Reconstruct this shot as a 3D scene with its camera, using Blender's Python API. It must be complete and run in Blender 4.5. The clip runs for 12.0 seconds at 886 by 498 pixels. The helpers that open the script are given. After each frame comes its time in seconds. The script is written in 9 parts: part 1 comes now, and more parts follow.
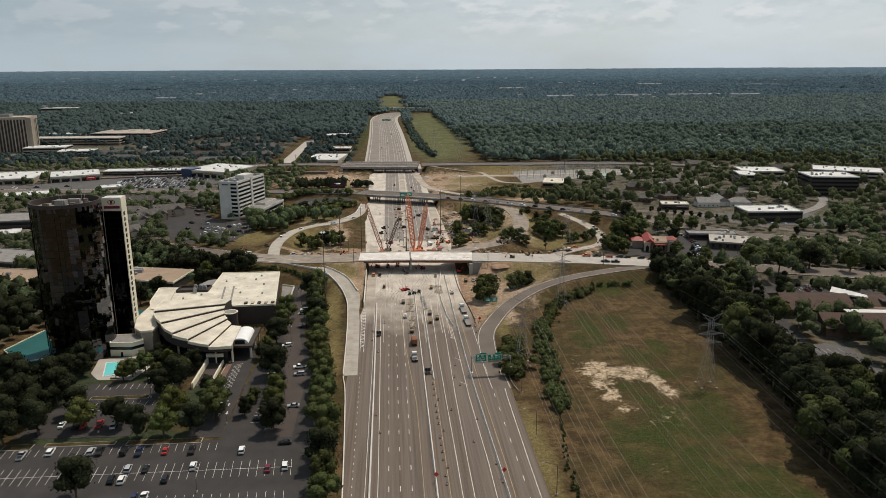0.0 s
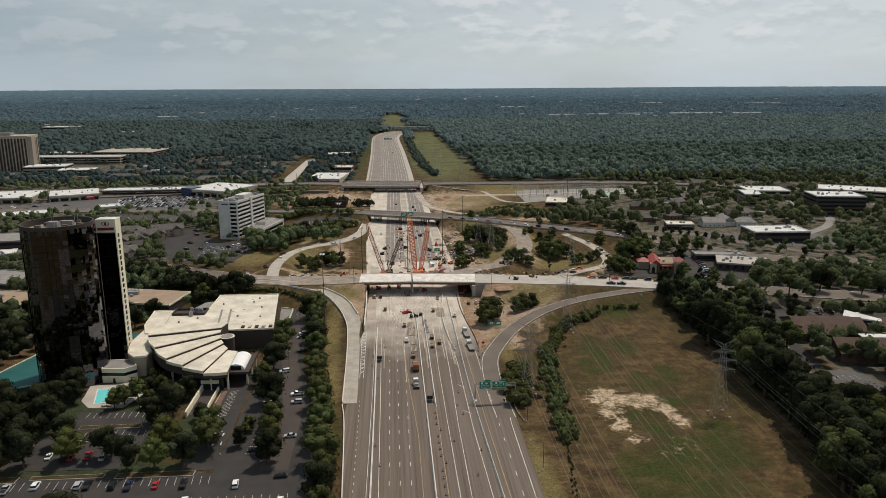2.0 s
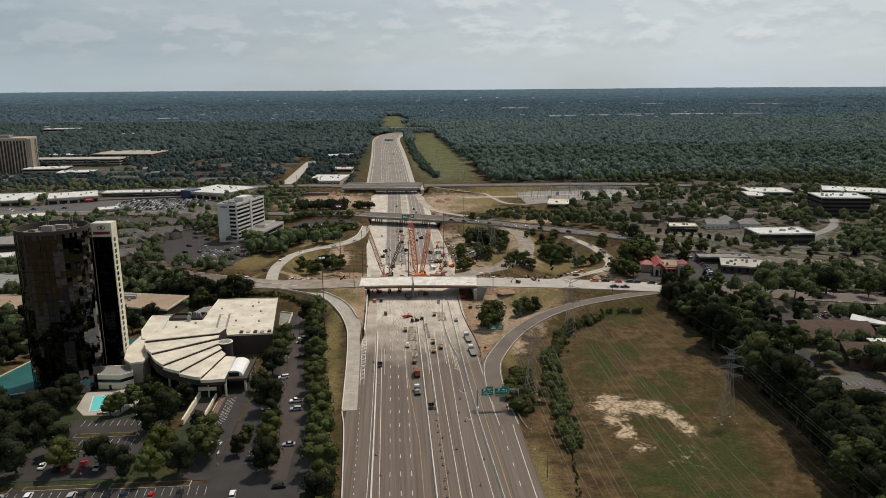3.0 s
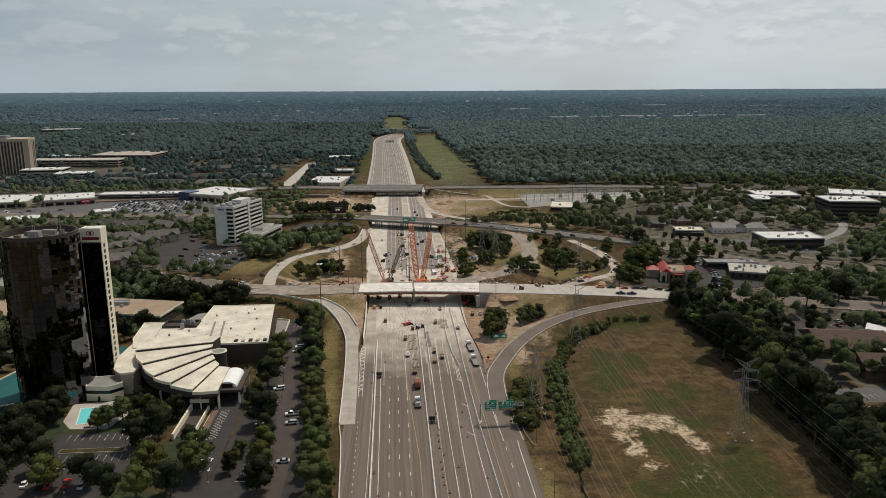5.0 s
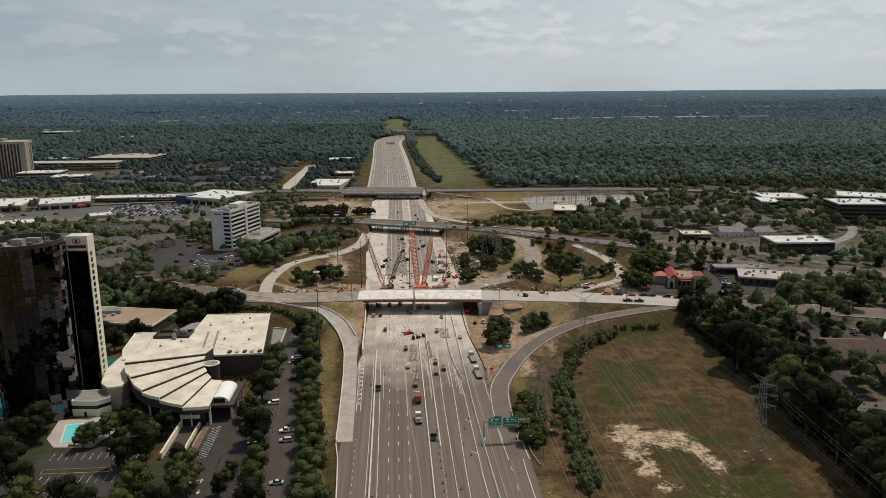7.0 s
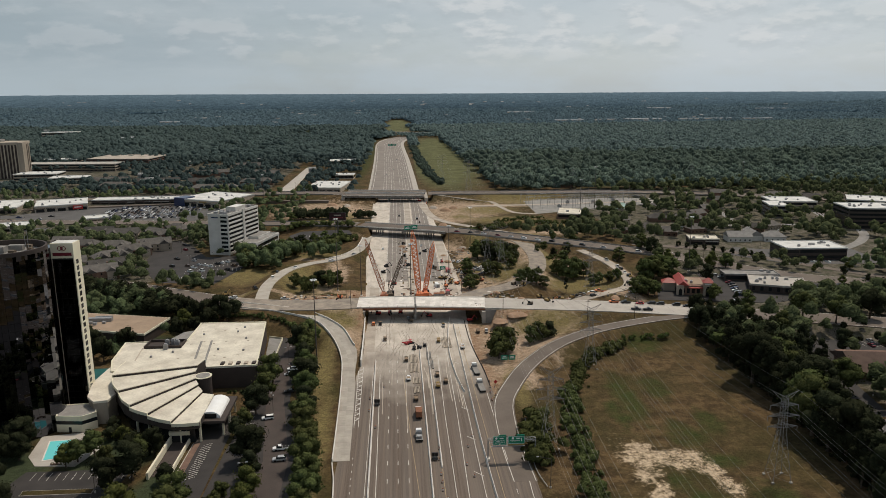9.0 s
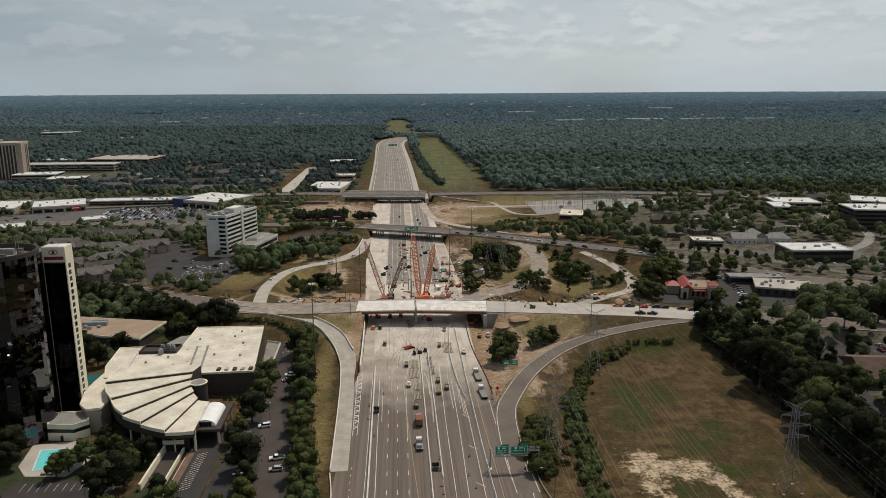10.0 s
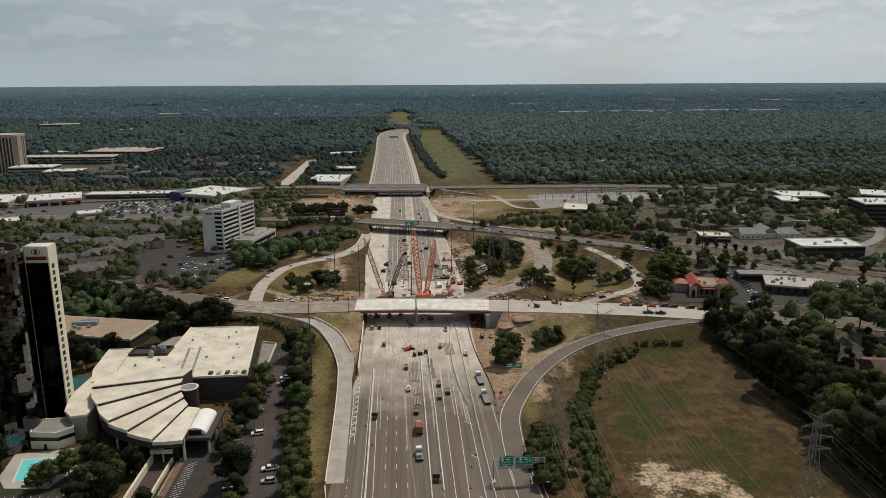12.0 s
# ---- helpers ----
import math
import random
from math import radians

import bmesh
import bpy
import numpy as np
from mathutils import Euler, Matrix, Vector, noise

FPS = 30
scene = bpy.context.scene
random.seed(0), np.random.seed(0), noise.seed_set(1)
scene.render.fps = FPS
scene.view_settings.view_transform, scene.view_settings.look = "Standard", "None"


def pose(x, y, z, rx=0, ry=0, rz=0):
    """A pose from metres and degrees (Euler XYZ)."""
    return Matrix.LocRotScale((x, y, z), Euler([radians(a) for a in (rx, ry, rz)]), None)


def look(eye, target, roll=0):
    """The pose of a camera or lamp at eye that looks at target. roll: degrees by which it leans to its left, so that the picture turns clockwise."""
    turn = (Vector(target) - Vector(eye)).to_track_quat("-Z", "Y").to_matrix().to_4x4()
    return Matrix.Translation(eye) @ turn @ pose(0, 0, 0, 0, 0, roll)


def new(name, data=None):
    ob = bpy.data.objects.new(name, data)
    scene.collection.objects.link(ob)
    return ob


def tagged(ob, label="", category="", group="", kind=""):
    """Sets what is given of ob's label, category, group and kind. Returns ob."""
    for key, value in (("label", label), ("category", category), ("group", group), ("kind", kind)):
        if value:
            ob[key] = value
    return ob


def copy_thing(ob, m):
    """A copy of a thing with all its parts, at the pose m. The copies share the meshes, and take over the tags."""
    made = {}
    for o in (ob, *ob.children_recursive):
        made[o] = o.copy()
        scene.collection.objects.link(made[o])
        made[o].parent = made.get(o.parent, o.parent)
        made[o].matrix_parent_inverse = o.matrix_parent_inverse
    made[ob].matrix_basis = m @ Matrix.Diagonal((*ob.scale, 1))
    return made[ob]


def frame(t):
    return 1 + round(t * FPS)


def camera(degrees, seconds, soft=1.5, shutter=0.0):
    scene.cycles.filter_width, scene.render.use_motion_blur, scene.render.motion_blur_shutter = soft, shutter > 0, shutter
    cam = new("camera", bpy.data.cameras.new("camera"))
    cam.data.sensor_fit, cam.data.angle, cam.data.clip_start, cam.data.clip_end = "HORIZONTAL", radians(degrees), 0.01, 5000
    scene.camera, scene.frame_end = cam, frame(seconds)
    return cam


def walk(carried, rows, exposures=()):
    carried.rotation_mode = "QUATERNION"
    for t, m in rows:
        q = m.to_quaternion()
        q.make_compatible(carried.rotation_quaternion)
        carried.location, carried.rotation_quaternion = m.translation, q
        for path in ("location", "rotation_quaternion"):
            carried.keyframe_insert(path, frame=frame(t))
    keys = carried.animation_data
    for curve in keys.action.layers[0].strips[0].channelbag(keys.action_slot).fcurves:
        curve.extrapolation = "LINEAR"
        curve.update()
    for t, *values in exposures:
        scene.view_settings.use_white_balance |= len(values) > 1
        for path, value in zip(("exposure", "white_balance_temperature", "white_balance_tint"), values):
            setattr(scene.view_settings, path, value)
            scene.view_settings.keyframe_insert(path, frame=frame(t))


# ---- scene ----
cam = camera(62.6, 12.0, soft=0.5)
PATH = [
    (0, (3.095, -1.304, 128.368), (3.231, 0.63, 127.88), -0.3),
    (0.5, (3.183, 0.944, 128.351), (3.319, 2.882, 127.875), -0.3),
    (1, (3.237, 3.266, 128.331), (3.372, 5.209, 127.878), -0.3),
    (1.5, (3.265, 5.694, 128.313), (3.399, 7.641, 127.872), -0.3),
    (2, (3.286, 8.21, 128.281), (3.419, 10.156, 127.841), -0.3),
    (2.5, (3.321, 10.892, 128.261), (3.453, 12.839, 127.823), -0.3),
    (3, (3.41, 13.727, 128.246), (3.541, 15.675, 127.809), -0.4),
    (5, (3.962, 25.845, 128.074), (4.09, 27.793, 127.64), -0.3),
    (5.5, (4.131, 29.041, 128.026), (4.258, 30.99, 127.593), -0.3),
    (6, (4.307, 32.361, 127.956), (4.434, 34.31, 127.524), -0.3),
    (6.5, (4.491, 35.765, 127.9), (4.617, 37.714, 127.469), -0.4),
    (7, (4.677, 39.231, 127.885), (4.802, 41.18, 127.455), -0.4),
    (9, (5.425, 53.124, 127.794), (5.545, 55.074, 127.367), -0.3),
    (9.5, (5.581, 56.658, 127.791), (5.701, 58.608, 127.363), -0.4),
    (10, (5.797, 60.167, 127.799), (5.915, 62.117, 127.372), -0.3),
    (10.5, (6.052, 63.592, 127.813), (6.169, 65.543, 127.386), -0.3),
    (11, (6.317, 66.954, 127.837), (6.433, 68.904, 127.41), -0.3),
    (11.5, (6.561, 70.264, 127.85), (6.675, 72.211, 127.408), -0.3),
    (12, (6.819, 73.558, 127.877), (6.932, 75.503, 127.428), -0.3),
]
walk(cam, [(t, look(eye, target, roll)) for t, eye, target, roll in PATH], ((0.0, -0.02), (3.0, -0.09), (6.0, -0.10), (9.0, -0.16), (12.0, -0.20)))

SUN_EL, SUN_AZ = 61.0, 43.0   # elevation, and degrees from +y towards +x
world = bpy.data.worlds.new("sky")
scene.world = world
world.use_nodes = True


def build_sky():
    nt = world.node_tree
    nt.nodes.clear()
    out = nt.nodes.new("ShaderNodeOutputWorld")
    bg = nt.nodes.new("ShaderNodeBackground")
    sky = nt.nodes.new("ShaderNodeTexSky")
    sky.sky_type, sky.sun_disc = "NISHITA", False
    sky.sun_elevation, sky.sun_rotation = radians(SUN_EL), radians(SUN_AZ)
    sky.air_density, sky.dust_density, sky.ozone_density = 1.0, 0.8, 1.5
    co = nt.nodes.new("ShaderNodeTexCoord")
    sep = nt.nodes.new("ShaderNodeSeparateXYZ")
    nt.links.new(co.outputs["Generated"], sep.inputs[0])

    def tex(scale, detail, rough, at=(0, 0, 0)):
        mp = nt.nodes.new("ShaderNodeMapping")
        mp.inputs["Scale"].default_value, mp.inputs["Location"].default_value = scale, at
        n = nt.nodes.new("ShaderNodeTexNoise")
        n.inputs["Scale"].default_value, n.inputs["Detail"].default_value, n.inputs["Roughness"].default_value = 1.0, detail, rough
        nt.links.new(co.outputs["Generated"], mp.inputs["Vector"])
        nt.links.new(mp.outputs[0], n.inputs["Vector"])
        return n.outputs["Fac"]

    def ramp(v, lo, hi, a=0.0, b=1.0):
        r = nt.nodes.new("ShaderNodeMapRange")
        r.interpolation_type = "SMOOTHSTEP"
        r.inputs["From Min"].default_value, r.inputs["From Max"].default_value = lo, hi
        r.inputs["To Min"].default_value, r.inputs["To Max"].default_value = a, b
        nt.links.new(v, r.inputs["Value"])
        return r.outputs[0]

    def mixed(f, a, b):
        x = nt.nodes.new("ShaderNodeMix")
        x.data_type = "RGBA"
        for k, v in (("Factor", f), ("A", a), ("B", b)):
            if isinstance(v, tuple):
                x.inputs[k].default_value = (*v, 1)
            else:
                nt.links.new(v, x.inputs[k])
        return x.outputs["Result"]

    def times(a, b):
        m = nt.nodes.new("ShaderNodeMath")
        m.operation = "MULTIPLY"
        nt.links.new(a, m.inputs[0])
        nt.links.new(b, m.inputs[1])
        return m.outputs[0]

    # high veil, brighter on the sun's side, streaked with thin layers
    veil = mixed(ramp(sep.outputs["X"], -0.48, 0.40), (4.9, 5.9, 6.5), (8.4, 9.1, 9.5))
    veil = mixed(ramp(tex((3.5, 3.5, 22), 8, 0.6), 0.34, 0.70, 0.0, 0.35), veil, (8.2, 8.8, 9.1))
    low = ramp(sep.outputs["Z"], 0.0, 0.045)
    veil = mixed(low, mixed(ramp(sep.outputs["X"], -0.5, 0.4), (5.9, 6.9, 7.5), (7.5, 8.4, 9.0)), veil)
    # soft heaped clouds in a belt above the horizon: pale tops over greyer bases
    belt = times(ramp(sep.outputs["Z"], 0.02, 0.06), ramp(sep.outputs["Z"], 0.30, 0.12))
    side = ramp(sep.outputs["X"], -0.5, 0.1, 0.5, 1.0)
    base = times(ramp(tex((17, 17, 46), 8, 0.55, (3.1, 1.7, 0.35)), 0.44, 0.60, 0.0, 0.5), times(side, belt))
    veil = mixed(base, veil, mixed(ramp(sep.outputs["X"], -0.5, 0.3), (4.8, 5.6, 6.1), (6.9, 7.6, 8.0)))
    heap = times(ramp(tex((17, 17, 46), 8, 0.55, (3.1, 1.7, 0.0)), 0.49, 0.62, 0.0, 0.7), times(side, belt))
    veil = mixed(heap, veil, mixed(ramp(sep.outputs["X"], -0.5, 0.3), (7.3, 7.9, 8.3), (9.9, 10.2, 10.3)))
    # broken cloud overhead, blue between
    cover = times(ramp(tex((3, 3, 9), 7, 0.6), 0.36, 0.6, 0.75, 1.0), ramp(sep.outputs["Z"], 0.1, 0.5, 1.0, 0.6))
    nt.links.new(mixed(cover, sky.outputs[0], veil), bg.inputs["Color"])
    bg.inputs["Strength"].default_value = 0.075
    nt.links.new(bg.outputs[0], out.inputs["Surface"])


build_sky()
sun = new("sun", bpy.data.lights.new("sun", "SUN"))
sun.data.energy, sun.data.angle, sun.data.color = 3.3, radians(0.6), (1.0, 0.90, 0.77)
sx, sy = math.sin(radians(SUN_AZ)) * math.cos(radians(SUN_EL)), math.cos(radians(SUN_AZ)) * math.cos(radians(SUN_EL))
sun.matrix_world = look((300 * sx, 300 * sy, 300 * math.sin(radians(SUN_EL))), (0, 0, 0))

# ---- materials ----
def material(name, base, dark=None, size=8.0, fine=0.6, rough=0.85, metal=0.0, bump=0.15, vary=0.0, mid=0.5, spec=0.3):
    """Two scales of noise between two colours; vary: lightness by object."""
    m = bpy.data.materials.new(name)
    m.use_nodes = True
    nt = m.node_tree
    b = nt.nodes["Principled BSDF"]
    b.inputs["Roughness"].default_value, b.inputs["Metallic"].default_value = rough, metal
    b.inputs["Specular IOR Level"].default_value = spec
    dark = dark or tuple(c * 0.72 for c in base)
    geo = nt.nodes.new("ShaderNodeNewGeometry")
    n1, n2 = nt.nodes.new("ShaderNodeTexNoise"), nt.nodes.new("ShaderNodeTexNoise")
    n1.inputs["Scale"].default_value, n2.inputs["Scale"].default_value = 1 / size, 1 / fine
    n1.inputs["Detail"].default_value, n2.inputs["Detail"].default_value = 6, 4
    nt.links.new(geo.outputs["Position"], n1.inputs["Vector"])
    nt.links.new(geo.outputs["Position"], n2.inputs["Vector"])
    add = nt.nodes.new("ShaderNodeMath")
    add.operation = "MULTIPLY_ADD"
    add.inputs[1].default_value = 0.45
    nt.links.new(n2.outputs["Fac"], add.inputs[0])
    nt.links.new(n1.outputs["Fac"], add.inputs[2])
    ramp = nt.nodes.new("ShaderNodeMapRange")
    ramp.inputs["From Min"].default_value, ramp.inputs["From Max"].default_value = mid + 0.02, mid + 0.45
    nt.links.new(add.outputs[0], ramp.inputs["Value"])
    mix = nt.nodes.new("ShaderNodeMix")
    mix.data_type = "RGBA"
    mix.inputs["A"].default_value, mix.inputs["B"].default_value = (*dark, 1), (*base, 1)
    nt.links.new(ramp.outputs[0], mix.inputs["Factor"])
    col = mix.outputs["Result"]
    if vary:
        info, hsv = nt.nodes.new("ShaderNodeObjectInfo"), nt.nodes.new("ShaderNodeHueSaturation")
        rg = nt.nodes.new("ShaderNodeMapRange")
        rg.inputs["To Min"].default_value, rg.inputs["To Max"].default_value = 1 - vary, 1 + vary
        nt.links.new(info.outputs["Random"], rg.inputs["Value"])
        nt.links.new(rg.outputs[0], hsv.inputs["Value"])
        nt.links.new(col, hsv.inputs["Color"])
        col = hsv.outputs["Color"]
    nt.links.new(col, b.inputs["Base Color"])
    if bump:
        bp = nt.nodes.new("ShaderNodeBump")
        bp.inputs["Strength"].default_value, bp.inputs["Distance"].default_value = bump, fine * 0.4
        nt.links.new(n2.outputs["Fac"], bp.inputs["Height"])
        nt.links.new(bp.outputs[0], b.inputs["Normal"])
    return m


def leaves(name, c0, c1, hue=0.03, val=0.35, grain=1.3, rough=(0.5, 1.45), gloss=0.0):
    """Foliage: each leaf clump its own green, each tree its own tone."""
    m = bpy.data.materials.new(name)
    m.use_nodes = True
    nt = m.node_tree
    b = nt.nodes["Principled BSDF"]
    b.inputs["Roughness"].default_value, b.inputs["Specular IOR Level"].default_value = 0.62, gloss
    geo, info = nt.nodes.new("ShaderNodeNewGeometry"), nt.nodes.new("ShaderNodeObjectInfo")
    mix = nt.nodes.new("ShaderNodeMix")
    mix.data_type = "RGBA"
    mix.inputs["A"].default_value, mix.inputs["B"].default_value = (*c0, 1), (*c1, 1)
    nt.links.new(geo.outputs["Random Per Island"], mix.inputs["Factor"])
    hsv = nt.nodes.new("ShaderNodeHueSaturation")
    n = nt.nodes.new("ShaderNodeTexNoise")
    n.inputs["Scale"].default_value, n.inputs["Detail"].default_value = 0.016, 5
    nt.links.new(geo.outputs["Position"], n.inputs["Vector"])
    add = nt.nodes.new("ShaderNodeMath")
    nt.links.new(info.outputs["Random"], add.inputs[0])
    nt.links.new(n.outputs["Fac"], add.inputs[1])
    rv, rh = nt.nodes.new("ShaderNodeMapRange"), nt.nodes.new("ShaderNodeMapRange")
    rv.inputs["From Max"].default_value = 1.6
    rv.inputs["To Min"].default_value, rv.inputs["To Max"].default_value = 1 - val, 1 + val
    rh.inputs["To Min"].default_value, rh.inputs["To Max"].default_value = 0.5 - hue, 0.5 + hue
    nt.links.new(add.outputs[0], rv.inputs["Value"])
    nt.links.new(info.outputs["Random"], rh.inputs["Value"])
    nt.links.new(rv.outputs[0], hsv.inputs["Value"])
    nt.links.new(rh.outputs[0], hsv.inputs["Hue"])
    nt.links.new(mix.outputs["Result"], hsv.inputs["Color"])
    tuft, fine, rf = nt.nodes.new("ShaderNodeHueSaturation"), nt.nodes.new("ShaderNodeTexNoise"), nt.nodes.new("ShaderNodeMapRange")
    fine.inputs["Scale"].default_value, fine.inputs["Detail"].default_value, fine.inputs["Roughness"].default_value = grain, 5, 0.75
    rf.inputs["From Min"].default_value, rf.inputs["From Max"].default_value = 0.32, 0.68
    rf.inputs["To Min"].default_value, rf.inputs["To Max"].default_value = rough
    nt.links.new(geo.outputs["Position"], fine.inputs["Vector"])
    nt.links.new(fine.outputs["Fac"], rf.inputs["Value"])
    nt.links.new(rf.outputs[0], tuft.inputs["Value"])
    nt.links.new(hsv.outputs["Color"], tuft.inputs["Color"])
    nt.links.new(tuft.outputs["Color"], b.inputs["Base Color"])
    bp = nt.nodes.new("ShaderNodeBump")
    bp.inputs["Strength"].default_value, bp.inputs["Distance"].default_value = 1.0, 1.3 / grain
    nt.links.new(fine.outputs["Fac"], bp.inputs["Height"])
    nt.links.new(bp.outputs[0], b.inputs["Normal"])
    return m


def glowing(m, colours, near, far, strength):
    """Haze put into the plain far backdrop as emission, near edge to horizon."""
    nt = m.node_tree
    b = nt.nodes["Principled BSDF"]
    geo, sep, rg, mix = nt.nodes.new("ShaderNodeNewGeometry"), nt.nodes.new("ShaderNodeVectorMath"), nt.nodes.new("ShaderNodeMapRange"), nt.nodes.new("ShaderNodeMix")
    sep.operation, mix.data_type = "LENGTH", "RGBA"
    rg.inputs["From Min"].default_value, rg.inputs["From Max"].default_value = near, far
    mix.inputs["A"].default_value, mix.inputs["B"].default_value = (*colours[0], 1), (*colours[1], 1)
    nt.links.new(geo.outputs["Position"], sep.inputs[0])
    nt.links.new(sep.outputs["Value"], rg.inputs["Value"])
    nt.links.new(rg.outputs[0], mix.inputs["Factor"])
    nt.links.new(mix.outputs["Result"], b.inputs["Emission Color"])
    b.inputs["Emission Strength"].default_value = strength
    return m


def glass_dark(name, c, rough=0.04):
    m = bpy.data.materials.new(name)
    m.use_nodes = True
    nt = m.node_tree
    b = nt.nodes["Principled BSDF"]
    b.inputs["Base Color"].default_value = (*c, 1)
    b.inputs["Roughness"].default_value, b.inputs["Specular IOR Level"].default_value = rough, 0.6
    return m


def paint(name, c, rough=0.35, coat=0.3, metal=0.0):
    m = material(name, c, tuple(v * 0.9 for v in c), size=0.8, fine=0.1, rough=rough, bump=0.0, metal=metal)
    m.node_tree.nodes["Principled BSDF"].inputs["Coat Weight"].default_value = coat
    return m


M = {}
M["asphalt"] = material("worn_asphalt", (0.160, 0.130, 0.106), (0.112, 0.090, 0.073), size=14, fine=0.5, rough=0.9)
M["asphalt_dark"] = material("dark_asphalt", (0.052, 0.046, 0.043), (0.031, 0.028, 0.026), size=9, fine=0.4, rough=0.9)
M["asphalt_grey"] = material("grey_asphalt", (0.115, 0.108, 0.102), (0.075, 0.070, 0.067), size=12, fine=0.6, rough=0.9)
M["gravel"] = material("grey_gravel", (0.30, 0.285, 0.26), (0.19, 0.18, 0.165), size=8, fine=0.8, rough=1)
M["asphalt_red"] = material("reddish_asphalt", (0.080, 0.062, 0.054), (0.052, 0.042, 0.037), size=9, fine=0.4, rough=0.9)
M["asphalt_far"] = material("grey_road", (0.25, 0.215, 0.185), (0.17, 0.147, 0.125), size=22, fine=1.2, rough=0.9)
M["concrete"] = material("concrete", (0.44, 0.40, 0.35), (0.34, 0.31, 0.27), size=9, fine=0.7, rough=0.88)
M["concrete_dusty"] = material("dusty_concrete", (0.46, 0.40, 0.33), (0.27, 0.23, 0.19), size=11, fine=0.9, rough=0.95)
M["concrete_white"] = material("new_concrete", (0.70, 0.66, 0.60), (0.54, 0.50, 0.45), size=5, fine=0.5, rough=0.85)
M["concrete_grey"] = material("grey_concrete", (0.27, 0.255, 0.235), (0.18, 0.17, 0.155), size=4, fine=0.5, rough=0.9)
M["haul_road"] = material("rutted_dusty_road", (0.34, 0.285, 0.225), (0.17, 0.145, 0.12), size=5, fine=0.8, rough=0.95, bump=0.4)
M["vault"] = material("white_vault_sheet", (0.80, 0.80, 0.78), (0.72, 0.71, 0.68), size=3, fine=0.4, rough=0.5)
M["line_white"] = material("white_road_paint", (0.72, 0.69, 0.64), (0.44, 0.41, 0.36), size=3, fine=0.3, rough=0.8)
M["line_yellow"] = material("yellow_road_paint", (0.42, 0.31, 0.17), (0.27, 0.205, 0.13), size=3, fine=0.3, rough=0.8)
M["dirt"] = material("orange_dirt", (0.36, 0.235, 0.15), (0.24, 0.155, 0.10), size=6, fine=0.7, rough=1, bump=0.5)
M["cream"] = material("cream_stucco", (0.70, 0.65, 0.50), (0.62, 0.57, 0.43), size=5, fine=0.4, rough=0.8)
M["roof_cream"] = material("cream_roof_membrane", (0.70, 0.645, 0.53), (0.46, 0.41, 0.33), size=7, fine=0.9, rough=0.85)
M["roof_white"] = material("white_roof_membrane", (0.66, 0.65, 0.61), (0.46, 0.45, 0.42), size=7, fine=0.9, rough=0.8)
M["roof_brown"] = material("tan_gravel_roof", (0.34, 0.25, 0.175), (0.25, 0.18, 0.125), size=7, fine=0.5, rough=0.95)
M["roof_grey"] = material("grey_shingle", (0.120, 0.108, 0.096), (0.074, 0.067, 0.060), size=3, fine=0.35, rough=0.95, vary=0.35)
M["roof_darkbrown"] = material("brown_shingle", (0.10, 0.066, 0.05), (0.07, 0.045, 0.035), size=3, fine=0.35, rough=0.95)
M["roof_red"] = material("red_metal_roof", (0.34, 0.065, 0.05), (0.26, 0.05, 0.04), size=3, fine=0.4, rough=0.5)
M["roof_green"] = material("green_metal_roof", (0.10, 0.24, 0.20), (0.07, 0.18, 0.15), size=3, fine=0.4, rough=0.5)
M["brick"] = material("brown_brick", (0.20, 0.125, 0.09), (0.14, 0.085, 0.065), size=3, fine=0.3, rough=0.95, vary=0.2)
M["wall_tan"] = material("tan_wall", (0.40, 0.34, 0.27), (0.32, 0.27, 0.21), size=3, fine=0.4, rough=0.9, vary=0.2)
M["wall_white"] = material("white_painted_panel", (0.60, 0.575, 0.53), (0.48, 0.46, 0.42), size=6, fine=0.5, rough=0.7)
M["wall_brown"] = material("dark_brown_wall", (0.06, 0.045, 0.038), (0.045, 0.035, 0.03), size=4, fine=0.4, rough=0.8)
M["glass"] = glass_dark("window_glass", (0.012, 0.015, 0.017), 0.12)
M["glass"].node_tree.nodes["Principled BSDF"].inputs["Specular IOR Level"].default_value = 0.35
M["ramp_concrete"] = material("worn_ramp_concrete", (0.40, 0.36, 0.305), (0.29, 0.26, 0.22), size=6, fine=0.6, rough=0.9, vary=0.10)
M["shaft_glass"] = glass_dark("dark_shaft_glass", (0.05, 0.052, 0.056), 0.03)
M["shaft_glass"].node_tree.nodes["Principled BSDF"].inputs["Metallic"].default_value = 1.0
M["deck"] = material("pale_deck_concrete", (0.70, 0.66, 0.60), (0.52, 0.48, 0.43), size=4, fine=0.5, rough=0.88, vary=0.10)
M["tower_glass"] = glass_dark("black_mirror_glass", (0.10, 0.105, 0.12), 0.015)
M["tower_glass"].node_tree.nodes["Principled BSDF"].inputs["Metallic"].default_value = 1.0
M["teal"] = material("teal_membrane", (0.014, 0.105, 0.098), (0.009, 0.07, 0.066), size=8, fine=0.6, rough=0.6)
M["water"] = glass_dark("pool_water", (0.16, 0.62, 0.62), 0.05)
M["steel"] = material("galvanised_steel", (0.36, 0.36, 0.36), (0.27, 0.27, 0.27), size=2, fine=0.2, rough=0.5, metal=0.6, bump=0)
M["pole"] = material("brown_pole", (0.10, 0.085, 0.075), (0.07, 0.06, 0.05), size=2, fine=0.2, rough=0.7, bump=0)
M["sign_green"] = material("green_sign_sheet", (0.01, 0.22, 0.13), (0.01, 0.18, 0.11), size=2, fine=0.3, rough=0.5, bump=0)
M["white"] = paint("white_paint", (0.80, 0.80, 0.78))
M["black"] = paint("black_paint", (0.015, 0.015, 0.016))
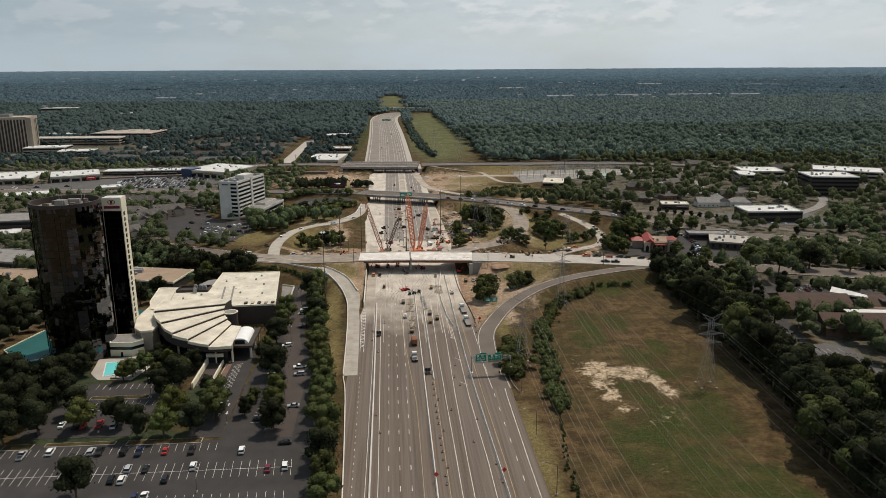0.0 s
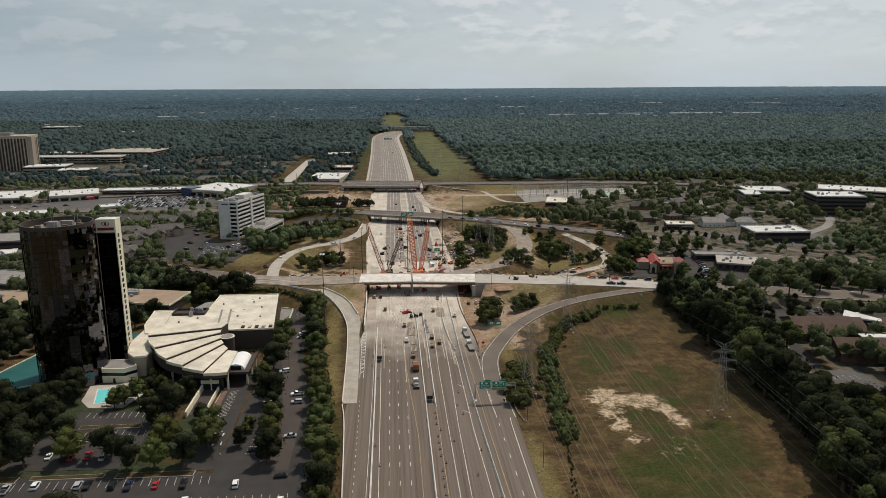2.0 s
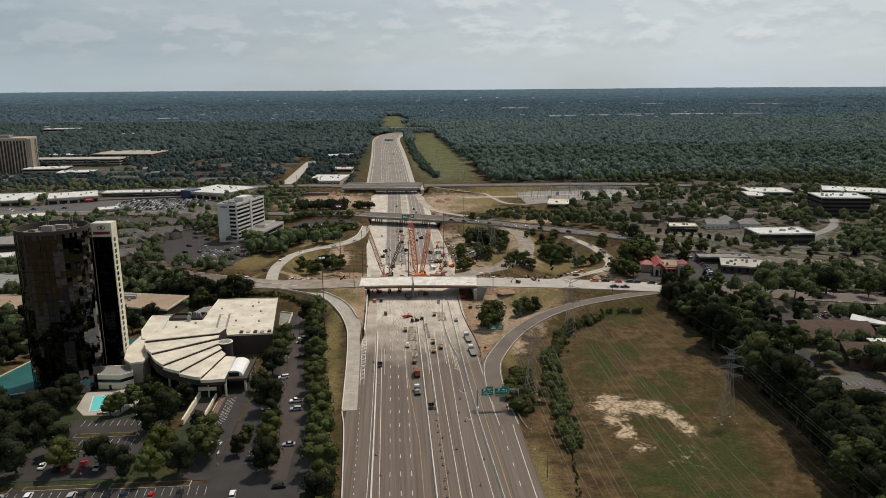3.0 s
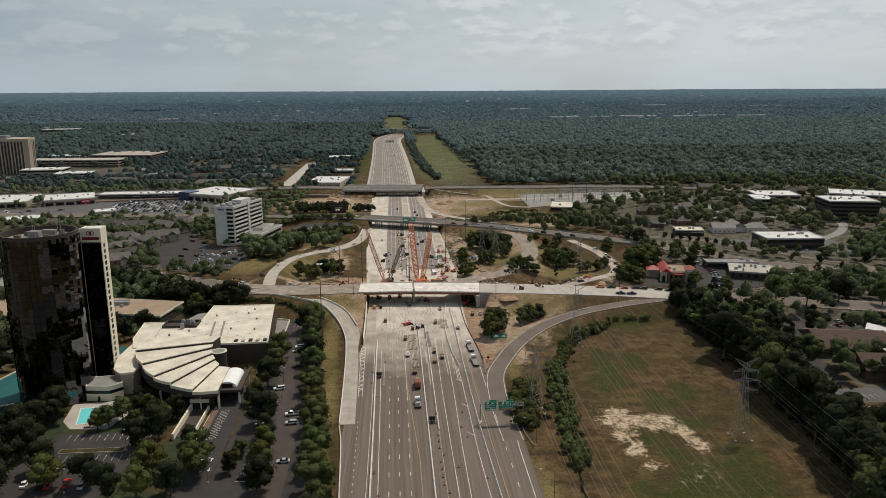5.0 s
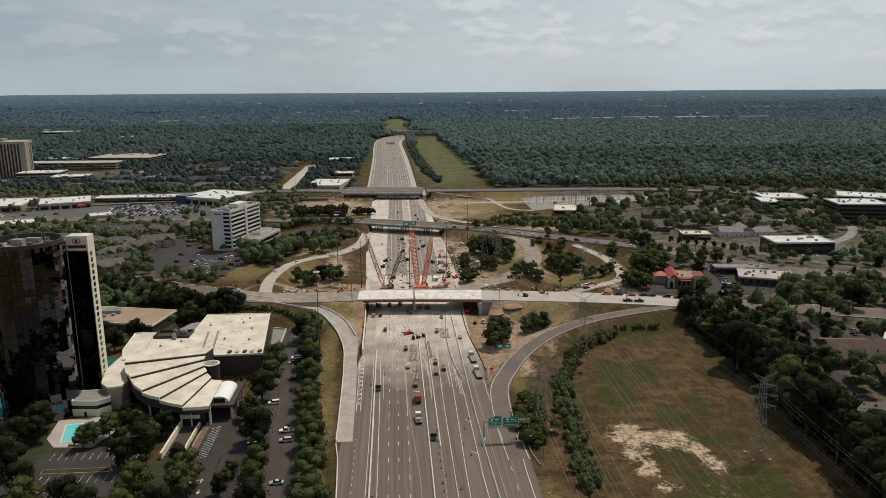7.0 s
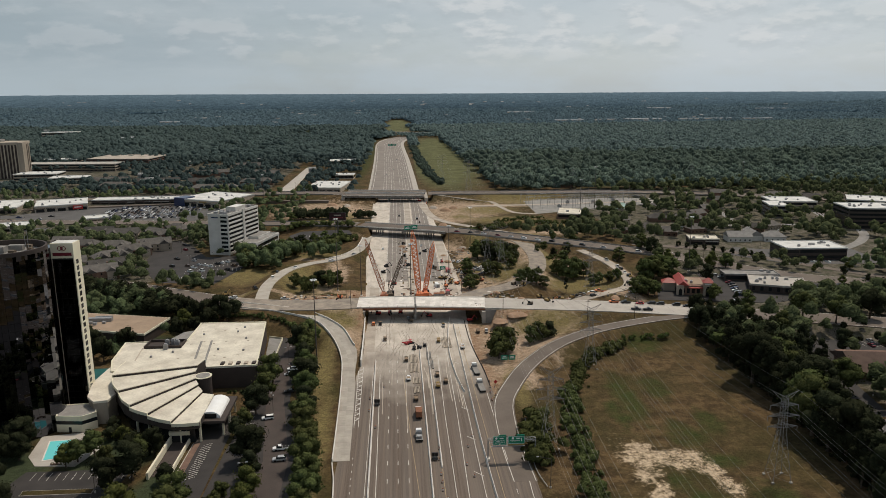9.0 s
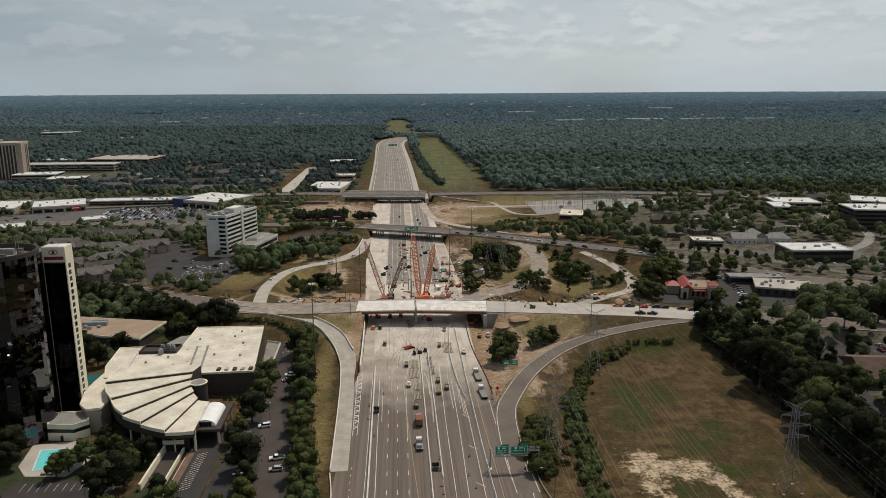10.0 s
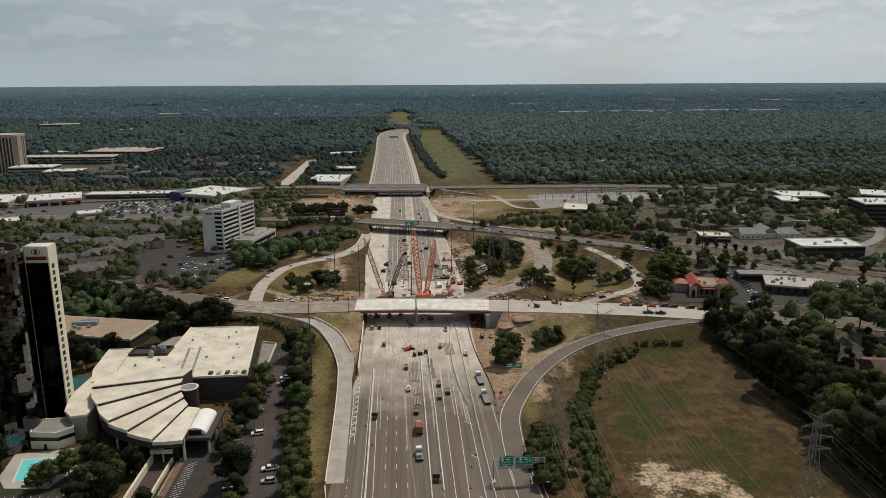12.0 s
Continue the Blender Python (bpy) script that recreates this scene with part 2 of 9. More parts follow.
M["silver"] = paint("silver_paint", (0.42, 0.43, 0.44))
M["red"] = paint("red_paint", (0.42, 0.03, 0.03))
M["blue"] = paint("blue_paint", (0.025, 0.038, 0.095))
M["brownp"] = paint("bronze_paint", (0.10, 0.065, 0.045))
M["orange"] = paint("orange_paint", (0.72, 0.22, 0.085), 0.5, 0.1)
M["dull_orange"] = paint("faded_orange_paint", (0.40, 0.15, 0.075), 0.6, 0.05)
M["tan_load"] = material("tan_aggregate", (0.30, 0.21, 0.14), (0.2, 0.14, 0.09), size=0.6, fine=0.15, rough=1)
M["pylon_steel"] = material("weathered_pylon_steel", (0.30, 0.29, 0.28), (0.22, 0.21, 0.20), size=2, fine=0.2, rough=0.7, bump=0)
M["yellow"] = paint("yellow_paint", (0.30, 0.20, 0.07), 0.55, 0.05)
M["rust"] = material("rusty_steel", (0.30, 0.125, 0.065), (0.16, 0.07, 0.04), size=2, fine=0.3, rough=0.9, bump=0)
M["drab"] = material("dusty_brown_paint", (0.17, 0.13, 0.09), (0.07, 0.055, 0.04), size=1.5, fine=0.3, rough=0.8, bump=0)
M["tyre_mark"] = material("tyre_dirt", (0.52, 0.455, 0.38), (0.38, 0.33, 0.275), size=2, fine=0.4, rough=0.95, bump=0)
M["far_white"] = material("far_shed_roof", (0.34, 0.35, 0.36), (0.20, 0.21, 0.22), size=40, fine=9, rough=0.9, bump=0)
M["dark_screen"] = paint("dark_maroon_screen", (0.035, 0.012, 0.016), 0.4, 0.2)
M["maroon"] = paint("maroon_paint", (0.16, 0.02, 0.03))
M["skid"] = material("worn_rubber_marks", (0.33, 0.285, 0.235), (0.20, 0.17, 0.14), size=3, fine=0.5, rough=0.9, bump=0)
M["tyre"] = material("black_rubber", (0.02, 0.02, 0.02), (0.014, 0.014, 0.014), size=1, fine=0.1, rough=0.9, bump=0)
M["bark"] = material("bark", (0.10, 0.075, 0.055), (0.06, 0.045, 0.034), size=1, fine=0.2, rough=1, bump=0.4)
M["leaf_a"] = leaves("broad_leaves", (0.056, 0.065, 0.025), (0.083, 0.095, 0.035), 0.02, 0.30, 1.3, (0.62, 1.32))
M["leaf_b"] = leaves("dark_pine_needles", (0.022, 0.025, 0.014), (0.034, 0.038, 0.020), 0.012, 0.25, 1.3, (0.6, 1.35))
M["leaf_c"] = leaves("bright_leaves", (0.070, 0.083, 0.026), (0.100, 0.115, 0.037), 0.02, 0.30, 1.3, (0.62, 1.32))
# Far leaf colours are lifted and blued to carry the haze of distance.
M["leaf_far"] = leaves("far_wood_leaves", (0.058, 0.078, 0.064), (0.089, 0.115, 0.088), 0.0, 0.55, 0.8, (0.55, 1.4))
# Dimmed copy of leaf_far: weaker light on the west side put into colour.
M["leaf_far_dim"] = leaves("dimmed_far_leaves", (0.040, 0.056, 0.054), (0.062, 0.083, 0.076), 0.0, 0.55, 0.8, (0.55, 1.4))
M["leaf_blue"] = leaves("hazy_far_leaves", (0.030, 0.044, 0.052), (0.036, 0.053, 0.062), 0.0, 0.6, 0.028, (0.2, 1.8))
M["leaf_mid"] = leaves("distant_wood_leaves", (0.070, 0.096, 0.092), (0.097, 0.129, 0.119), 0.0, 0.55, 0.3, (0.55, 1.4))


def carriageway_material():
    """Asphalt with long tyre streaks and cracks; site dust thickens towards the works."""
    m = bpy.data.materials.new("streaked_dusty_asphalt")
    m.use_nodes = True
    nt = m.node_tree
    b = nt.nodes["Principled BSDF"]
    b.inputs["Roughness"].default_value, b.inputs["Specular IOR Level"].default_value = 0.88, 0.25
    geo = nt.nodes.new("ShaderNodeNewGeometry")

    def tex(scale, detail=6, rough=0.6):
        mp = nt.nodes.new("ShaderNodeMapping")
        mp.inputs["Scale"].default_value = scale
        n = nt.nodes.new("ShaderNodeTexNoise")
        n.inputs["Scale"].default_value, n.inputs["Detail"].default_value, n.inputs["Roughness"].default_value = 1.0, detail, rough
        nt.links.new(geo.outputs["Position"], mp.inputs["Vector"])
        nt.links.new(mp.outputs[0], n.inputs["Vector"])
        return n.outputs["Fac"]

    def ramp(v, lo, hi):
        r = nt.nodes.new("ShaderNodeMapRange")
        r.inputs["From Min"].default_value, r.inputs["From Max"].default_value = lo, hi
        nt.links.new(v, r.inputs["Value"])
        return r.outputs[0]

    def mixed(f, a, c, k=None):
        x = nt.nodes.new("ShaderNodeMix")
        x.data_type = "RGBA"
        nt.links.new(f, x.inputs["Factor"])
        for s, v in (("A", a), ("B", c)):
            if isinstance(v, tuple):
                x.inputs[s].default_value = (*v, 1)
            else:
                nt.links.new(v, x.inputs[s])
        return x.outputs["Result"]

    streak, blot, grain = tex((1.1, 0.012, 1), 5, 0.7), tex((0.06, 0.05, 1), 7), tex((2.2, 2.2, 2.2), 5, 0.7)
    col = mixed(ramp(streak, 0.36, 0.64), (0.074, 0.054, 0.041), (0.146, 0.109, 0.083))
    col = mixed(ramp(tex((0.30, 0.006, 1), 4, 0.6), 0.36, 0.62), col, mixed(ramp(streak, 0.3, 0.7), (0.094, 0.076, 0.063), (0.184, 0.147, 0.118)))
    col = mixed(ramp(grain, 0.45, 0.75), col, (0.165, 0.136, 0.113))
    dust = mixed(ramp(tex((0.12, 0.06, 1), 8, 0.7), 0.35, 0.65), (0.37, 0.32, 0.262), (0.61, 0.545, 0.465))
    sep = nt.nodes.new("ShaderNodeSeparateXYZ")
    nt.links.new(geo.outputs["Position"], sep.inputs[0])
    far = nt.nodes.new("ShaderNodeMath")
    far.operation = "MULTIPLY_ADD"
    far.inputs[1].default_value = 95.0
    nt.links.new(blot, far.inputs[0])
    nt.links.new(sep.outputs["Y"], far.inputs[2])
    f = ramp(far.outputs[0], 385, 465)
    lane = nt.nodes.new("ShaderNodeMath")
    lane.operation = "MULTIPLY"
    nt.links.new(f, lane.inputs[0])
    nt.links.new(ramp(tex((0.5, 0.02, 1), 6, 0.7), 0.2, 0.42), lane.inputs[1])
    col = mixed(lane.outputs[0], col, dust)
    nt.links.new(col, b.inputs["Base Color"])
    bp = nt.nodes.new("ShaderNodeBump")
    bp.inputs["Strength"].default_value, bp.inputs["Distance"].default_value = 0.15, 0.1
    nt.links.new(grain, bp.inputs["Height"])
    nt.links.new(bp.outputs[0], b.inputs["Normal"])
    return m


M["carriageway"] = carriageway_material()

# Canopy gives off no light itself; emission here draws the pale air haze.
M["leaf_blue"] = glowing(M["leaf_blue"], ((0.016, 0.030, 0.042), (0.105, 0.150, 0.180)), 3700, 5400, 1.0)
# Bluest leaves of all: more distance haze mixed into the base colour.
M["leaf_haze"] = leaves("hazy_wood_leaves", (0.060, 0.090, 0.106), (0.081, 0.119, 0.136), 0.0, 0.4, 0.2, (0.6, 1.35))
M["leaf_town"] = leaves("town_tree_leaves", (0.061, 0.076, 0.037), (0.092, 0.109, 0.053), 0.02, 0.4, 0.9, (0.62, 1.32))

# ---- building blocks ----
def mesh_of(bm, name):
    me = bpy.data.meshes.new(name)
    bm.to_mesh(me)
    bm.free()
    return me


def part(name, bm, mat, parent=None, label="", smooth=False):
    me = bm if isinstance(bm, bpy.types.Mesh) else mesh_of(bm, name)
    if mat is not None and not me.materials:
        me.materials.append(M[mat] if isinstance(mat, str) else mat)
    if smooth:
        me.shade_smooth()
    ob = new(name, me)
    if parent is not None:
        ob.parent = parent
    if label:
        ob["label"] = label
    return ob


def thing(name, label, category, x=0, y=0, z=0, rz=0, group="", kind=""):
    ob = new(name)
    ob.empty_display_size = 0.5
    ob.matrix_basis = pose(x, y, z, 0, 0, rz)
    return tagged(ob, label, category, group, kind)


def box(bm, x0, y0, z0, x1, y1, z1, taper=0.0):
    t = taper
    v = [bm.verts.new(p) for p in ((x0, y0, z0), (x1, y0, z0), (x1, y1, z0), (x0, y1, z0),
                                  (x0 + t, y0 + t, z1), (x1 - t, y0 + t, z1), (x1 - t, y1 - t, z1), (x0 + t, y1 - t, z1))]
    for f in ((3, 2, 1, 0), (4, 5, 6, 7), (0, 1, 5, 4), (1, 2, 6, 5), (2, 3, 7, 6), (3, 0, 4, 7)):
        bm.faces.new([v[i] for i in f])
    return bm


def boxes(*rows):
    bm = bmesh.new()
    for r in rows:
        box(bm, *r)
    return bm


def prism(bm, pts, z0, z1):
    """An upright solid over a plan, counter-clockwise; z1 may be a list, one height a corner."""
    n = len(pts)
    tops = z1 if isinstance(z1, (list, tuple)) else [z1] * n
    lo = [bm.verts.new((p[0], p[1], z0)) for p in pts]
    hi = [bm.verts.new((p[0], p[1], h)) for p, h in zip(pts, tops)]
    bm.faces.new(lo[::-1])
    bm.faces.new(hi)
    for i in range(n):
        j = (i + 1) % n
        bm.faces.new((lo[i], lo[j], hi[j], hi[i]))
    return bm


def tube(bm, p, q, r0, r1=None, n=8, cap=True):
    p, q = Vector(p), Vector(q)
    r1 = r0 if r1 is None else r1
    d = (q - p).normalized()
    u = d.orthogonal().normalized()
    w = d.cross(u)
    a = [bm.verts.new(p + (u * math.cos(2 * math.pi * i / n) + w * math.sin(2 * math.pi * i / n)) * r0) for i in range(n)]
    b = [bm.verts.new(q + (u * math.cos(2 * math.pi * i / n) + w * math.sin(2 * math.pi * i / n)) * r1) for i in range(n)]
    for i in range(n):
        bm.faces.new((a[i], a[(i + 1) % n], b[(i + 1) % n], b[i]))
    if cap:
        bm.faces.new(a[::-1])
        bm.faces.new(b)
    return bm


def lattice(bm, p, q, w0, w1, bays, r, side=None):
    """A square lattice mast from p to q: four chords and zigzag braces."""
    p, q = Vector(p), Vector(q)
    d = (q - p).normalized()
    u = Vector(side).normalized() if side else d.orthogonal().normalized()
    u = (u - d * u.dot(d)).normalized()
    v = d.cross(u)
    rings = []
    for i in range(bays + 1):
        f = i / bays
        c, h = p.lerp(q, f), (w0 + (w1 - w0) * f) / 2
        rings.append([c + u * h * a + v * h * b for a, b in ((-1, -1), (1, -1), (1, 1), (-1, 1))])
    for k in range(4):
        tube(bm, rings[0][k], rings[-1][k], r, r, 4, False)
    for i in range(bays):
        for k in range(4):
            a, b = (k, (k + 1) % 4) if i % 2 else ((k + 1) % 4, k)
            tube(bm, rings[i][a], rings[i + 1][b], r * 0.6, r * 0.6, 3, False)
    return bm


def spline(pts, step=4.0):
    """Catmull-Rom through the points, in steps of about that many metres."""
    P = [np.array(p, float) for p in pts]
    P = [2 * P[0] - P[1]] + P + [2 * P[-1] - P[-2]]
    out = []
    for i in range(1, len(P) - 2):
        a, b, c, d = P[i - 1:i + 3]
        n = max(2, int(np.linalg.norm(c[:2] - b[:2]) / step))
        for k in range(n):
            t = k / n
            out.append(0.5 * (2 * b + (c - a) * t + (2 * a - 5 * b + 4 * c - d) * t * t + (3 * b - a - 3 * c + d) * t ** 3))
    out.append(P[-2])
    return np.array(out)


def offset(line, d):
    """The same line moved to its left by d metres in plan."""
    t = np.gradient(line[:, :2], axis=0)
    t /= np.linalg.norm(t, axis=1)[:, None]
    o = line.copy()
    o[:, 0] -= t[:, 1] * d
    o[:, 1] += t[:, 0] * d
    return o


def ribbon(line, left, right, top=0.0, depth=0.5):
    """A slab along a line between two offsets (numbers or one a point)."""
    bm = bmesh.new()
    n = len(line)
    L, R = offset(line, np.broadcast_to(left, n).astype(float)), offset(line, np.broadcast_to(right, n).astype(float))
    rows = []
    for i in range(n):
        rows.append([bm.verts.new((L[i, 0], L[i, 1], L[i, 2] + top - depth)), bm.verts.new((L[i, 0], L[i, 1], L[i, 2] + top)),
                     bm.verts.new((R[i, 0], R[i, 1], R[i, 2] + top)), bm.verts.new((R[i, 0], R[i, 1], R[i, 2] + top - depth))])
    for a, b in zip(rows, rows[1:]):
        for k in range(3):
            bm.faces.new((a[k], a[k + 1], b[k + 1], b[k]))
    for e in (rows[0], rows[-1]):
        bm.faces.new(e)
    bmesh.ops.recalc_face_normals(bm, faces=bm.faces)
    return bm

# ---- roads in plan: centre line with height, half width ----
ROADS = {
    "avenue": ([(-330, 600, 2), (-230, 555, 3), (-165, 515, 5), (-100, 473, 7), (-61, 459, 7.8), (-18, 458, 8.2), (14, 458, 8.2),
                (54, 453, 8.2), (113, 445, 7.6), (157, 437, 6.8), (240, 420, 4.5), (340, 395, 2), (480, 350, 0.1), (900, 240, 0.1)], 10.2),
    "ramp_left": ([(-15.3, 290, 0), (-16.5, 340, 0.1), (-18.2, 378, 0.6), (-21, 398, 1.8), (-27.5, 418, 4), (-38, 437, 5.8), (-58, 450, 7), (-100, 468, 6.9)], 4.4),
    "ramp_right": ([(46, 272, 0), (45.5, 300, 0), (47.5, 332, 0.2), (54, 351, 0.9), (65, 372, 2), (82, 393, 3.4), (101, 407, 4.6), (119, 415, 5.5), (150, 424, 6.4), (178, 428, 6.4)], 4.3),
    "loop_right": ([(40, 462, 8.1), (56, 480, 7.2), (80, 502, 5.8), (99, 538, 5), (108, 580, 5), (107, 625, 5.6), (97, 652, 6.6)], 6.2),
    "loop_small": ([(108, 456, 7.4), (130, 476, 5.8), (150, 494, 4.6), (158, 521, 4.2), (157, 560, 4.5), (146, 600, 5.5)], 3.4),
    "ramp_upper_left": ([(-76, 470, 7.4), (-79, 500, 6.2), (-79, 527, 5), (-73, 560, 4), (-60, 580, 3.4), (-42, 596, 2.8), (-27, 630, 2.2), (-22, 692, 1.0)], 3.9),
    "flyover": ([(-420, 800, 1), (-250, 770, 3), (-120, 738, 5.5), (-33, 716, 7.2), (0, 702, 7.4), (30, 690, 7.4), (62, 674, 7.2), (95, 655, 7), (135, 628, 6.4),
                 (172, 608, 5.2), (212, 590, 2.5), (240, 565, 1.0), (280, 526, 0.3), (341, 500, 0.1), (430, 482, 0.1), (640, 450, 0.1)], 10.5),
    "crosstown": ([(-1200, 880, 1), (-600, 900, 3.5), (-270, 925, 5.5), (-135, 935, 7), (-57, 927, 7.2), (37, 917, 7.2), (115, 922, 6), (330, 925, 3), (584, 830, 1), (900, 660, 0.1)], 13),
}
LINES = {k: spline(v[0], 4.0) for k, v in ROADS.items()}
HWY = spline([(0, 900, 0), (0, 1050, 0), (-4, 1400, 0), (-10, 1700, 0), (-11, 1840, 0), (-4, 1950, 0), (16, 2045, 0), (40, 2110, 0)], 30)


def corridor(x, y):
    """Where the sunken motorway runs: no embankment there."""
    a = (y > 384) & (y <= 520) & (x > -13.5) & (x < 53)
    b = (y > 520) & (y < 1000) & (x > -21) & (x < 45)
    w = (y > 421) & (y < 443) & (x >= 53) & (x < 58)
    return a | b | w | ((y <= 384) & (x > -14.6) & (x < 43))


def height(x, y):
    """The ground's height at arrays x, y."""
    x, y = np.asarray(x, float), np.asarray(y, float)
    h = np.full(x.shape, -0.12)
    for key, (pts, half) in ROADS.items():
        ln = LINES[key][::2]
        near = (x > ln[:, 0].min() - 60) & (x < ln[:, 0].max() + 60) & (y > ln[:, 1].min() - 60) & (y < ln[:, 1].max() + 60)
        if not near.any():
            continue
        px, py = x[near], y[near]
        best, zz = np.full(px.shape, 1e9), np.zeros(px.shape)
        for (ax, ay, az), (bx, by, bz) in zip(ln, ln[1:]):
            dx, dy = bx - ax, by - ay
            t = np.clip(((px - ax) * dx + (py - ay) * dy) / (dx * dx + dy * dy), 0, 1)
            d = np.hypot(px - ax - t * dx, py - ay - t * dy)
            m = d < best
            best[m], zz[m] = d[m], (az + t * (bz - az))[m]
        hh = zz - 0.35 - np.maximum(0, best - half - 1.5) * 0.42
        h[near] = np.maximum(h[near], hh)
    h[corridor(x, y)] = -0.12
    r = np.hypot(x, y)
    far = np.clip((r - 2300) / 2650, 0, 1.0)
    return h + 82 * far ** 1.75


def road_distance(x, y):
    best = np.full(np.shape(x), 1e9)
    for key, (pts, half) in ROADS.items():
        ln = LINES[key]
        for p in ln[::2]:
            best = np.minimum(best, np.hypot(x - p[0], y - p[1]) - half)
    return best


def zone(x, y, spots):
    """Soft patches: (x, y, rx, ry) each."""
    v = np.zeros(x.shape)
    for cx, cy, rx, ry in spots:
        v = np.maximum(v, 1.5 - np.hypot((x - cx) / rx, (y - cy) / ry))
    return np.clip(v, 0, 1)


def ground_material():
    m = bpy.data.materials.new("grass_and_soil")
    m.use_nodes = True
    nt = m.node_tree
    b = nt.nodes["Principled BSDF"]
    b.inputs["Roughness"].default_value, b.inputs["Specular IOR Level"].default_value = 1.0, 0.1
    geo = nt.nodes.new("ShaderNodeNewGeometry")

    def noise_of(size, detail=6, rough=0.6):
        n = nt.nodes.new("ShaderNodeTexNoise")
        n.inputs["Scale"].default_value, n.inputs["Detail"].default_value, n.inputs["Roughness"].default_value = 1 / size, detail, rough
        nt.links.new(geo.outputs["Position"], n.inputs["Vector"])
        return n.outputs["Fac"]

    def ramp(v, lo, hi):
        r = nt.nodes.new("ShaderNodeMapRange")
        r.inputs["From Min"].default_value, r.inputs["From Max"].default_value = lo, hi
        nt.links.new(v, r.inputs["Value"])
        return r.outputs[0]

    def mixed(f, a, c):
        x = nt.nodes.new("ShaderNodeMix")
        x.data_type = "RGBA"
        nt.links.new(f, x.inputs["Factor"])
        for s, v in (("A", a), ("B", c)):
            if isinstance(v, tuple):
                x.inputs[s].default_value = (*v, 1)
            else:
                nt.links.new(v, x.inputs[s])
        return x.outputs["Result"]

    def masked(name, n, gain=0.9, weight=1.0, lo=0.9, hi=1.12):
        a = nt.nodes.new("ShaderNodeAttribute")
        a.attribute_name = name
        s = nt.nodes.new("ShaderNodeMath")
        s.operation = "MULTIPLY_ADD"
        s.inputs[1].default_value = gain
        nt.links.new(n, s.inputs[0])
        k = nt.nodes.new("ShaderNodeMath")
        k.operation = "MULTIPLY"
        k.inputs[1].default_value = weight
        nt.links.new(a.outputs["Fac"], k.inputs[0])
        nt.links.new(k.outputs[0], s.inputs[2])
        return ramp(s.outputs[0], lo, hi)

    big, mid, fine = noise_of(38), noise_of(7, 8, 0.7), noise_of(1.1, 5, 0.7)
    dry = mixed(ramp(mid, 0.40, 0.60), (0.050, 0.033, 0.016), (0.122, 0.081, 0.039))
    green = mixed(ramp(fine, 0.3, 0.7), (0.036, 0.031, 0.012), (0.064, 0.054, 0.020))
    col = mixed(ramp(big, 0.44, 0.66), dry, green)
    col = mixed(masked("lush", noise_of(9, 8, 0.7), 1.0, 0.6, 0.85, 1.2), col, mixed(ramp(fine, 0.3, 0.7), (0.026, 0.035, 0.009), (0.054, 0.064, 0.018)))
    col = mixed(masked("dirt", noise_of(5.5, 9, 0.74), 1.1, 0.62, 0.96, 1.2), col, mixed(ramp(fine, 0.3, 0.7), (0.25, 0.175, 0.115), (0.46, 0.345, 0.245)))
    col = mixed(masked("bare", noise_of(4.5, 9, 0.8), 1.0, 0.8, 0.92, 1.12), col, mixed(ramp(noise_of(3.0, 9, 0.85), 0.42, 0.6), mixed(ramp(noise_of(26), 0.42, 0.58), (0.21, 0.12, 0.07), (0.22, 0.155, 0.10)), (0.36, 0.265, 0.18)))
    col = mixed(masked("sand", noise_of(3.4, 9, 0.85), 1.7, 0.46, 1.14, 1.34), col, mixed(ramp(fine, 0.3, 0.7), (0.36, 0.27, 0.175), (0.56, 0.44, 0.31)))
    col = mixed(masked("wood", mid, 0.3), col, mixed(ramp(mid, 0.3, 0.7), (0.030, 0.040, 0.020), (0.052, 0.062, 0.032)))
    col = mixed(masked("town", mid, 0.5), col, mixed(ramp(mid, 0.42, 0.56), (0.055, 0.055, 0.033), (0.130, 0.112, 0.086)))
    col = mixed(masked("straw", noise_of(6, 8, 0.7), 0.9, 0.6, 0.72, 1.1), col, mixed(ramp(fine, 0.3, 0.7), (0.112, 0.090, 0.036), (0.215, 0.170, 0.074)))
    col = mixed(masked("meadow", noise_of(14, 8, 0.7), 0.6, 0.9, 0.7, 1.0), col, mixed(ramp(noise_of(24, 6, 0.6), 0.35, 0.65), (0.070, 0.075, 0.032), (0.128, 0.126, 0.060)))
    # tufts: small uneven light and dark
    hsv = nt.nodes.new("ShaderNodeHueSaturation")
    tuft = nt.nodes.new("ShaderNodeMapRange")
    tuft.inputs["From Min"].default_value, tuft.inputs["From Max"].default_value = 0.3, 0.7
    tuft.inputs["To Min"].default_value, tuft.inputs["To Max"].default_value = 0.28, 1.72
    nt.links.new(noise_of(1.7, 9, 0.95), tuft.inputs["Value"])
    nt.links.new(tuft.outputs[0], hsv.inputs["Value"])
    nt.links.new(col, hsv.inputs["Color"])
    col = hsv.outputs["Color"]
    nt.links.new(col, b.inputs["Base Color"])
    bp = nt.nodes.new("ShaderNodeBump")
    bp.inputs["Strength"].default_value, bp.inputs["Distance"].default_value = 0.9, 0.6
    nt.links.new(fine, bp.inputs["Height"])
    nt.links.new(bp.outputs[0], b.inputs["Normal"])
    return m


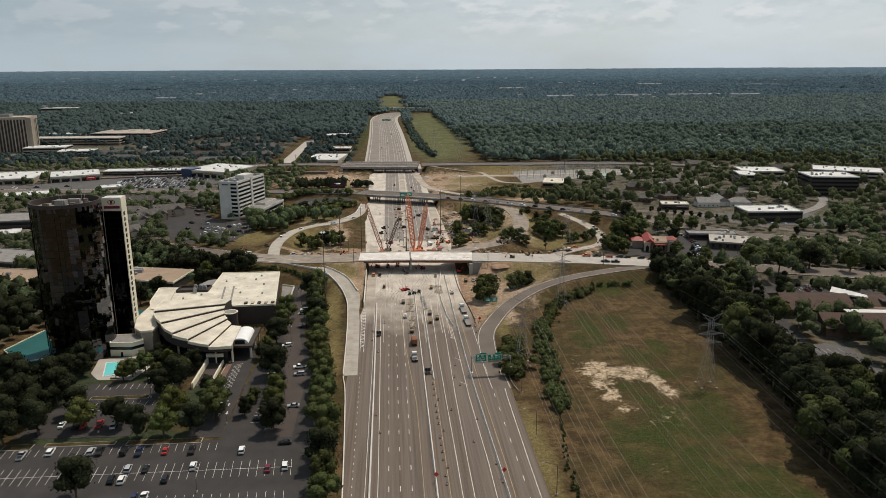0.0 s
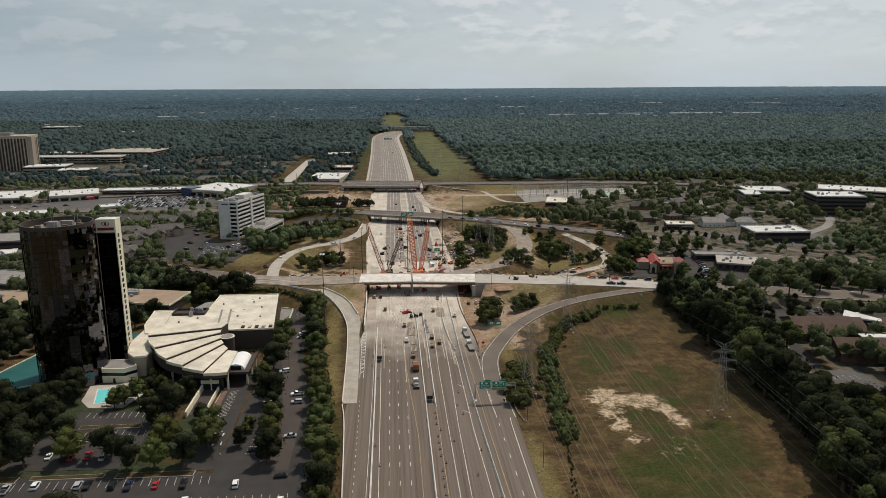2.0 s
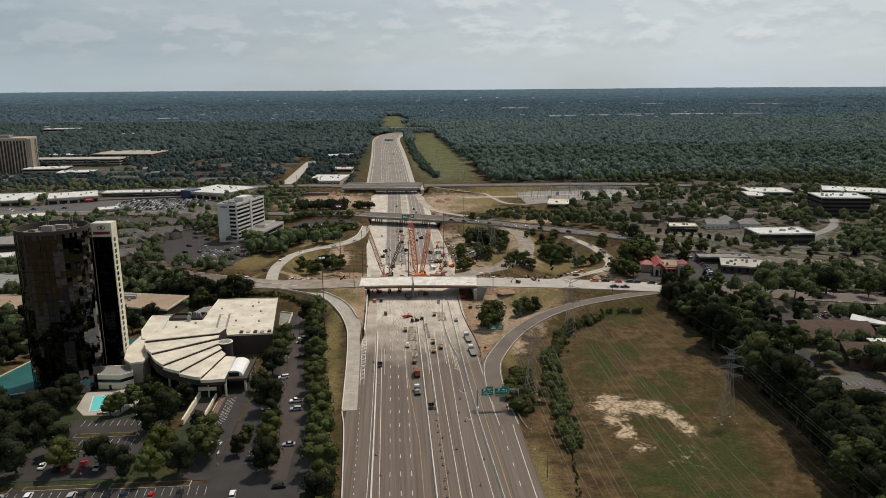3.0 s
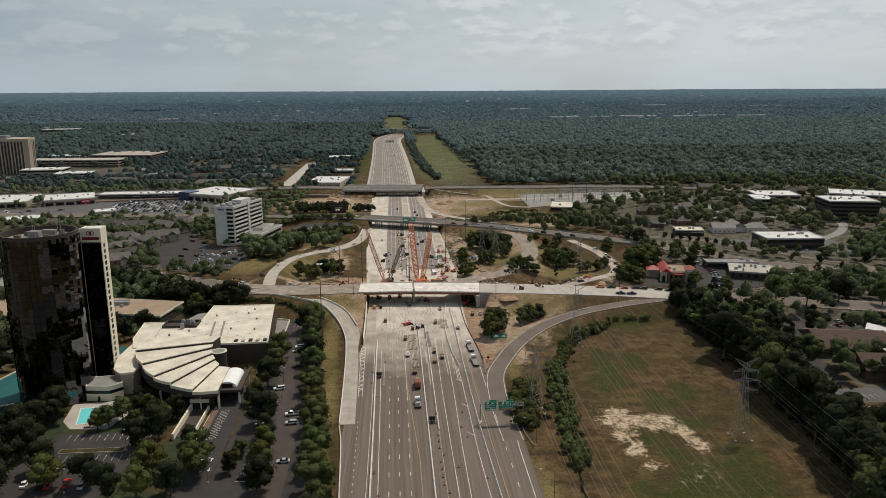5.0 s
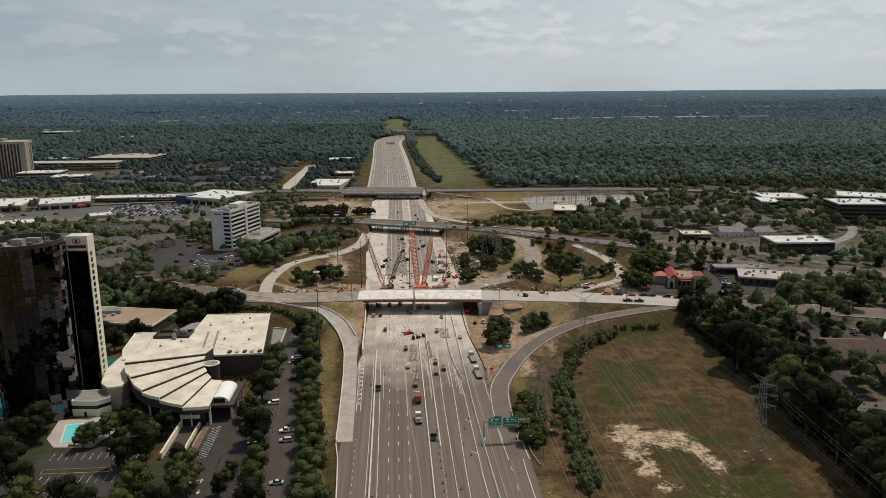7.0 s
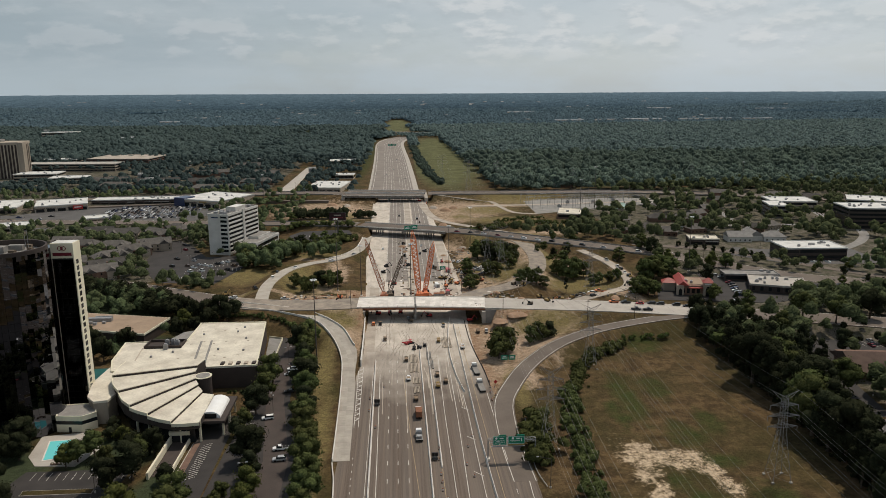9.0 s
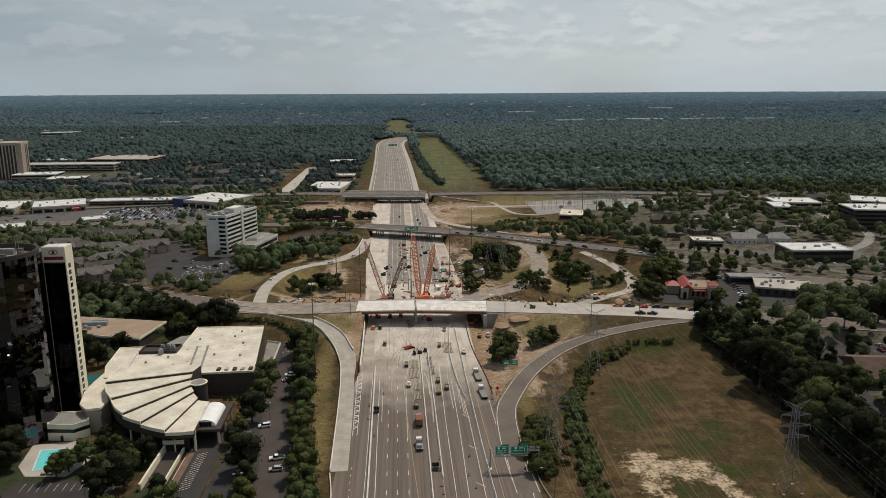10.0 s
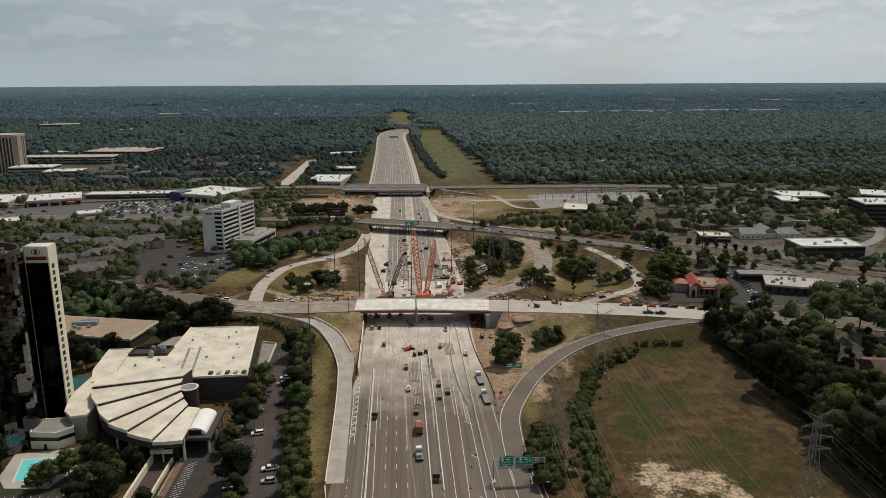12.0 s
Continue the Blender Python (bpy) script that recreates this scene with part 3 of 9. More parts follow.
def build_ground():
    xs = np.concatenate([-np.geomspace(5300, 262, 26), np.arange(-250, 262, 3.0), np.geomspace(270, 5300, 26)])
    ys = np.concatenate([-np.geomspace(1200, 40, 8), np.arange(-20, 160, 20), np.arange(160, 740, 3.0), np.arange(740, 1060, 8), np.geomspace(1075, 5300, 44)])
    X, Y = np.meshgrid(xs, ys)
    Z = height(X, Y)
    nx, ny = len(xs), len(ys)
    verts = np.stack([X.ravel(), Y.ravel(), Z.ravel()], 1)
    i = (np.arange(ny - 1)[:, None] * nx + np.arange(nx - 1)[None, :]).ravel()
    faces = np.stack([i, i + 1, i + nx + 1, i + nx], 1)
    me = bpy.data.meshes.new("ground")
    me.from_pydata(verts.tolist(), [], faces.tolist())
    x, y = verts[:, 0], verts[:, 1]
    dirt = zone(x, y, [(-23, 425, 12, 36), (64, 405, 34, 44), (84, 428, 26, 18), (-30, 452, 18, 12), (-48, 520, 16, 16), (-60, 500, 14, 12), (-34, 470, 16, 10), (86, 440, 14, 8), (70, 412, 12, 10), (58, 415, 20, 36), (52, 375, 12, 30), (75, 420, 20, 14), (62, 360, 8, 20), (-16, 420, 3, 34), (-55, 500, 30, 10), (-100, 500, 14, 10), (56, 525, 24, 46), (80, 470, 30, 8), (60, 600, 16, 40), (90, 520, 30, 20), (-40, 560, 14, 40), (-60, 610, 20, 12), (130, 560, 16, 40), (63, 434, 14, 8), (-20, 430, 6, 26), (-40, 480, 26, 8),
                       (120, 480, 24, 12), (72, 835, 60, 80), (-75, 840, 80, 80), (130, 862, 90, 16), (130, 640, 30, 10), (74, 430, 18, 10), (66, 392, 10, 16), (-30, 486, 20, 14), (115, 480, 22, 8), (100, 535, 8, 30), (148, 480, 14, 8), (160, 545, 7, 40), (-5, 480, 60, 20), (100, 600, 24, 60), (30, 640, 40, 30), (-60, 690, 40, 12), (140, 700, 50, 14), (60, 780, 40, 30), (-50, 800, 40, 30),
                       (60, 700, 10, 26), (150, 890, 60, 16)])
    sand = zone(x, y, [(88, 285, 8, 7), (92, 292, 6, 7), (95, 283, 7, 6), (101, 287, 6, 5), (108, 284, 6, 7), (111, 274, 5, 8), (113, 264, 5, 7), (88, 273, 6, 6), (91, 264, 4, 6), (87, 260, 4, 4), (91, 250, 5, 3.5), (103, 278, 6, 4)])
    sand = np.maximum(sand, 0.5 * zone(x, y, [(99, 262, 15, 20), (103, 240, 9, 8), (89, 208, 4, 4), (110, 245, 6, 8), (84, 296, 6, 8)]))
    sand = np.clip(sand - 1.3 * zone(x, y, [(98, 267, 4, 6), (101, 258, 5, 6), (104, 265, 4, 6)]), 0, 1)
    lush = zone(x, y, [(98, 267, 6, 8), (102, 257, 8, 9), (118, 281, 9, 7), (126, 312, 7, 16), (100, 335, 8, 34), (112, 300, 9, 16), (116, 345, 8, 16), (112, 238, 24, 20), (124, 252, 12, 20), (95, 228, 14, 18), (106, 205, 24, 26), (84, 222, 8, 26), (120, 190, 16, 30), (92, 320, 5, 20), (128, 398, 12, 12), (-50, 1500, 16, 500)])
    straw = zone(x, y, [(-24, 230, 4, 60), (-26, 300, 5, 60), (-31, 380, 6, 50), (-40, 425, 10, 10), (52, 225, 5, 40), (56, 350, 6, 24), (-100, 500, 20, 8), (70, 640, 10, 40), (-60, 590, 20, 8), (115, 575, 8, 50), (120, 515, 22, 20), (150, 900, 60, 40), (115, 770, 50, 22), (150, 735, 40, 12), (70, 790, 14, 16), (-90, 765, 40, 12), (-60, 540, 22, 40), (-105, 560, 24, 30), (75, 570, 26, 50), (130, 520, 24, 46), (-30, 436, 14, 16), (85, 428, 24, 14), (62, 700, 16, 26), (-60, 620, 30, 14), (100, 690, 40, 20), (-60, 800, 30, 40), (100, 830, 40, 30)])
    meadow = zone(x, y, [(95, 1550, 62, 560), (75, 1300, 50, 330), (8, 2700, 50, 420)]) * ((np.abs(x + 2) > 36) | (y > 2150))
    bare = zone(x, y, [(44, 350, 3.5, 12), (44, 372, 5, 14), (43.5, 392, 5.5, 14), (43, 412, 5.5, 14), (43.5, 432, 6, 12), (52, 425, 7, 10), (60, 436, 10, 6), (70, 437, 9, 6), (78, 440, 6, 5), (52, 405, 4, 8), (56, 418, 6, 5), (48.5, 360, 3, 10),
                       (-18, 455, 3.5, 14), (-17.5, 435, 3.0, 16), (-17.3, 412, 2.4, 16), (-24, 470, 8, 6), (-40, 482, 14, 5), (-58, 492, 12, 5), (-46, 500, 6, 3), (-30, 512, 10, 5), (-24, 505, 6, 12), (-18, 500, 5, 16)])
    lawn = zone(x, y, [(-100, 300, 26, 26), (-140, 285, 40, 36), (-150, 330, 30, 60), (-75, 275, 12, 26), (-100, 243, 50, 8), (-84, 262, 12, 24), (-54, 300, 5, 70), (-130, 420, 40, 20), (-170, 470, 60, 50)])
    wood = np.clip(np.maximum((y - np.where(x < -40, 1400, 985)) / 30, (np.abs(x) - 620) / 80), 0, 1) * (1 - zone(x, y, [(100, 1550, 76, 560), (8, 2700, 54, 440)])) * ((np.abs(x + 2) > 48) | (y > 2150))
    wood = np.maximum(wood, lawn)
    town = np.clip((np.maximum(x - 190, -150 - x)) / 20, 0, 1) * (y > 180) * (y < np.where(x < -40, 1420, 1000)) * (1 - wood)
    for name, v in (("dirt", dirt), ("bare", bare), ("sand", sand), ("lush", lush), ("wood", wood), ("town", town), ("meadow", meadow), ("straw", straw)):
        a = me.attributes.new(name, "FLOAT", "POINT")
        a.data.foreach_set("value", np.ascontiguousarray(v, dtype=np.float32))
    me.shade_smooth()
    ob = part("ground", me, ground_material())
    tagged(ob, "dry mown grass and bare soil with worn sandy patches", "ground", kind="structure")


build_ground()


# ---- motorway ----
def strip_line(bm, pts, w, z):
    ln = np.array([(p[0], p[1], z) for p in pts], float)
    a, c = offset(ln, w / 2), offset(ln, -w / 2)
    va, vc = [bm.verts.new(p) for p in a], [bm.verts.new(p) for p in c]
    for i in range(len(ln) - 1):
        bm.faces.new((vc[i], vc[i + 1], va[i + 1], va[i]))
    return bm


def build_motorway():
    road = tagged(part("motorway_road", ribbon(np.array([(0, -260, 0), (0, 120, 0), (0, 200, 0), (0, 280, 0), (0, 340, 0), (0, 372, 0), (0, 392, 0)], float),
                       [13.0, 13.0, 14.3, 18.0, 15.4, 15.2, 14.6], [-50.5, -50.5, -49.5, -50, -45.5, -43.5, -42]), "carriageway"),
                  "wide worn grey-brown asphalt motorway with tyre streaks", "road", kind="structure")
    dusty = tagged(part("motorway_construction_slab", ribbon(np.array([(0, 392, 0), (0, 430, 0), (0, 520, 0), (0, 600, 0), (0, 720, 0), (0, 905, 0)], float),
                        [14.6, 13.6, 17, 20, 21, 24], [-42, -42.5, -46, -45, -42, -37]), "carriageway"),
                   "dusty pale concrete carriageway under construction below the bridges", "road", kind="structure")
    far = tagged(part("far_motorway_road", ribbon(HWY, 32, -31), "asphalt_far"), "long straight grey motorway curving away into woods", "road", kind="structure")
    part("pale_shoulder", ribbon(HWY[:-1], -25, -32, 0.02, 0.4), "concrete", far)
    part("pale_verge", ribbon(HWY[:-1], 34, 31, 0.02, 0.4), "concrete", far)
    # carriageways running through the works
    for a, c in ((11.5, -4.2), (35.0, 19.0)):
        part("carriageway", ribbon(np.array([(0, 535, 0), (0, 700, 0), (0, 905, 0)], float), -c, -a, 0.012, 0.3), "asphalt_far", dusty, "grey tarmac lanes between dusty concrete")
    # long lines
    near = [([(-3.4, -255), (-3.4, 218), (-3.8, 290), (-4.4, 372)], "line_white", 0.2), ([(-7.5, -255), (-7.4, 220), (-7.3, 309), (-7.6, 372)], "line_white", 0.18),
            ([(11.0, -255), (11.0, 217), (10.9, 260), (8.8, 301), (7.1, 341), (6.6, 366)], "line_yellow", 0.18), ([(19.1, -255), (19.1, 216), (19.0, 282)], "line_yellow", 0.18),
            ([(22.8, -255), (22.8, 216), (22.6, 267), (22.6, 327), (23.4, 392)], "line_white", 0.2), ([(26.4, -255), (26.4, 216), (26.6, 267), (27.6, 326), (28.0, 400)], "line_white", 0.2),
            ([(33.8, -255), (33.2, 215), (32.0, 266), (32.0, 326), (31.6, 345)], "line_white", 0.2), ([(40.6, -255), (38.8, 215), (37.8, 266), (37.2, 325), (36.9, 400), (37.2, 436)], "line_yellow", 0.2),
            ([(46.2, -255), (46.7, 214), (47.2, 265), (48.2, 290)], "line_white", 0.24), ([(42.3, 287), (42.1, 312), (42.1, 345)], "line_white", 0.2)]
    for pts, mt, w in near:
        part("edge_line", strip_line(bmesh.new(), pts, w, 0.008), mt, road)
    for p in ((0, 430), (3.66, 430), (7.32, 430)):
        for k in range(-12, 18):
            y = 202 + 12.19 * k
            if y < 395:
                part("lane_dash", dash_mesh, None, road).location = (p[0], y, 0.008)
    for k in range(-5, 6):
        y = 205 + 12.19 * k
        part("lane_dash", dash_mesh, None, road).location = (43.0 - (y - 220) * 0.013, y, 0.008)
    for k in range(22):
        part("lane_dash", small_dash, None, road).location = (-11.5 - (k * 4.6) * 0.009, 195 + k * 4.6, 0.008)
    for x in (31.2,):
        for k in range(5):
            part("merge_mark", boxes((-2.2, -0.1, 0, 2.2, 0.1, 0.012)), "line_white", road).matrix_basis = pose(x, 278 + 26 * k, 0.004, 0, 0, -48)
    # far lanes
    for x in (-28, -14, -10.5, -7, -3.5, 0, 8, 12, 15.5, 19, 22.5):
        ln = offset(HWY[:-1], -x)
        part("edge_line", strip_line(bmesh.new(), ln, 0.22 if abs(x) < 20 else 0.45, 0.03), "line_white" if x != 8 else "concrete_white", far)
    for x in (-3.9, -0.2, 3.5, 7.2, 11.2, 19.5, 23, 27, 31, 34.6):
        part("edge_line", strip_line(bmesh.new(), [(x, 540), (x, 900)], 0.22, 0.022), "line_white", dusty)
    # stained strips and patched lanes of the works
    for x0, x1, y0, y1 in ((12, 17.5, 480, 900), (36, 43, 500, 700), (-14, -8, 400, 520)):
        part("concrete_strip", boxes((x0, y0, -0.2, x1, y1, 0.03)), "concrete_dusty", dusty, "pale dusty shoulder strip")
    # tyre arcs left by turning machines
    g = np.random.default_rng(12)
    for k in range(40):
        cx, cy, rad, a0, sw = g.uniform(-6, 34), g.uniform(402, 452), g.uniform(4, 22), g.uniform(0, 6.3), g.uniform(0.6, 2.4)
        if k < 5:
            cx, cy, rad, sw = 13 + g.uniform(-2, 2), 437 + g.uniform(-2, 2), 2.6 + k * 1.1, 3.4
        if k >= 20:
            cx, cy = g.uniform(-8, 40), g.uniform(480, 680)
        arc = [(cx + rad * 1.25 * math.cos(a0 + sw * i / 14), cy + rad * math.sin(a0 + sw * i / 14)) for i in range(15)]
        arc = [p for p in arc if -12 < p[0] < 40]
        if len(arc) > 3:
            part("tyre_track", strip_line(bmesh.new(), arc, g.uniform(0.25, 0.55), 0.034 + 0.0004 * k), "tyre_mark", dusty, "dark curved tyre track")
    for k in range(26):
        x, y0, n = g.uniform(-4, 33), g.uniform(310, 392), g.uniform(25, 80)
        part("tyre_streak", strip_line(bmesh.new(), [(x, y0), (x + g.normal(0, 0.3), y0 + n * 0.5), (x + g.normal(0, 1.2), min(y0 + n, 440))], g.uniform(0.2, 0.5), 0.0045 + 0.0001 * k), "tyre_mark" if k % 2 else "concrete_dusty", road)


dash_mesh = mesh_of(boxes((-0.1, -1.5, 0, 0.1, 1.5, 0.008)), "lane_dash")
dash_mesh.materials.append(M["line_white"])
small_dash = mesh_of(boxes((-0.1, -0.6, 0, 0.1, 0.6, 0.008)), "short_lane_dash")
small_dash.materials.append(M["line_white"])
build_motorway()


def side_road(name, key, mat, label, lines=True, s0=0, s1=None, half=None, mark="line_white"):
    ln = LINES[key][s0:s1]
    h = half or ROADS[key][1]
    ob = tagged(part(name, ribbon(ln, h, -h, 0.02, 0.7), mat), label, "road", kind="structure")
    if lines:
        for d in (h - 0.6, 0.6 - h):
            bm = bmesh.new()
            o = offset(ln, d)
            a, c = offset(o, 0.11), offset(o, -0.11)
            va, vc = [bm.verts.new((p[0], p[1], p[2] + 0.03)) for p in a], [bm.verts.new((p[0], p[1], p[2] + 0.03)) for p in c]
            for i in range(len(o) - 1):
                bm.faces.new((vc[i], vc[i + 1], va[i + 1], va[i]))
            part("edge_line", bm, mark, ob)
    return ob


def cut(key, x0, x1):
    """Indexes of a road's line between two x."""
    ix = [i for i, p in enumerate(LINES[key]) if x0 <= p[0] <= x1]
    return ix[0], ix[-1] + 1


a, c = cut("avenue", -330, -92)
side_road("avenue_far_west", "avenue", "asphalt", "grey tarmac avenue half hidden by trees", True, a, c)
a, c = cut("avenue", -96, -16)
side_road("avenue_west", "avenue", "haul_road", "pale dusty concrete avenue on a grassy embankment", False, a, c)
a, c = cut("avenue", 54, 172)
side_road("avenue_east", "avenue", "concrete", "pale concrete avenue lined with queuing cars", True, a, c)
a, c = cut("avenue", 168, 900)
side_road("avenue_far_east", "avenue", "asphalt", "grey tarmac avenue behind tall trees", True, a, c)
tagged(part("ramp_west", ribbon(LINES["ramp_left"], 4.4, np.interp(LINES["ramp_left"][:, 1], [376, 398], [-1.9, -4.4]), 0.02, 0.9), "ramp_concrete"),
       "curving pale concrete slip road with parapet walls", "road", kind="structure")



def ramp_panels():
    base = bpy.data.objects["ramp_west"]
    ln = spline(ROADS["ramp_left"][0], 4.5)
    for i in range(len(ln) - 1):
        p, q = ln[i], ln[i + 1]
        d = (q - p) / np.linalg.norm(q - p) * 0.05
        for l, r in ((4.0, 1.1), (1.0, float(np.interp(p[1], [376, 398], [-1.7, -1.4]))), (-1.5, -4.0)):
            if r == -4.0 and p[1] < 394:
                continue
            part("concrete_panel", ribbon(np.array([p + d, q - d]), l, r, 0.045, 0.05), "ramp_concrete", base)
    for k in range(12):
        y = 322 + k * 4.75
        xl, xr = -13.5 - (y - 322) * 0.020, -11.8 - (y - 322) * 0.010
        for p, q in (((xl, y - 0.3), (xr, y + 2.0)), ((xr, y + 2.0), (xl, y + 2.6))):
            part("chevron_bar", strip_line(bmesh.new(), [p, q], 0.42, 0.014), "line_white", base)
    for x0, x1 in ((-13.5, -14.6), (-11.8, -12.4)):
        for k in range(14):
            y = 316 + k * 4.5
            u, v = x0 + (x1 - x0) * (y - 322) / 57, x0 + (x1 - x0) * (y + 4.5 - 322) / 57
            part("gore_line", strip_line(bmesh.new(), [(u, y), (v, y + 4.5)], 0.2, 0.018), "line_white", base)


ramp_panels()
side_road("ramp_east", "ramp_right", "asphalt", "curving grey slip road with white edge lines")
side_road("loop_road", "loop_right", "haul_road", "dusty unpaved loop ramp", False)
side_road("small_loop_road", "loop_small", "concrete_dusty", "narrow dusty loop road busy with cars", False)
side_road("upper_ramp_road", "ramp_upper_left", "ramp_concrete", "pale concrete ramp curving up beside the motorway", False)
a, c = cut("flyover", -420, -28)
side_road("flyover_west", "flyover", "asphalt", "grey road leading to the overpass", True, a, c)
a, c = cut("flyover", 48, 640)
side_road("flyover_east", "flyover", "asphalt", "grey four-lane road curving away from the overpass", True, a, c)
a, c = cut("crosstown", -1200, -56)
side_road("crosstown_west", "crosstown", "asphalt", "straight grey crosstown road", True, a, c)
a, c = cut("crosstown", 38, 900)
side_road("crosstown_east", "crosstown", "asphalt", "straight grey crosstown road", True, a, c)


def parapets(key, x0, x1, label, step=2):
    i0, i1 = cut(key, x0, x1)
    ln = LINES[key][i0:i1:step]
    for d in (ROADS[key][1] - 0.1, 0.1 - ROADS[key][1]):
        tagged(part("road_parapet", ribbon(offset(ln, d), 0.18, -0.18, 0.85, 1.0), "concrete_grey"), label, "wall", kind="structure")


parapets("crosstown", -400, -62, "weathered grey concrete parapet of the crosstown road")
parapets("crosstown", 42, 420, "weathered grey concrete parapet of the crosstown road")
parapets("flyover", 52, 215, "weathered grey concrete parapet of the flyover road")
parapets("flyover", -180, -34, "weathered grey concrete parapet of the flyover road")
tagged(part("frontage_road", ribbon(spline([(-420, 872, 0.6), (-270, 898, 1.6), (-140, 904, 2.6), (-75, 900, 2.8)], 8.0), 4.0, -4.0, 0.02, 3.0), "asphalt"), "lower grey road beside the crosstown road", "road", kind="structure")


# ---- bridges ----
def bridge(name, label, pts, half, deck_mat, piers, depth=1.5, girders=6, parapet=0.9, girder_mat="rust", gap=None, walls=()):
    ln = spline(pts, 4.0)
    b = thing(name, label, "bridge", kind="structure")
    halves = [(half, -half)] if not gap else [(half, gap), (-gap, -half)]
    for l, r in halves:
        part("deck", ribbon(ln, l, r, 0.0, 0.35), deck_mat, b)
        n = max(2, girders // len(halves))
        for k in range(n):
            d = r + 0.7 + (l - r - 1.4) * k / (n - 1)
            part("girder", ribbon(ln, d + 0.25, d - 0.25, -0.35, depth), girder_mat, b, "weathered steel girder")
        for d in (l, r + 0.35):
            part("parapet", ribbon(ln, d, d - 0.35, parapet, parapet + 0.1), "concrete_white", b)
    for px, py, w, ang in piers:
        z = float(np.interp(px, ln[:, 0], ln[:, 2])) - 0.35 - depth
        bm = boxes((-0.7, -w, z - 1.3, 0.7, w, z))
        part("pier_cap", bm, "concrete_grey", b).matrix_basis = pose(px, py, 0, 0, 0, ang)
        for k in range(4):
            col = part("pier_column", tube(bmesh.new(), (0, 0, -0.2), (0, 0, z - 1.3), 0.6, 0.6, 12), "concrete_grey", b)
            col.matrix_basis = pose(px, py, 0, 0, 0, ang) @ Matrix.Translation((0, -w + 1.5 + k * (2 * w - 3) / 3, 0))
    for x0, y0, x1, y1, z1 in walls:
        part("abutment", boxes((x0, y0, -0.3, x1, y1, z1)), "concrete", b)
    return b


bridge("new_overpass", "new white concrete overpass on steel girders, still being built",
       [(-19, 459, 8.2), (14, 458, 8.2), (54, 453.5, 8.2)], 10.6, "concrete_white", [(14, 458, 9.5, -3)], parapet=0.45, depth=1.3, walls=((-19, 446, -14.5, 471, 6.6), (51, 441, 55, 468, 6.6)))
def deck_details():
    b = bpy.data.objects["new_overpass"]
    ln = spline([(-19, 459, 8.2), (14, 458, 8.2), (54, 453.5, 8.2)], 3.0)
    for i in range(len(ln) - 1):
        p, q = ln[i], ln[i + 1]
        d = (q - p) / np.linalg.norm(q - p) * 0.05
        for l, r in ((10.1, 3.4), (3.3, -3.3), (-3.4, -10.1)):
            part("deck_panel", ribbon(np.array([p + d, q - d]), l, r, 0.05, 0.05), "deck", b)
    part("pier_gap", boxes((13.5, 447.2, 8.1, 14.6, 468.6, 8.32)), "concrete_grey", b, "dark open joint over the pier")
    part("gap_tower", boxes((13.6, 446.4, 2.0, 14.5, 447.3, 10.2)), "concrete_grey", b)
    for k in range(4):
        part("deck_clutter", boxes((-0.5, -0.12, 0, 0.5, 0.12, 0.2)), "drab" if k % 2 else "rust", b).matrix_basis = pose(48.6 + (k % 3) * 1.1, 447 + k * 1.5, 8.26, 0, 0, 70 + 23 * k)
    for d in (10.75, -10.75):
        part("edge_form", ribbon(ln, d + 0.08, d - 0.08, -0.25, 0.35), "rust", b, "rust-red edge formwork")
    for k in range(14):
        x = -17 + k * 5.2
        part("edge_post", boxes((x, 447.5, 8.2, x + 0.1, 447.6, 9.4)), "rust", b)


deck_details()
bridge("flyover_bridge", "grey road overpass across the motorway", [(-30, 715, 7.2), (0, 702, 7.4), (30, 690, 7.4), (50, 680.5, 7.3)], 10.8, "asphalt",
       [(-12, 707, 9, -66 + 90), (12, 697.5, 9, 23), (33, 688.5, 9, 23)], girder_mat="concrete_grey", walls=((-33, 704, -29, 727, 5.4), (48, 670, 52, 692, 5.4)))
bridge("crosstown_bridge", "wide twin-deck overpass with dark spans across the motorway", [(-58, 927, 7.2), (37, 917, 7.2)], 24, "asphalt",
       [(-30, 924, 22, -6), (-4, 921, 22, -6), (20, 919, 22, -6)], girder_mat="concrete_grey", gap=3.0, walls=((-61, 903, -57, 951, 5.4), (36, 893, 40, 941, 5.4)))


bridge("far_overpass", "small distant overpass beyond the motorway bend", [(-40, 2205, 8), (40, 2190, 8), (120, 2180, 7)], 7, "concrete", [(10, 2196, 5, -12), (60, 2187, 5, -8)], girder_mat="concrete_grey")


def wall_along(name, label, pts, w, h, mat="concrete_white", sunk=0.3):
    ob = part(name, ribbon(spline(pts, 4.0), w / 2, -w / 2, h, h + sunk), mat)
    return tagged(ob, label, "wall", kind="structure")


wall_along("retaining_wall", "tall white concrete retaining wall beside the carriageway", [(-13.6, 380, 0), (-13.9, 420, 0), (-14.4, 448, 0)], 0.5, 3.4)
wall_along("wing_wall", "grey concrete wing wall at the bridge end", [(53, 441.2, 0), (57, 441.0, 0), (63, 440.6, 0)], 0.7, 7.6, "concrete_grey")
wall_along("ramp_parapet", "low white concrete wall along the slip road", [(p[0], p[1], p[2]) for p in offset(LINES["ramp_left"], 4.2)[::6]], 0.35, 0.9)
wall_along("ramp_parapet", "low white concrete wall along the slip road", [(p[0], p[1], p[2]) for p in offset(LINES["ramp_left"], -4.2)[27::6]], 0.35, 0.9)
wall_along("ramp_parapet", "low white concrete wall along the upper ramp", [(p[0], p[1], p[2]) for p in offset(LINES["ramp_upper_left"], 3.7)[30::6]], 0.35, 0.9)
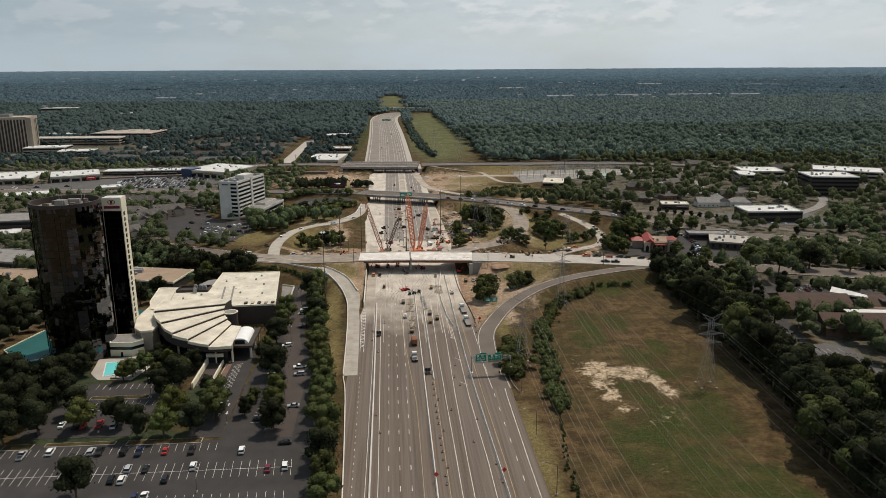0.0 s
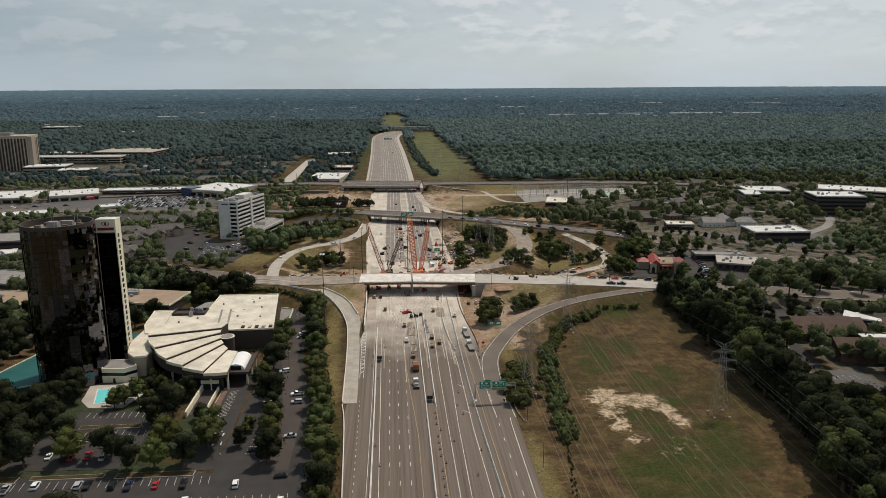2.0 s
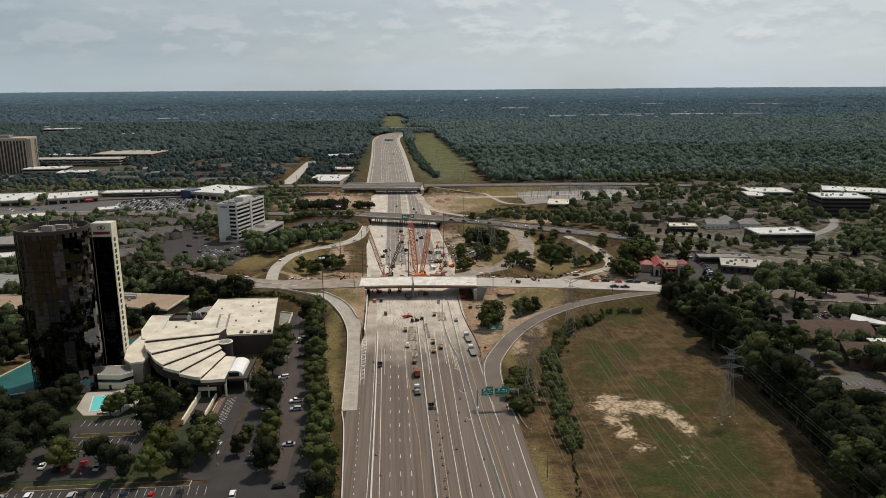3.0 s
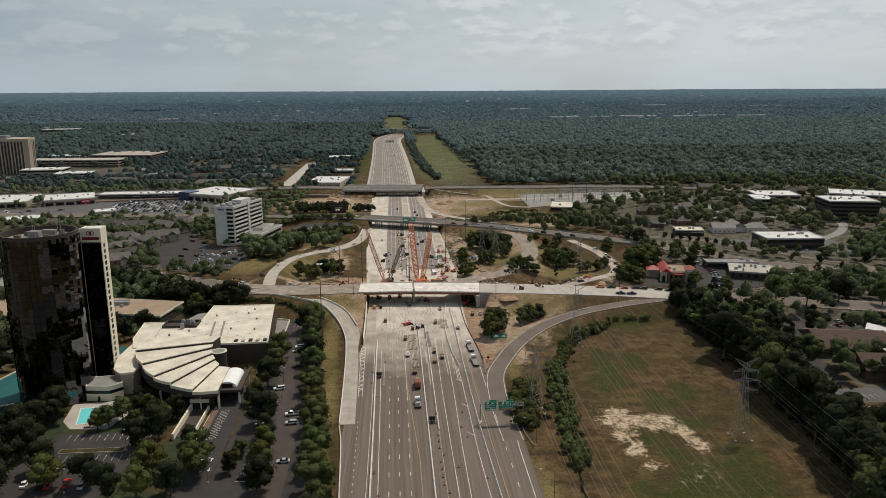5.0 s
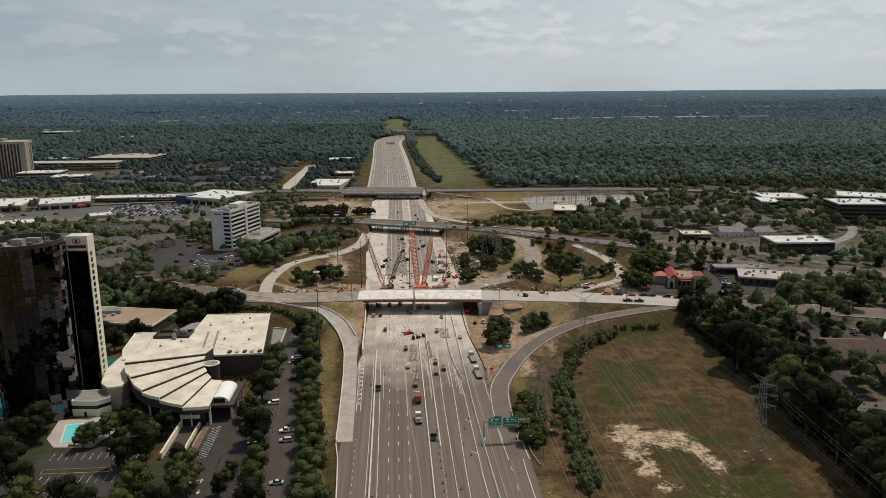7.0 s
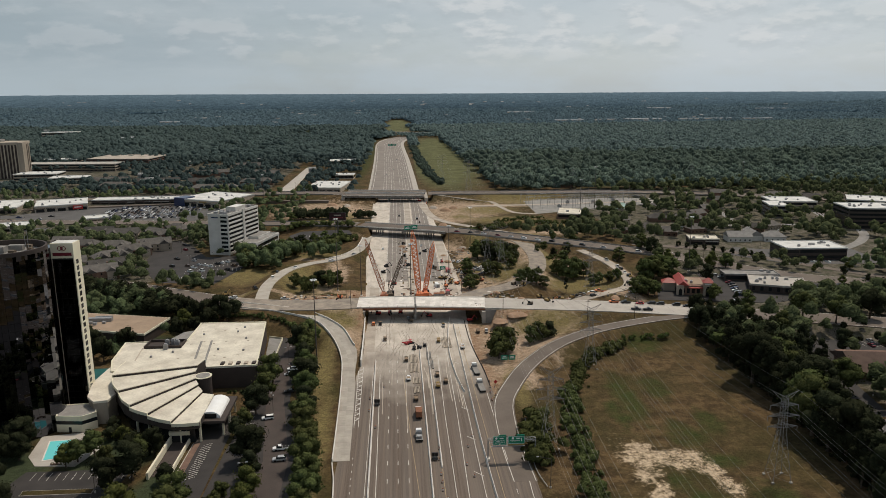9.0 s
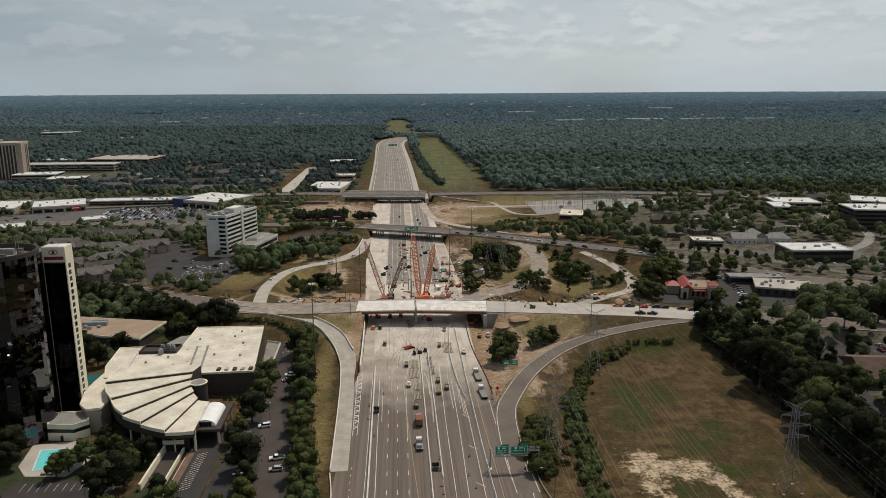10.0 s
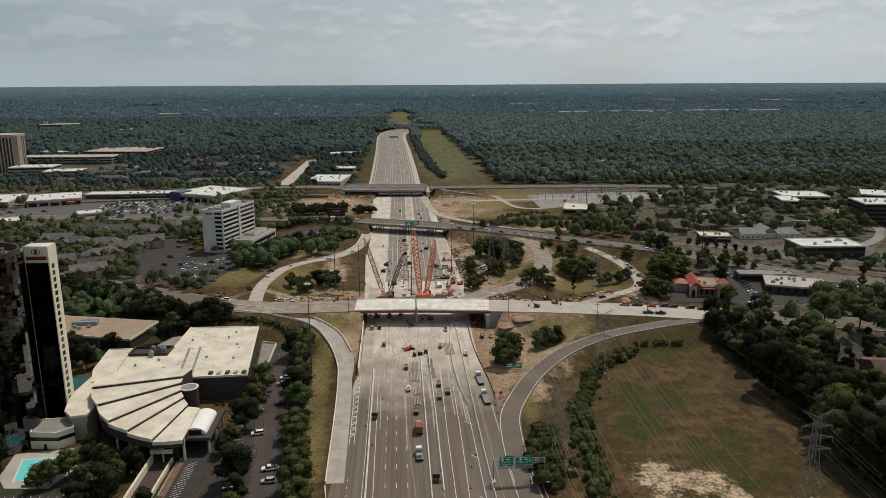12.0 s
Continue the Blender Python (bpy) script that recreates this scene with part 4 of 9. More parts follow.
wall_along("verge_wall", "low white concrete wall along the motorway edge", [(-13.4, 150, 0), (-14.3, 200, 0), (-17.4, 268, 0), (-19.4, 288, 0)], 0.35, 0.8)


# ---- jersey barriers, one segment each ----
def barrier_mesh():
    bm = bmesh.new()
    prof = [(-0.36, 0), (-0.32, 0.08), (-0.14, 0.4), (-0.09, 1.0), (0.09, 1.0), (0.14, 0.4), (0.32, 0.08), (0.36, 0)]
    a, c = [bm.verts.new((p[0], -2.98, p[1])) for p in prof], [bm.verts.new((p[0], 2.98, p[1])) for p in prof]
    for i in range(7):
        bm.faces.new((a[i], a[i + 1], c[i + 1], c[i]))
    bm.faces.new(a[::-1])
    bm.faces.new(c)
    bmesh.ops.recalc_face_normals(bm, faces=bm.faces)
    me = mesh_of(bm, "barrier_segment")
    me.materials.append(M["concrete_white"])
    return me


def barrier(pts, label):
    ob = thing("jersey_barrier", label, "barrier", group="motorway barriers", kind="structure")
    ln = spline(pts, 6.0)
    for p, q in zip(ln, ln[1:]):
        mid, d = (p + q) / 2, q - p
        s = part("barrier_segment", seg, None, ob)
        s.matrix_basis = pose(mid[0], mid[1], mid[2], 0, 0, math.degrees(math.atan2(d[1], d[0])) - 90)


seg = barrier_mesh()
barrier([(-6.0, -20, 0), (-6.0, 130, 0), (-6.1, 200, 0), (-6.3, 290, 0), (-6.9, 386, 0)], "white concrete barrier between carriageway and slip lane")
barrier([(15.0, -20, 0), (15.0, 130, 0), (15.0, 200, 0), (14.9, 290, 0), (14.7, 400, 0)], "white concrete median barrier")
barrier([(39.2, -20, 0), (38.6, 130, 0), (37.0, 195, 0), (34.9, 282, 0), (34.6, 345, 0), (34.8, 440, 0)], "white concrete barrier beside the exit lanes")

barrier([(18.9, 283, 0), (18.9, 340, 0), (18.6, 405, 0)], "grey temporary concrete barrier inside the median")
barrier([(32.6, 346, 0), (30.6, 362, 0), (29.4, 392, 0), (30.4, 420, 0), (33.5, 452, 0)], "curved line of temporary concrete barriers")
wall_along("silt_fence", "low black silt fence along the dirt edge", [(44.4, 352, 0), (43.8, 372, 0), (42.2, 393, 0), (41.2, 416, 0), (41.4, 448, 0)], 0.25, 0.4, "tyre")


def guard_rail(pts):
    g = thing("guard_rail", "grey steel guard rail beside the slip road", "guard rail", kind="structure")
    ln = spline(pts, 3.0)
    part("rail", ribbon(ln, 0.08, -0.08, 0.75, 0.32), "steel", g)
    for p in ln:
        part("post", boxes((p[0] - 0.07, p[1] - 0.07, -0.4, p[0] + 0.07, p[1] + 0.07, p[2] + 0.7)), "pole", g)


guard_rail([(54.0, 318, 0), (51.9, 298, 0), (51.0, 279, 0), (52.6, 267, 0)])

# ---- hotel ----
def panel_mesh(name, w, h, mat, t=0.05):
    me = mesh_of(boxes((-w / 2, -t, 0, w / 2, 0, h)), name)
    me.materials.append(M[mat])
    return me


def build_tower():
    cx, cy, R, top = -141.0, 326.8, 14.4, 71.4
    tw = thing("hotel_tower", "round black mirror-glass hotel tower with a cream service shaft", "tower", cx, cy, 0)
    part("core", tube(bmesh.new(), (0, 0, 0), (0, 0, top - 2.7), R - 0.35, R - 0.35, 64), "black", tw)
    part("parapet_ring", ring(R + 0.05, R - 0.7, top - 3.0, top + 0.3), "wall_brown", tw, "dark roof rim")
    part("roof_deck", tube(bmesh.new(), (0, 0, top - 2.8), (0, 0, top - 2.4), R - 0.7, R - 0.7, 48), "concrete_grey", tw, "grey recessed roof")
    # curtain wall: floor-high bands of panes, a slight tilt to each pane, towards the motorway
    n, floors = 44, 23
    w = 2 * math.pi * R / n
    hgt = (top - 1.2) / floors
    pane = panel_mesh("glass_pane", w - 0.06, hgt - 0.07, "tower_glass")
    rnd = random.Random(4)
    rest = bmesh.new()
    colyaw = [rnd.gauss(0, 5.0) for k in range(n)]
    made = 0
    for k in range(n):
        a = 2 * math.pi * k / n
        deg = math.degrees(a) + 90
        face = math.sin(a) < -0.30 or (math.cos(a) > 0.85 and math.sin(a) < 0.2)
        for f in range(floors):
            m = pose(R * math.cos(a), R * math.sin(a), f * hgt, 0, 0, deg) @ pose(0, 0, hgt / 2, rnd.gauss(0, 0.6), 0, rnd.gauss(0, 1.1) + colyaw[k]) @ Matrix.Translation((0, 0, -hgt / 2))
            if face and made < 300 and f > 4:
                part("glass_pane", pane, None, tw).matrix_basis = m
                made += 1
            else:
                q = [m @ Vector(v) for v in ((-w / 2 + 0.03, -0.05, 0), (w / 2 - 0.03, -0.05, 0), (w / 2 - 0.03, -0.05, hgt - 0.07), (-w / 2 + 0.03, -0.05, hgt - 0.07))]
                rest.faces.new([rest.verts.new(v) for v in q])
    tagged(part("glass_panes", rest, "tower_glass", tw), kind="stuff")
    # roof plant
    for x, y, a, b, h in ((-3, 3, 4.4, 3.4, 1.5), (4, -2, 2.2, 2.0, 1.0), (-7, -3, 2.2, 1.6, 0.9), (1, 7, 5.4, 2.2, 1.2), (-4, -8, 1.4, 1.4, 0.7), (3, -7, 1.2, 2.4, 0.6), (8, 3, 1.6, 1.3, 0.8), (6, 7, 1.8, 1.6, 1.3), (-7, 5, 1.5, 1.8, 0.8)):
        part("roof_unit", boxes((x - a / 2, y - b / 2, top - 2.5, x + a / 2, y + b / 2, top - 1.6 + h)), "drab" if a < 4 else "concrete_grey", tw)
    for x, y, h in ((-5, 6, 4), (7, 4, 6), (2, -7, 3.5), (4, 8, 4)):
        part("antenna", tube(bmesh.new(), (x, y, top - 1), (x, y, top + h), 0.12, 0.05, 6), "steel", tw)
    # service shaft
    x0, x1, y0, y1, st = -130.6 - cx, -121.9 - cx, 340.0 - cy, 346.5 - cy, 70.0
    part("shaft_core", boxes((x0 + 0.15, y0 + 0.25, 0, x1 - 0.35, y1, st - 6)), "black", tw)
    part("shaft_link", boxes((0, 336.0 - cy, 0, x0 + 0.1, y1 - 0.4, top - 3)), "tower_glass", tw)
    part("shaft_head", boxes((x0, y0, st - 6, x1, y1, st)), "cream", tw, "cream stucco crown with a dark red emblem")
    part("shaft_roof", boxes((x0 + 0.4, y0 + 0.4, st, x1 - 0.4, y1 - 0.4, st + 0.12)), "roof_white", tw)
    part("shaft_side", boxes((x1 - 0.35, y0, 0, x1, y1, st - 6)), "cream", tw, "cream stucco edge")
    part("corner_strip", boxes((x0, y0, 0, x0 + 0.25, y0 + 0.4, st - 6)), "wall_tan", tw)
    nw = 24
    sh = (st - 7) / nw
    win = mesh_of(boxes((0, -1.0, 0, 0.06, 1.0, sh * 0.66)), "slit_window")
    win.materials.append(M["glass"])
    for f in range(nw):
        part("slit_window", win, None, tw).location = (x1 - 0.01, y0 + 2.6, 1.0 + f * sh)
    fp = panel_mesh("shaft_pane", 2.0, sh - 0.08, "shaft_glass")
    for f in range(nw):
        for k in range(4):
            part("shaft_pane", fp, None, tw).matrix_basis = pose(x0 + 1.35 + 2.06 * k, y0 + 0.25, 0.4 + f * sh, rnd.gauss(0, 0.25), 0, rnd.gauss(0, 0.3))
    # emblem: plain shapes
    em = bmesh.new()
    cxm = (x0 + x1) / 2
    for r0, r1 in ((1.5, 1.2),):
        for i in range(20):
            a, b = 2 * math.pi * i / 20, 2 * math.pi * (i + 1) / 20
            q = [(cxm + r * 1.15 * math.cos(t), y0 - 0.06, st - 2.0 + r * 0.72 * math.sin(t)) for r, t in ((r0, a), (r0, b), (r1, b), (r1, a))]
            em.faces.new([em.verts.new(v) for v in q])
    box(em, cxm - 0.5, y0 - 0.1, st - 2.7, cxm + 0.5, y0 - 0.02, st - 1.3)
    part("emblem", em, "maroon", tw)
    part("name_bar", boxes((cxm - 3.6, y0 - 0.1, st - 5.0, cxm + 3.6, y0 - 0.02, st - 3.7)), "maroon", tw, "dark red lettering bar")
    return tw


def ring(r1, r0, z0, z1, n=64):
    bm = bmesh.new()
    v = [[bm.verts.new((r * math.cos(2 * math.pi * i / n), r * math.sin(2 * math.pi * i / n), z)) for r, z in ((r0, z0), (r1, z0), (r1, z1), (r0, z1))] for i in range(n)]
    for i in range(n):
        a, b = v[i], v[(i + 1) % n]
        for k in range(4):
            bm.faces.new((a[k], a[(k + 1) % 4], b[(k + 1) % 4], b[k]))
    bmesh.ops.recalc_face_normals(bm, faces=bm.faces)
    return bm


def build_conference():
    cb = thing("conference_hall", "low hotel hall with cream flat roof and stepped fan-shaped wing", "building", 0, 0, 0)
    hall = [(-123.5, 369), (-119, 356), (-77, 358.5), (-58, 359.5), (-64.5, 420.5), (-97.5, 421), (-97.5, 394), (-126, 393)]
    part("hall_wall", prism(bmesh.new(), hall, 0, 9.6), "wall_brown", cb)
    part("hall_roof", prism(bmesh.new(), inset(hall, -0.25), 9.6, 10.1), "roof_cream", cb, "cream membrane roof")
    for i in range(len(hall)):
        p, q = hall[i], hall[(i + 1) % len(hall)]
        part("roof_kerb", ribbon(np.array([(p[0], p[1], 10.1), (q[0], q[1], 10.1)], float), 0.25, -0.25, 0.35, 0.4), "cream", cb)
    part("rear_roof", prism(bmesh.new(), [(-110, 395), (-97.5, 396), (-97.5, 415), (-104, 412)], 0, 8.6), "concrete_grey", cb, "grey low roof")
    for x0, y0, x1, y1, w in ((-90.3, 393, -86.1, 362, 0.5), (-85.6, 393.6, -81.3, 362, 0.5), (-115.4, 385, -112.4, 361, 0.25), (-112.4, 361, -108.5, 359, 0.25), (-98, 384, -97.7, 394, 0.3)):
        part("roof_seam", ribbon(np.array([(x0, y0, 10.1), (x1, y1, 10.1)], float), w, -w, 0.1, 0.12), "concrete_grey" if w > 0.4 else "wall_tan", cb, "grey roof expansion strip")
    for k in range(16):
        part("roof_drain", boxes((-0.5, -0.2, 10.1, 0.5, 0.2, 10.22)), "wall_tan", cb).matrix_basis = pose(-95 + (k % 6) * 5.2 + (k // 6), 370 + (k // 6) * 19 + (k % 2) * 3, 0, 0, 0, 10)
    for k in range(5):
        part("roof_hatch", boxes((-74 + k * 3.4, 360.6, 10.1, -72.4 + k * 3.4, 363.2, 10.8)), "wall_tan" if k % 2 else "wall_brown", cb)
    for x, y in ((-70, 395), (-76, 405), (-80, 380), (-68, 378), (-100, 378), (-92, 402), (-74, 412), (-108, 372)):
        part("roof_vent", boxes((x, y, 10.1, x + 0.9, y + 0.9, 10.8), (x + 0.2, y + 0.2, 10.8, x + 0.7, y + 0.7, 11.0)), "steel", cb)
    part("plant_well", boxes((-114.5, 384, 10.1, -97.5, 384.5, 11.4), (-114.5, 393, 10.1, -97.5, 393.5, 11.4), (-114.5, 384.5, 10.1, -114, 393, 11.4), (-98, 384.5, 10.1, -97.5, 393, 11.4)), "wall_brown", cb, "dark louvred roof well")
    part("well_floor", boxes((-114, 384.5, 10.1, -98, 393, 10.25)), "wall_brown", cb)
    for x, y in ((-106, 388), (-103.5, 388.5), (-101, 387), (-105, 382)):
        part("chiller", boxes((x, y, 10.2, x + 1.8, y + 1.8, 12.4), (x + 0.3, y + 0.3, 12.4, x + 1.5, y + 1.5, 12.9)), "steel", cb)
    for x, y in ((-106, 360), (-103.6, 361.3)):
        part("fan_unit", tube(bmesh.new(), (x, y, 10.1), (x, y, 11.6), 1.3, 1.0, 12), "steel", cb)
    # drum and fan of six stepped wedges
    hub = Vector((-77.5, 345.5, 0))
    part("drum", tube(bmesh.new(), (hub.x, hub.y, 0), (hub.x, hub.y, 11.2), 3.4, 3.4, 28), "wall_brown", cb, "dark round stair drum")
    part("drum_cap", tube(bmesh.new(), (hub.x, hub.y, 11.2), (hub.x, hub.y, 11.5), 3.6, 3.6, 28), "cream", cb)
    part("drum_roof", tube(bmesh.new(), (hub.x, hub.y, 11.5), (hub.x, hub.y, 11.56), 2.9, 2.9, 24), "concrete_grey", cb)
    rim = [(-112.5, 357.0), (-112.6, 341.5), (-105.5, 328.0), (-97.3, 316.5), (-89.0, 311.0), (-79.0, 305.8), (-69.2, 306.5)]
    inn = [(-79.2, 357.5), (-80.9, 350.0), (-80.6, 346.0), (-79.3, 341.5), (-77.3, 337.5), (-74.6, 333.0), (-69.8, 331.5)]
    for k in range(6):
        z = 14.4 - k * 1.1
        pts = [inn[k], rim[k], arc_mid(rim[k], rim[k + 1], hub), rim[k + 1], inn[k + 1]]
        part("fan_wall", prism(bmesh.new(), inset(pts, 0.12), 6.2, z - 0.3), "wall_brown", cb)
        part("fan_base", prism(bmesh.new(), inset(pts, 2.2), 0, 6.2), "glass", cb)
        part("fan_roof", prism(bmesh.new(), pts, z - 0.3, z), "roof_cream", cb, "cream wedge of stepped roof")
        e0, e1 = Vector(rim[k]), Vector(rim[k + 1])
        part("fan_fascia", ribbon(np.array([(e0.x, e0.y, z), (*pts[2], z), (e1.x, e1.y, z)], float), 0.0, -0.35, 0.02, 1.3), "cream", cb)
    for k in range(9):
        f = k / 8
        i = min(5, int(f * 6))
        p = Vector(rim[i]).lerp(Vector(rim[i + 1]), f * 6 - i)
        d = (p - Vector((hub.x, hub.y))).normalized()
        part("fan_column", tube(bmesh.new(), (p.x - d.x * 2.5, p.y - d.y * 2.5, 0), (p.x - d.x * 2.5, p.y - d.y * 2.5, 8.4), 0.5, 0.5, 8), "cream", cb)
    # curved link towards the tower
    link = [(-121.5, 369), (-122.5, 345), (-118.8, 330.5), (-114.5, 325.5), (-109.5, 326.5), (-108.5, 334), (-112.6, 341.5), (-112.5, 357), (-119, 357)]
    part("link_wall", prism(bmesh.new(), inset(link, 0.3), 0, 9.0), "wall_tan", cb)
    part("link_roof", prism(bmesh.new(), link, 9.0, 9.9), "roof_cream", cb)
    # entrance canopy with barrel vault
    part("canopy_slab", boxes((-75.5, 312.5, 5.2, -61.5, 335.5, 6.2)), "wall_brown", cb, "dark flat porte-cochere roof")
    bm = bmesh.new()
    n = 14
    rows = []
    for i in range(n + 1):
        a = math.pi * i / n
        rows.append([bm.verts.new((-67.6 - 3.9 * math.cos(a), y, 6.2 + 2.5 * math.sin(a))) for y in (315.4, 331.5)])
    for p, q in zip(rows, rows[1:]):
        bm.faces.new((p[0], p[1], q[1], q[0]))
    bm.faces.new([r[0] for r in rows])
    bm.faces.new([r[1] for r in rows][::-1])
    bmesh.ops.recalc_face_normals(bm, faces=bm.faces)
    part("barrel_vault", bm, "vault", cb, "white barrel-vaulted skylight")
    part("vault_gable", boxes((-70.0, 315.2, 6.25, -65.2, 315.35, 7.9)), "glass", cb)
    for x in (-74.5, -62.5):
        for y in (314, 324, 334):
            part("canopy_column", tube(bmesh.new(), (x, y, 0), (x, y, 5.2), 0.5, 0.5, 8), "cream", cb)
    part("loading_ramp", prism(bmesh.new(), [(-60.6, 392), (-55.9, 390), (-56.5, 421), (-63.8, 424)], 0, 0.5), "concrete_grey", cb, "grey concrete loading ramp")
    part("ramp_wall", ribbon(np.array([(-60.6, 391.7, 0.5), (-55.9, 389.8, 0.5), (-56.5, 421, 0.5), (-63.8, 424, 0.5)], float), 0.2, -0.2, 0.8, 1.3), "cream", cb)
    return cb


def inset(pts, d):
    """A plan drawn in by d metres (counter-clockwise), roughly."""
    n = len(pts)
    out = []
    for i in range(n):
        p, q, r = Vector(pts[i - 1]), Vector(pts[i]), Vector(pts[(i + 1) % n])
        a, b = (q - p).normalized(), (r - q).normalized()
        na, nb = Vector((-a.y, a.x)), Vector((-b.y, b.x))
        m = (na + nb)
        m = m / max(0.4, m.dot(m) / 2)
        out.append((q.x + m.x * d, q.y + m.y * d))
    return out


def arc_mid(p, q, c):
    m = (Vector(p) + Vector(q)) / 2
    d = m - Vector((c.x, c.y))
    r = ((Vector(p) - Vector((c.x, c.y))).length + (Vector(q) - Vector((c.x, c.y))).length) / 2
    m = Vector((c.x, c.y)) + d.normalized() * r
    return (m.x, m.y)


build_tower()
build_conference()


def build_hotel_yard():
    pv = thing("pool_pavilion", "small cream pool house with dark strip windows and grey roof", "building", 0, 0, 0)
    plan = [(-127, 320.5), (-117, 319.5), (-112.8, 323.5), (-116.5, 332), (-129.5, 331)]
    part("wall", prism(bmesh.new(), plan, 0, 6.2), "cream", pv)
    part("window_band", prism(bmesh.new(), inset(plan, -0.06), 3.2, 4.6), "glass", pv)
    part("roof", prism(bmesh.new(), inset(plan, 0.5), 6.2, 6.35), "concrete_grey", pv)
    part("door", boxes((-122.2, 319.7, 0, -121.2, 320.1, 2.1)), "glass", pv)
    for i in range(5):
        p, q = plan[i], plan[(i + 1) % 5]
        part("parapet", ribbon(np.array([(p[0], p[1], 6.2), (q[0], q[1], 6.2)], float), 0.4, 0, 0.4, 0.45), "cream", pv)
    deck = thing("pool_deck", "pale concrete pool terrace", "terrace", kind="structure")
    part("slab", prism(bmesh.new(), [(-131, 317), (-128.5, 301), (-123, 294), (-109, 293), (-105, 306), (-112, 320)], -0.2, 0.06), "concrete", deck)
    pool = thing("swimming_pool", "turquoise hotel swimming pool with pale coping", "pool")
    pts = [(-126, 312.5), (-122, 298.0), (-115.8, 300), (-115.8, 305.5), (-116.5, 313.3)]
    part("coping", prism(bmesh.new(), inset(pts, -0.5), 0.0, 0.12), "concrete_white", pool)
    part("water", prism(bmesh.new(), pts, 0.0, 0.14), "water", pool)
    lounge = None
    rnd = random.Random(2)
    for k in range(11):
        x, y = (-113.5 + rnd.random(), 302 + k * 1.5) if k < 8 else (-124 + k * 0.9, 294.5)
        if lounge is None:
            lounge = thing("sun_lounger", "brown pool lounger on the terrace", "lounger", x, y, 0.06, 80, "pool loungers")
            part("seat", boxes((-0.35, -1, 0.25, 0.35, 0.5, 0.35)), "brownp", lounge)
            part("backrest", boxes((-0.35, 0.5, 0.3, 0.35, 1.0, 0.7)), "brownp", lounge)
            for a, b in ((-0.3, -0.9), (0.3, -0.9), (-0.3, 0.6), (0.3, 0.6)):
                part("leg", boxes((a - 0.03, b - 0.03, 0, a + 0.03, b + 0.03, 0.27)), "steel", lounge)
        else:
            copy_thing(lounge, pose(x, y, 0.06, 0, 0, 80 + rnd.uniform(-20, 20)))
    # teal basin roof round the tower's foot
    tb = thing("teal_terrace", "flat teal-green membrane terrace round the tower foot", "terrace", kind="structure")
    part("slab", prism(bmesh.new(), [(-178.5, 329), (-164, 313), (-152, 318), (-130, 352), (-118, 368), (-124, 384), (-137, 384), (-150, 372), (-171.5, 355)], -0.2, 1.0), "teal", tb)
    part("rim", ribbon(np.array([(-171.5, 355, 1.0), (-178.5, 329, 1.0), (-164, 313, 1.0), (-152, 318, 1.0)], float), 0.4, 0, 0.5, 0.6), "cream", tb)
    # garage ramp
    gr = thing("garage_ramp", "cream-walled drive ramp under the fan wing", "ramp", kind="structure")
    part("floor", boxes((-80, 284, -0.1, -74, 312, 0.03)), "asphalt_red", gr)
    part("side_wall", boxes((-81, 282, 0, -80.2, 309, 2.4)), "cream", gr)
    part("side_wall", boxes((-74, 284, 0, -73.4, 309, 1.6)), "cream", gr)
    part("lintel", boxes((-81, 308, 3.0, -73.4, 309, 4.6)), "cream", gr)
    # Black panel stands in for the shade inside the garage mouth.
    part("garage_opening", boxes((-80.2, 308.5, 0, -74, 308.9, 3.0)), "tyre", gr, "black panel drawn as the shaded garage mouth")
    part("brick_walk", boxes((-71.9, 270, -0.1, -69.6, 307, 0.06)), "brick", gr, "red brick footpath")
    part("kerb", boxes((-72.2, 270, -0.1, -71.9, 307, 0.14)), "concrete", gr)


build_hotel_yard()

# ---- other buildings ----
bld_rnd = random.Random(11)


def unit_row(parent, w, d, z, n, mat="steel"):
    for k in range(n):
        a, b = bld_rnd.uniform(-w * 0.38, w * 0.38), bld_rnd.uniform(-d * 0.36, d * 0.36)
        s, t, h = bld_rnd.uniform(1.2, 2.6), bld_rnd.uniform(1.2, 2.4), bld_rnd.uniform(0.9, 1.6)
        part("roof_unit", boxes((a - s / 2, b - t / 2, z, a + s / 2, b + t / 2, z + h), (a - s / 3, b - t / 3, z + h, a + s / 3, b + t / 3, z + h + 0.25)), mat, parent)


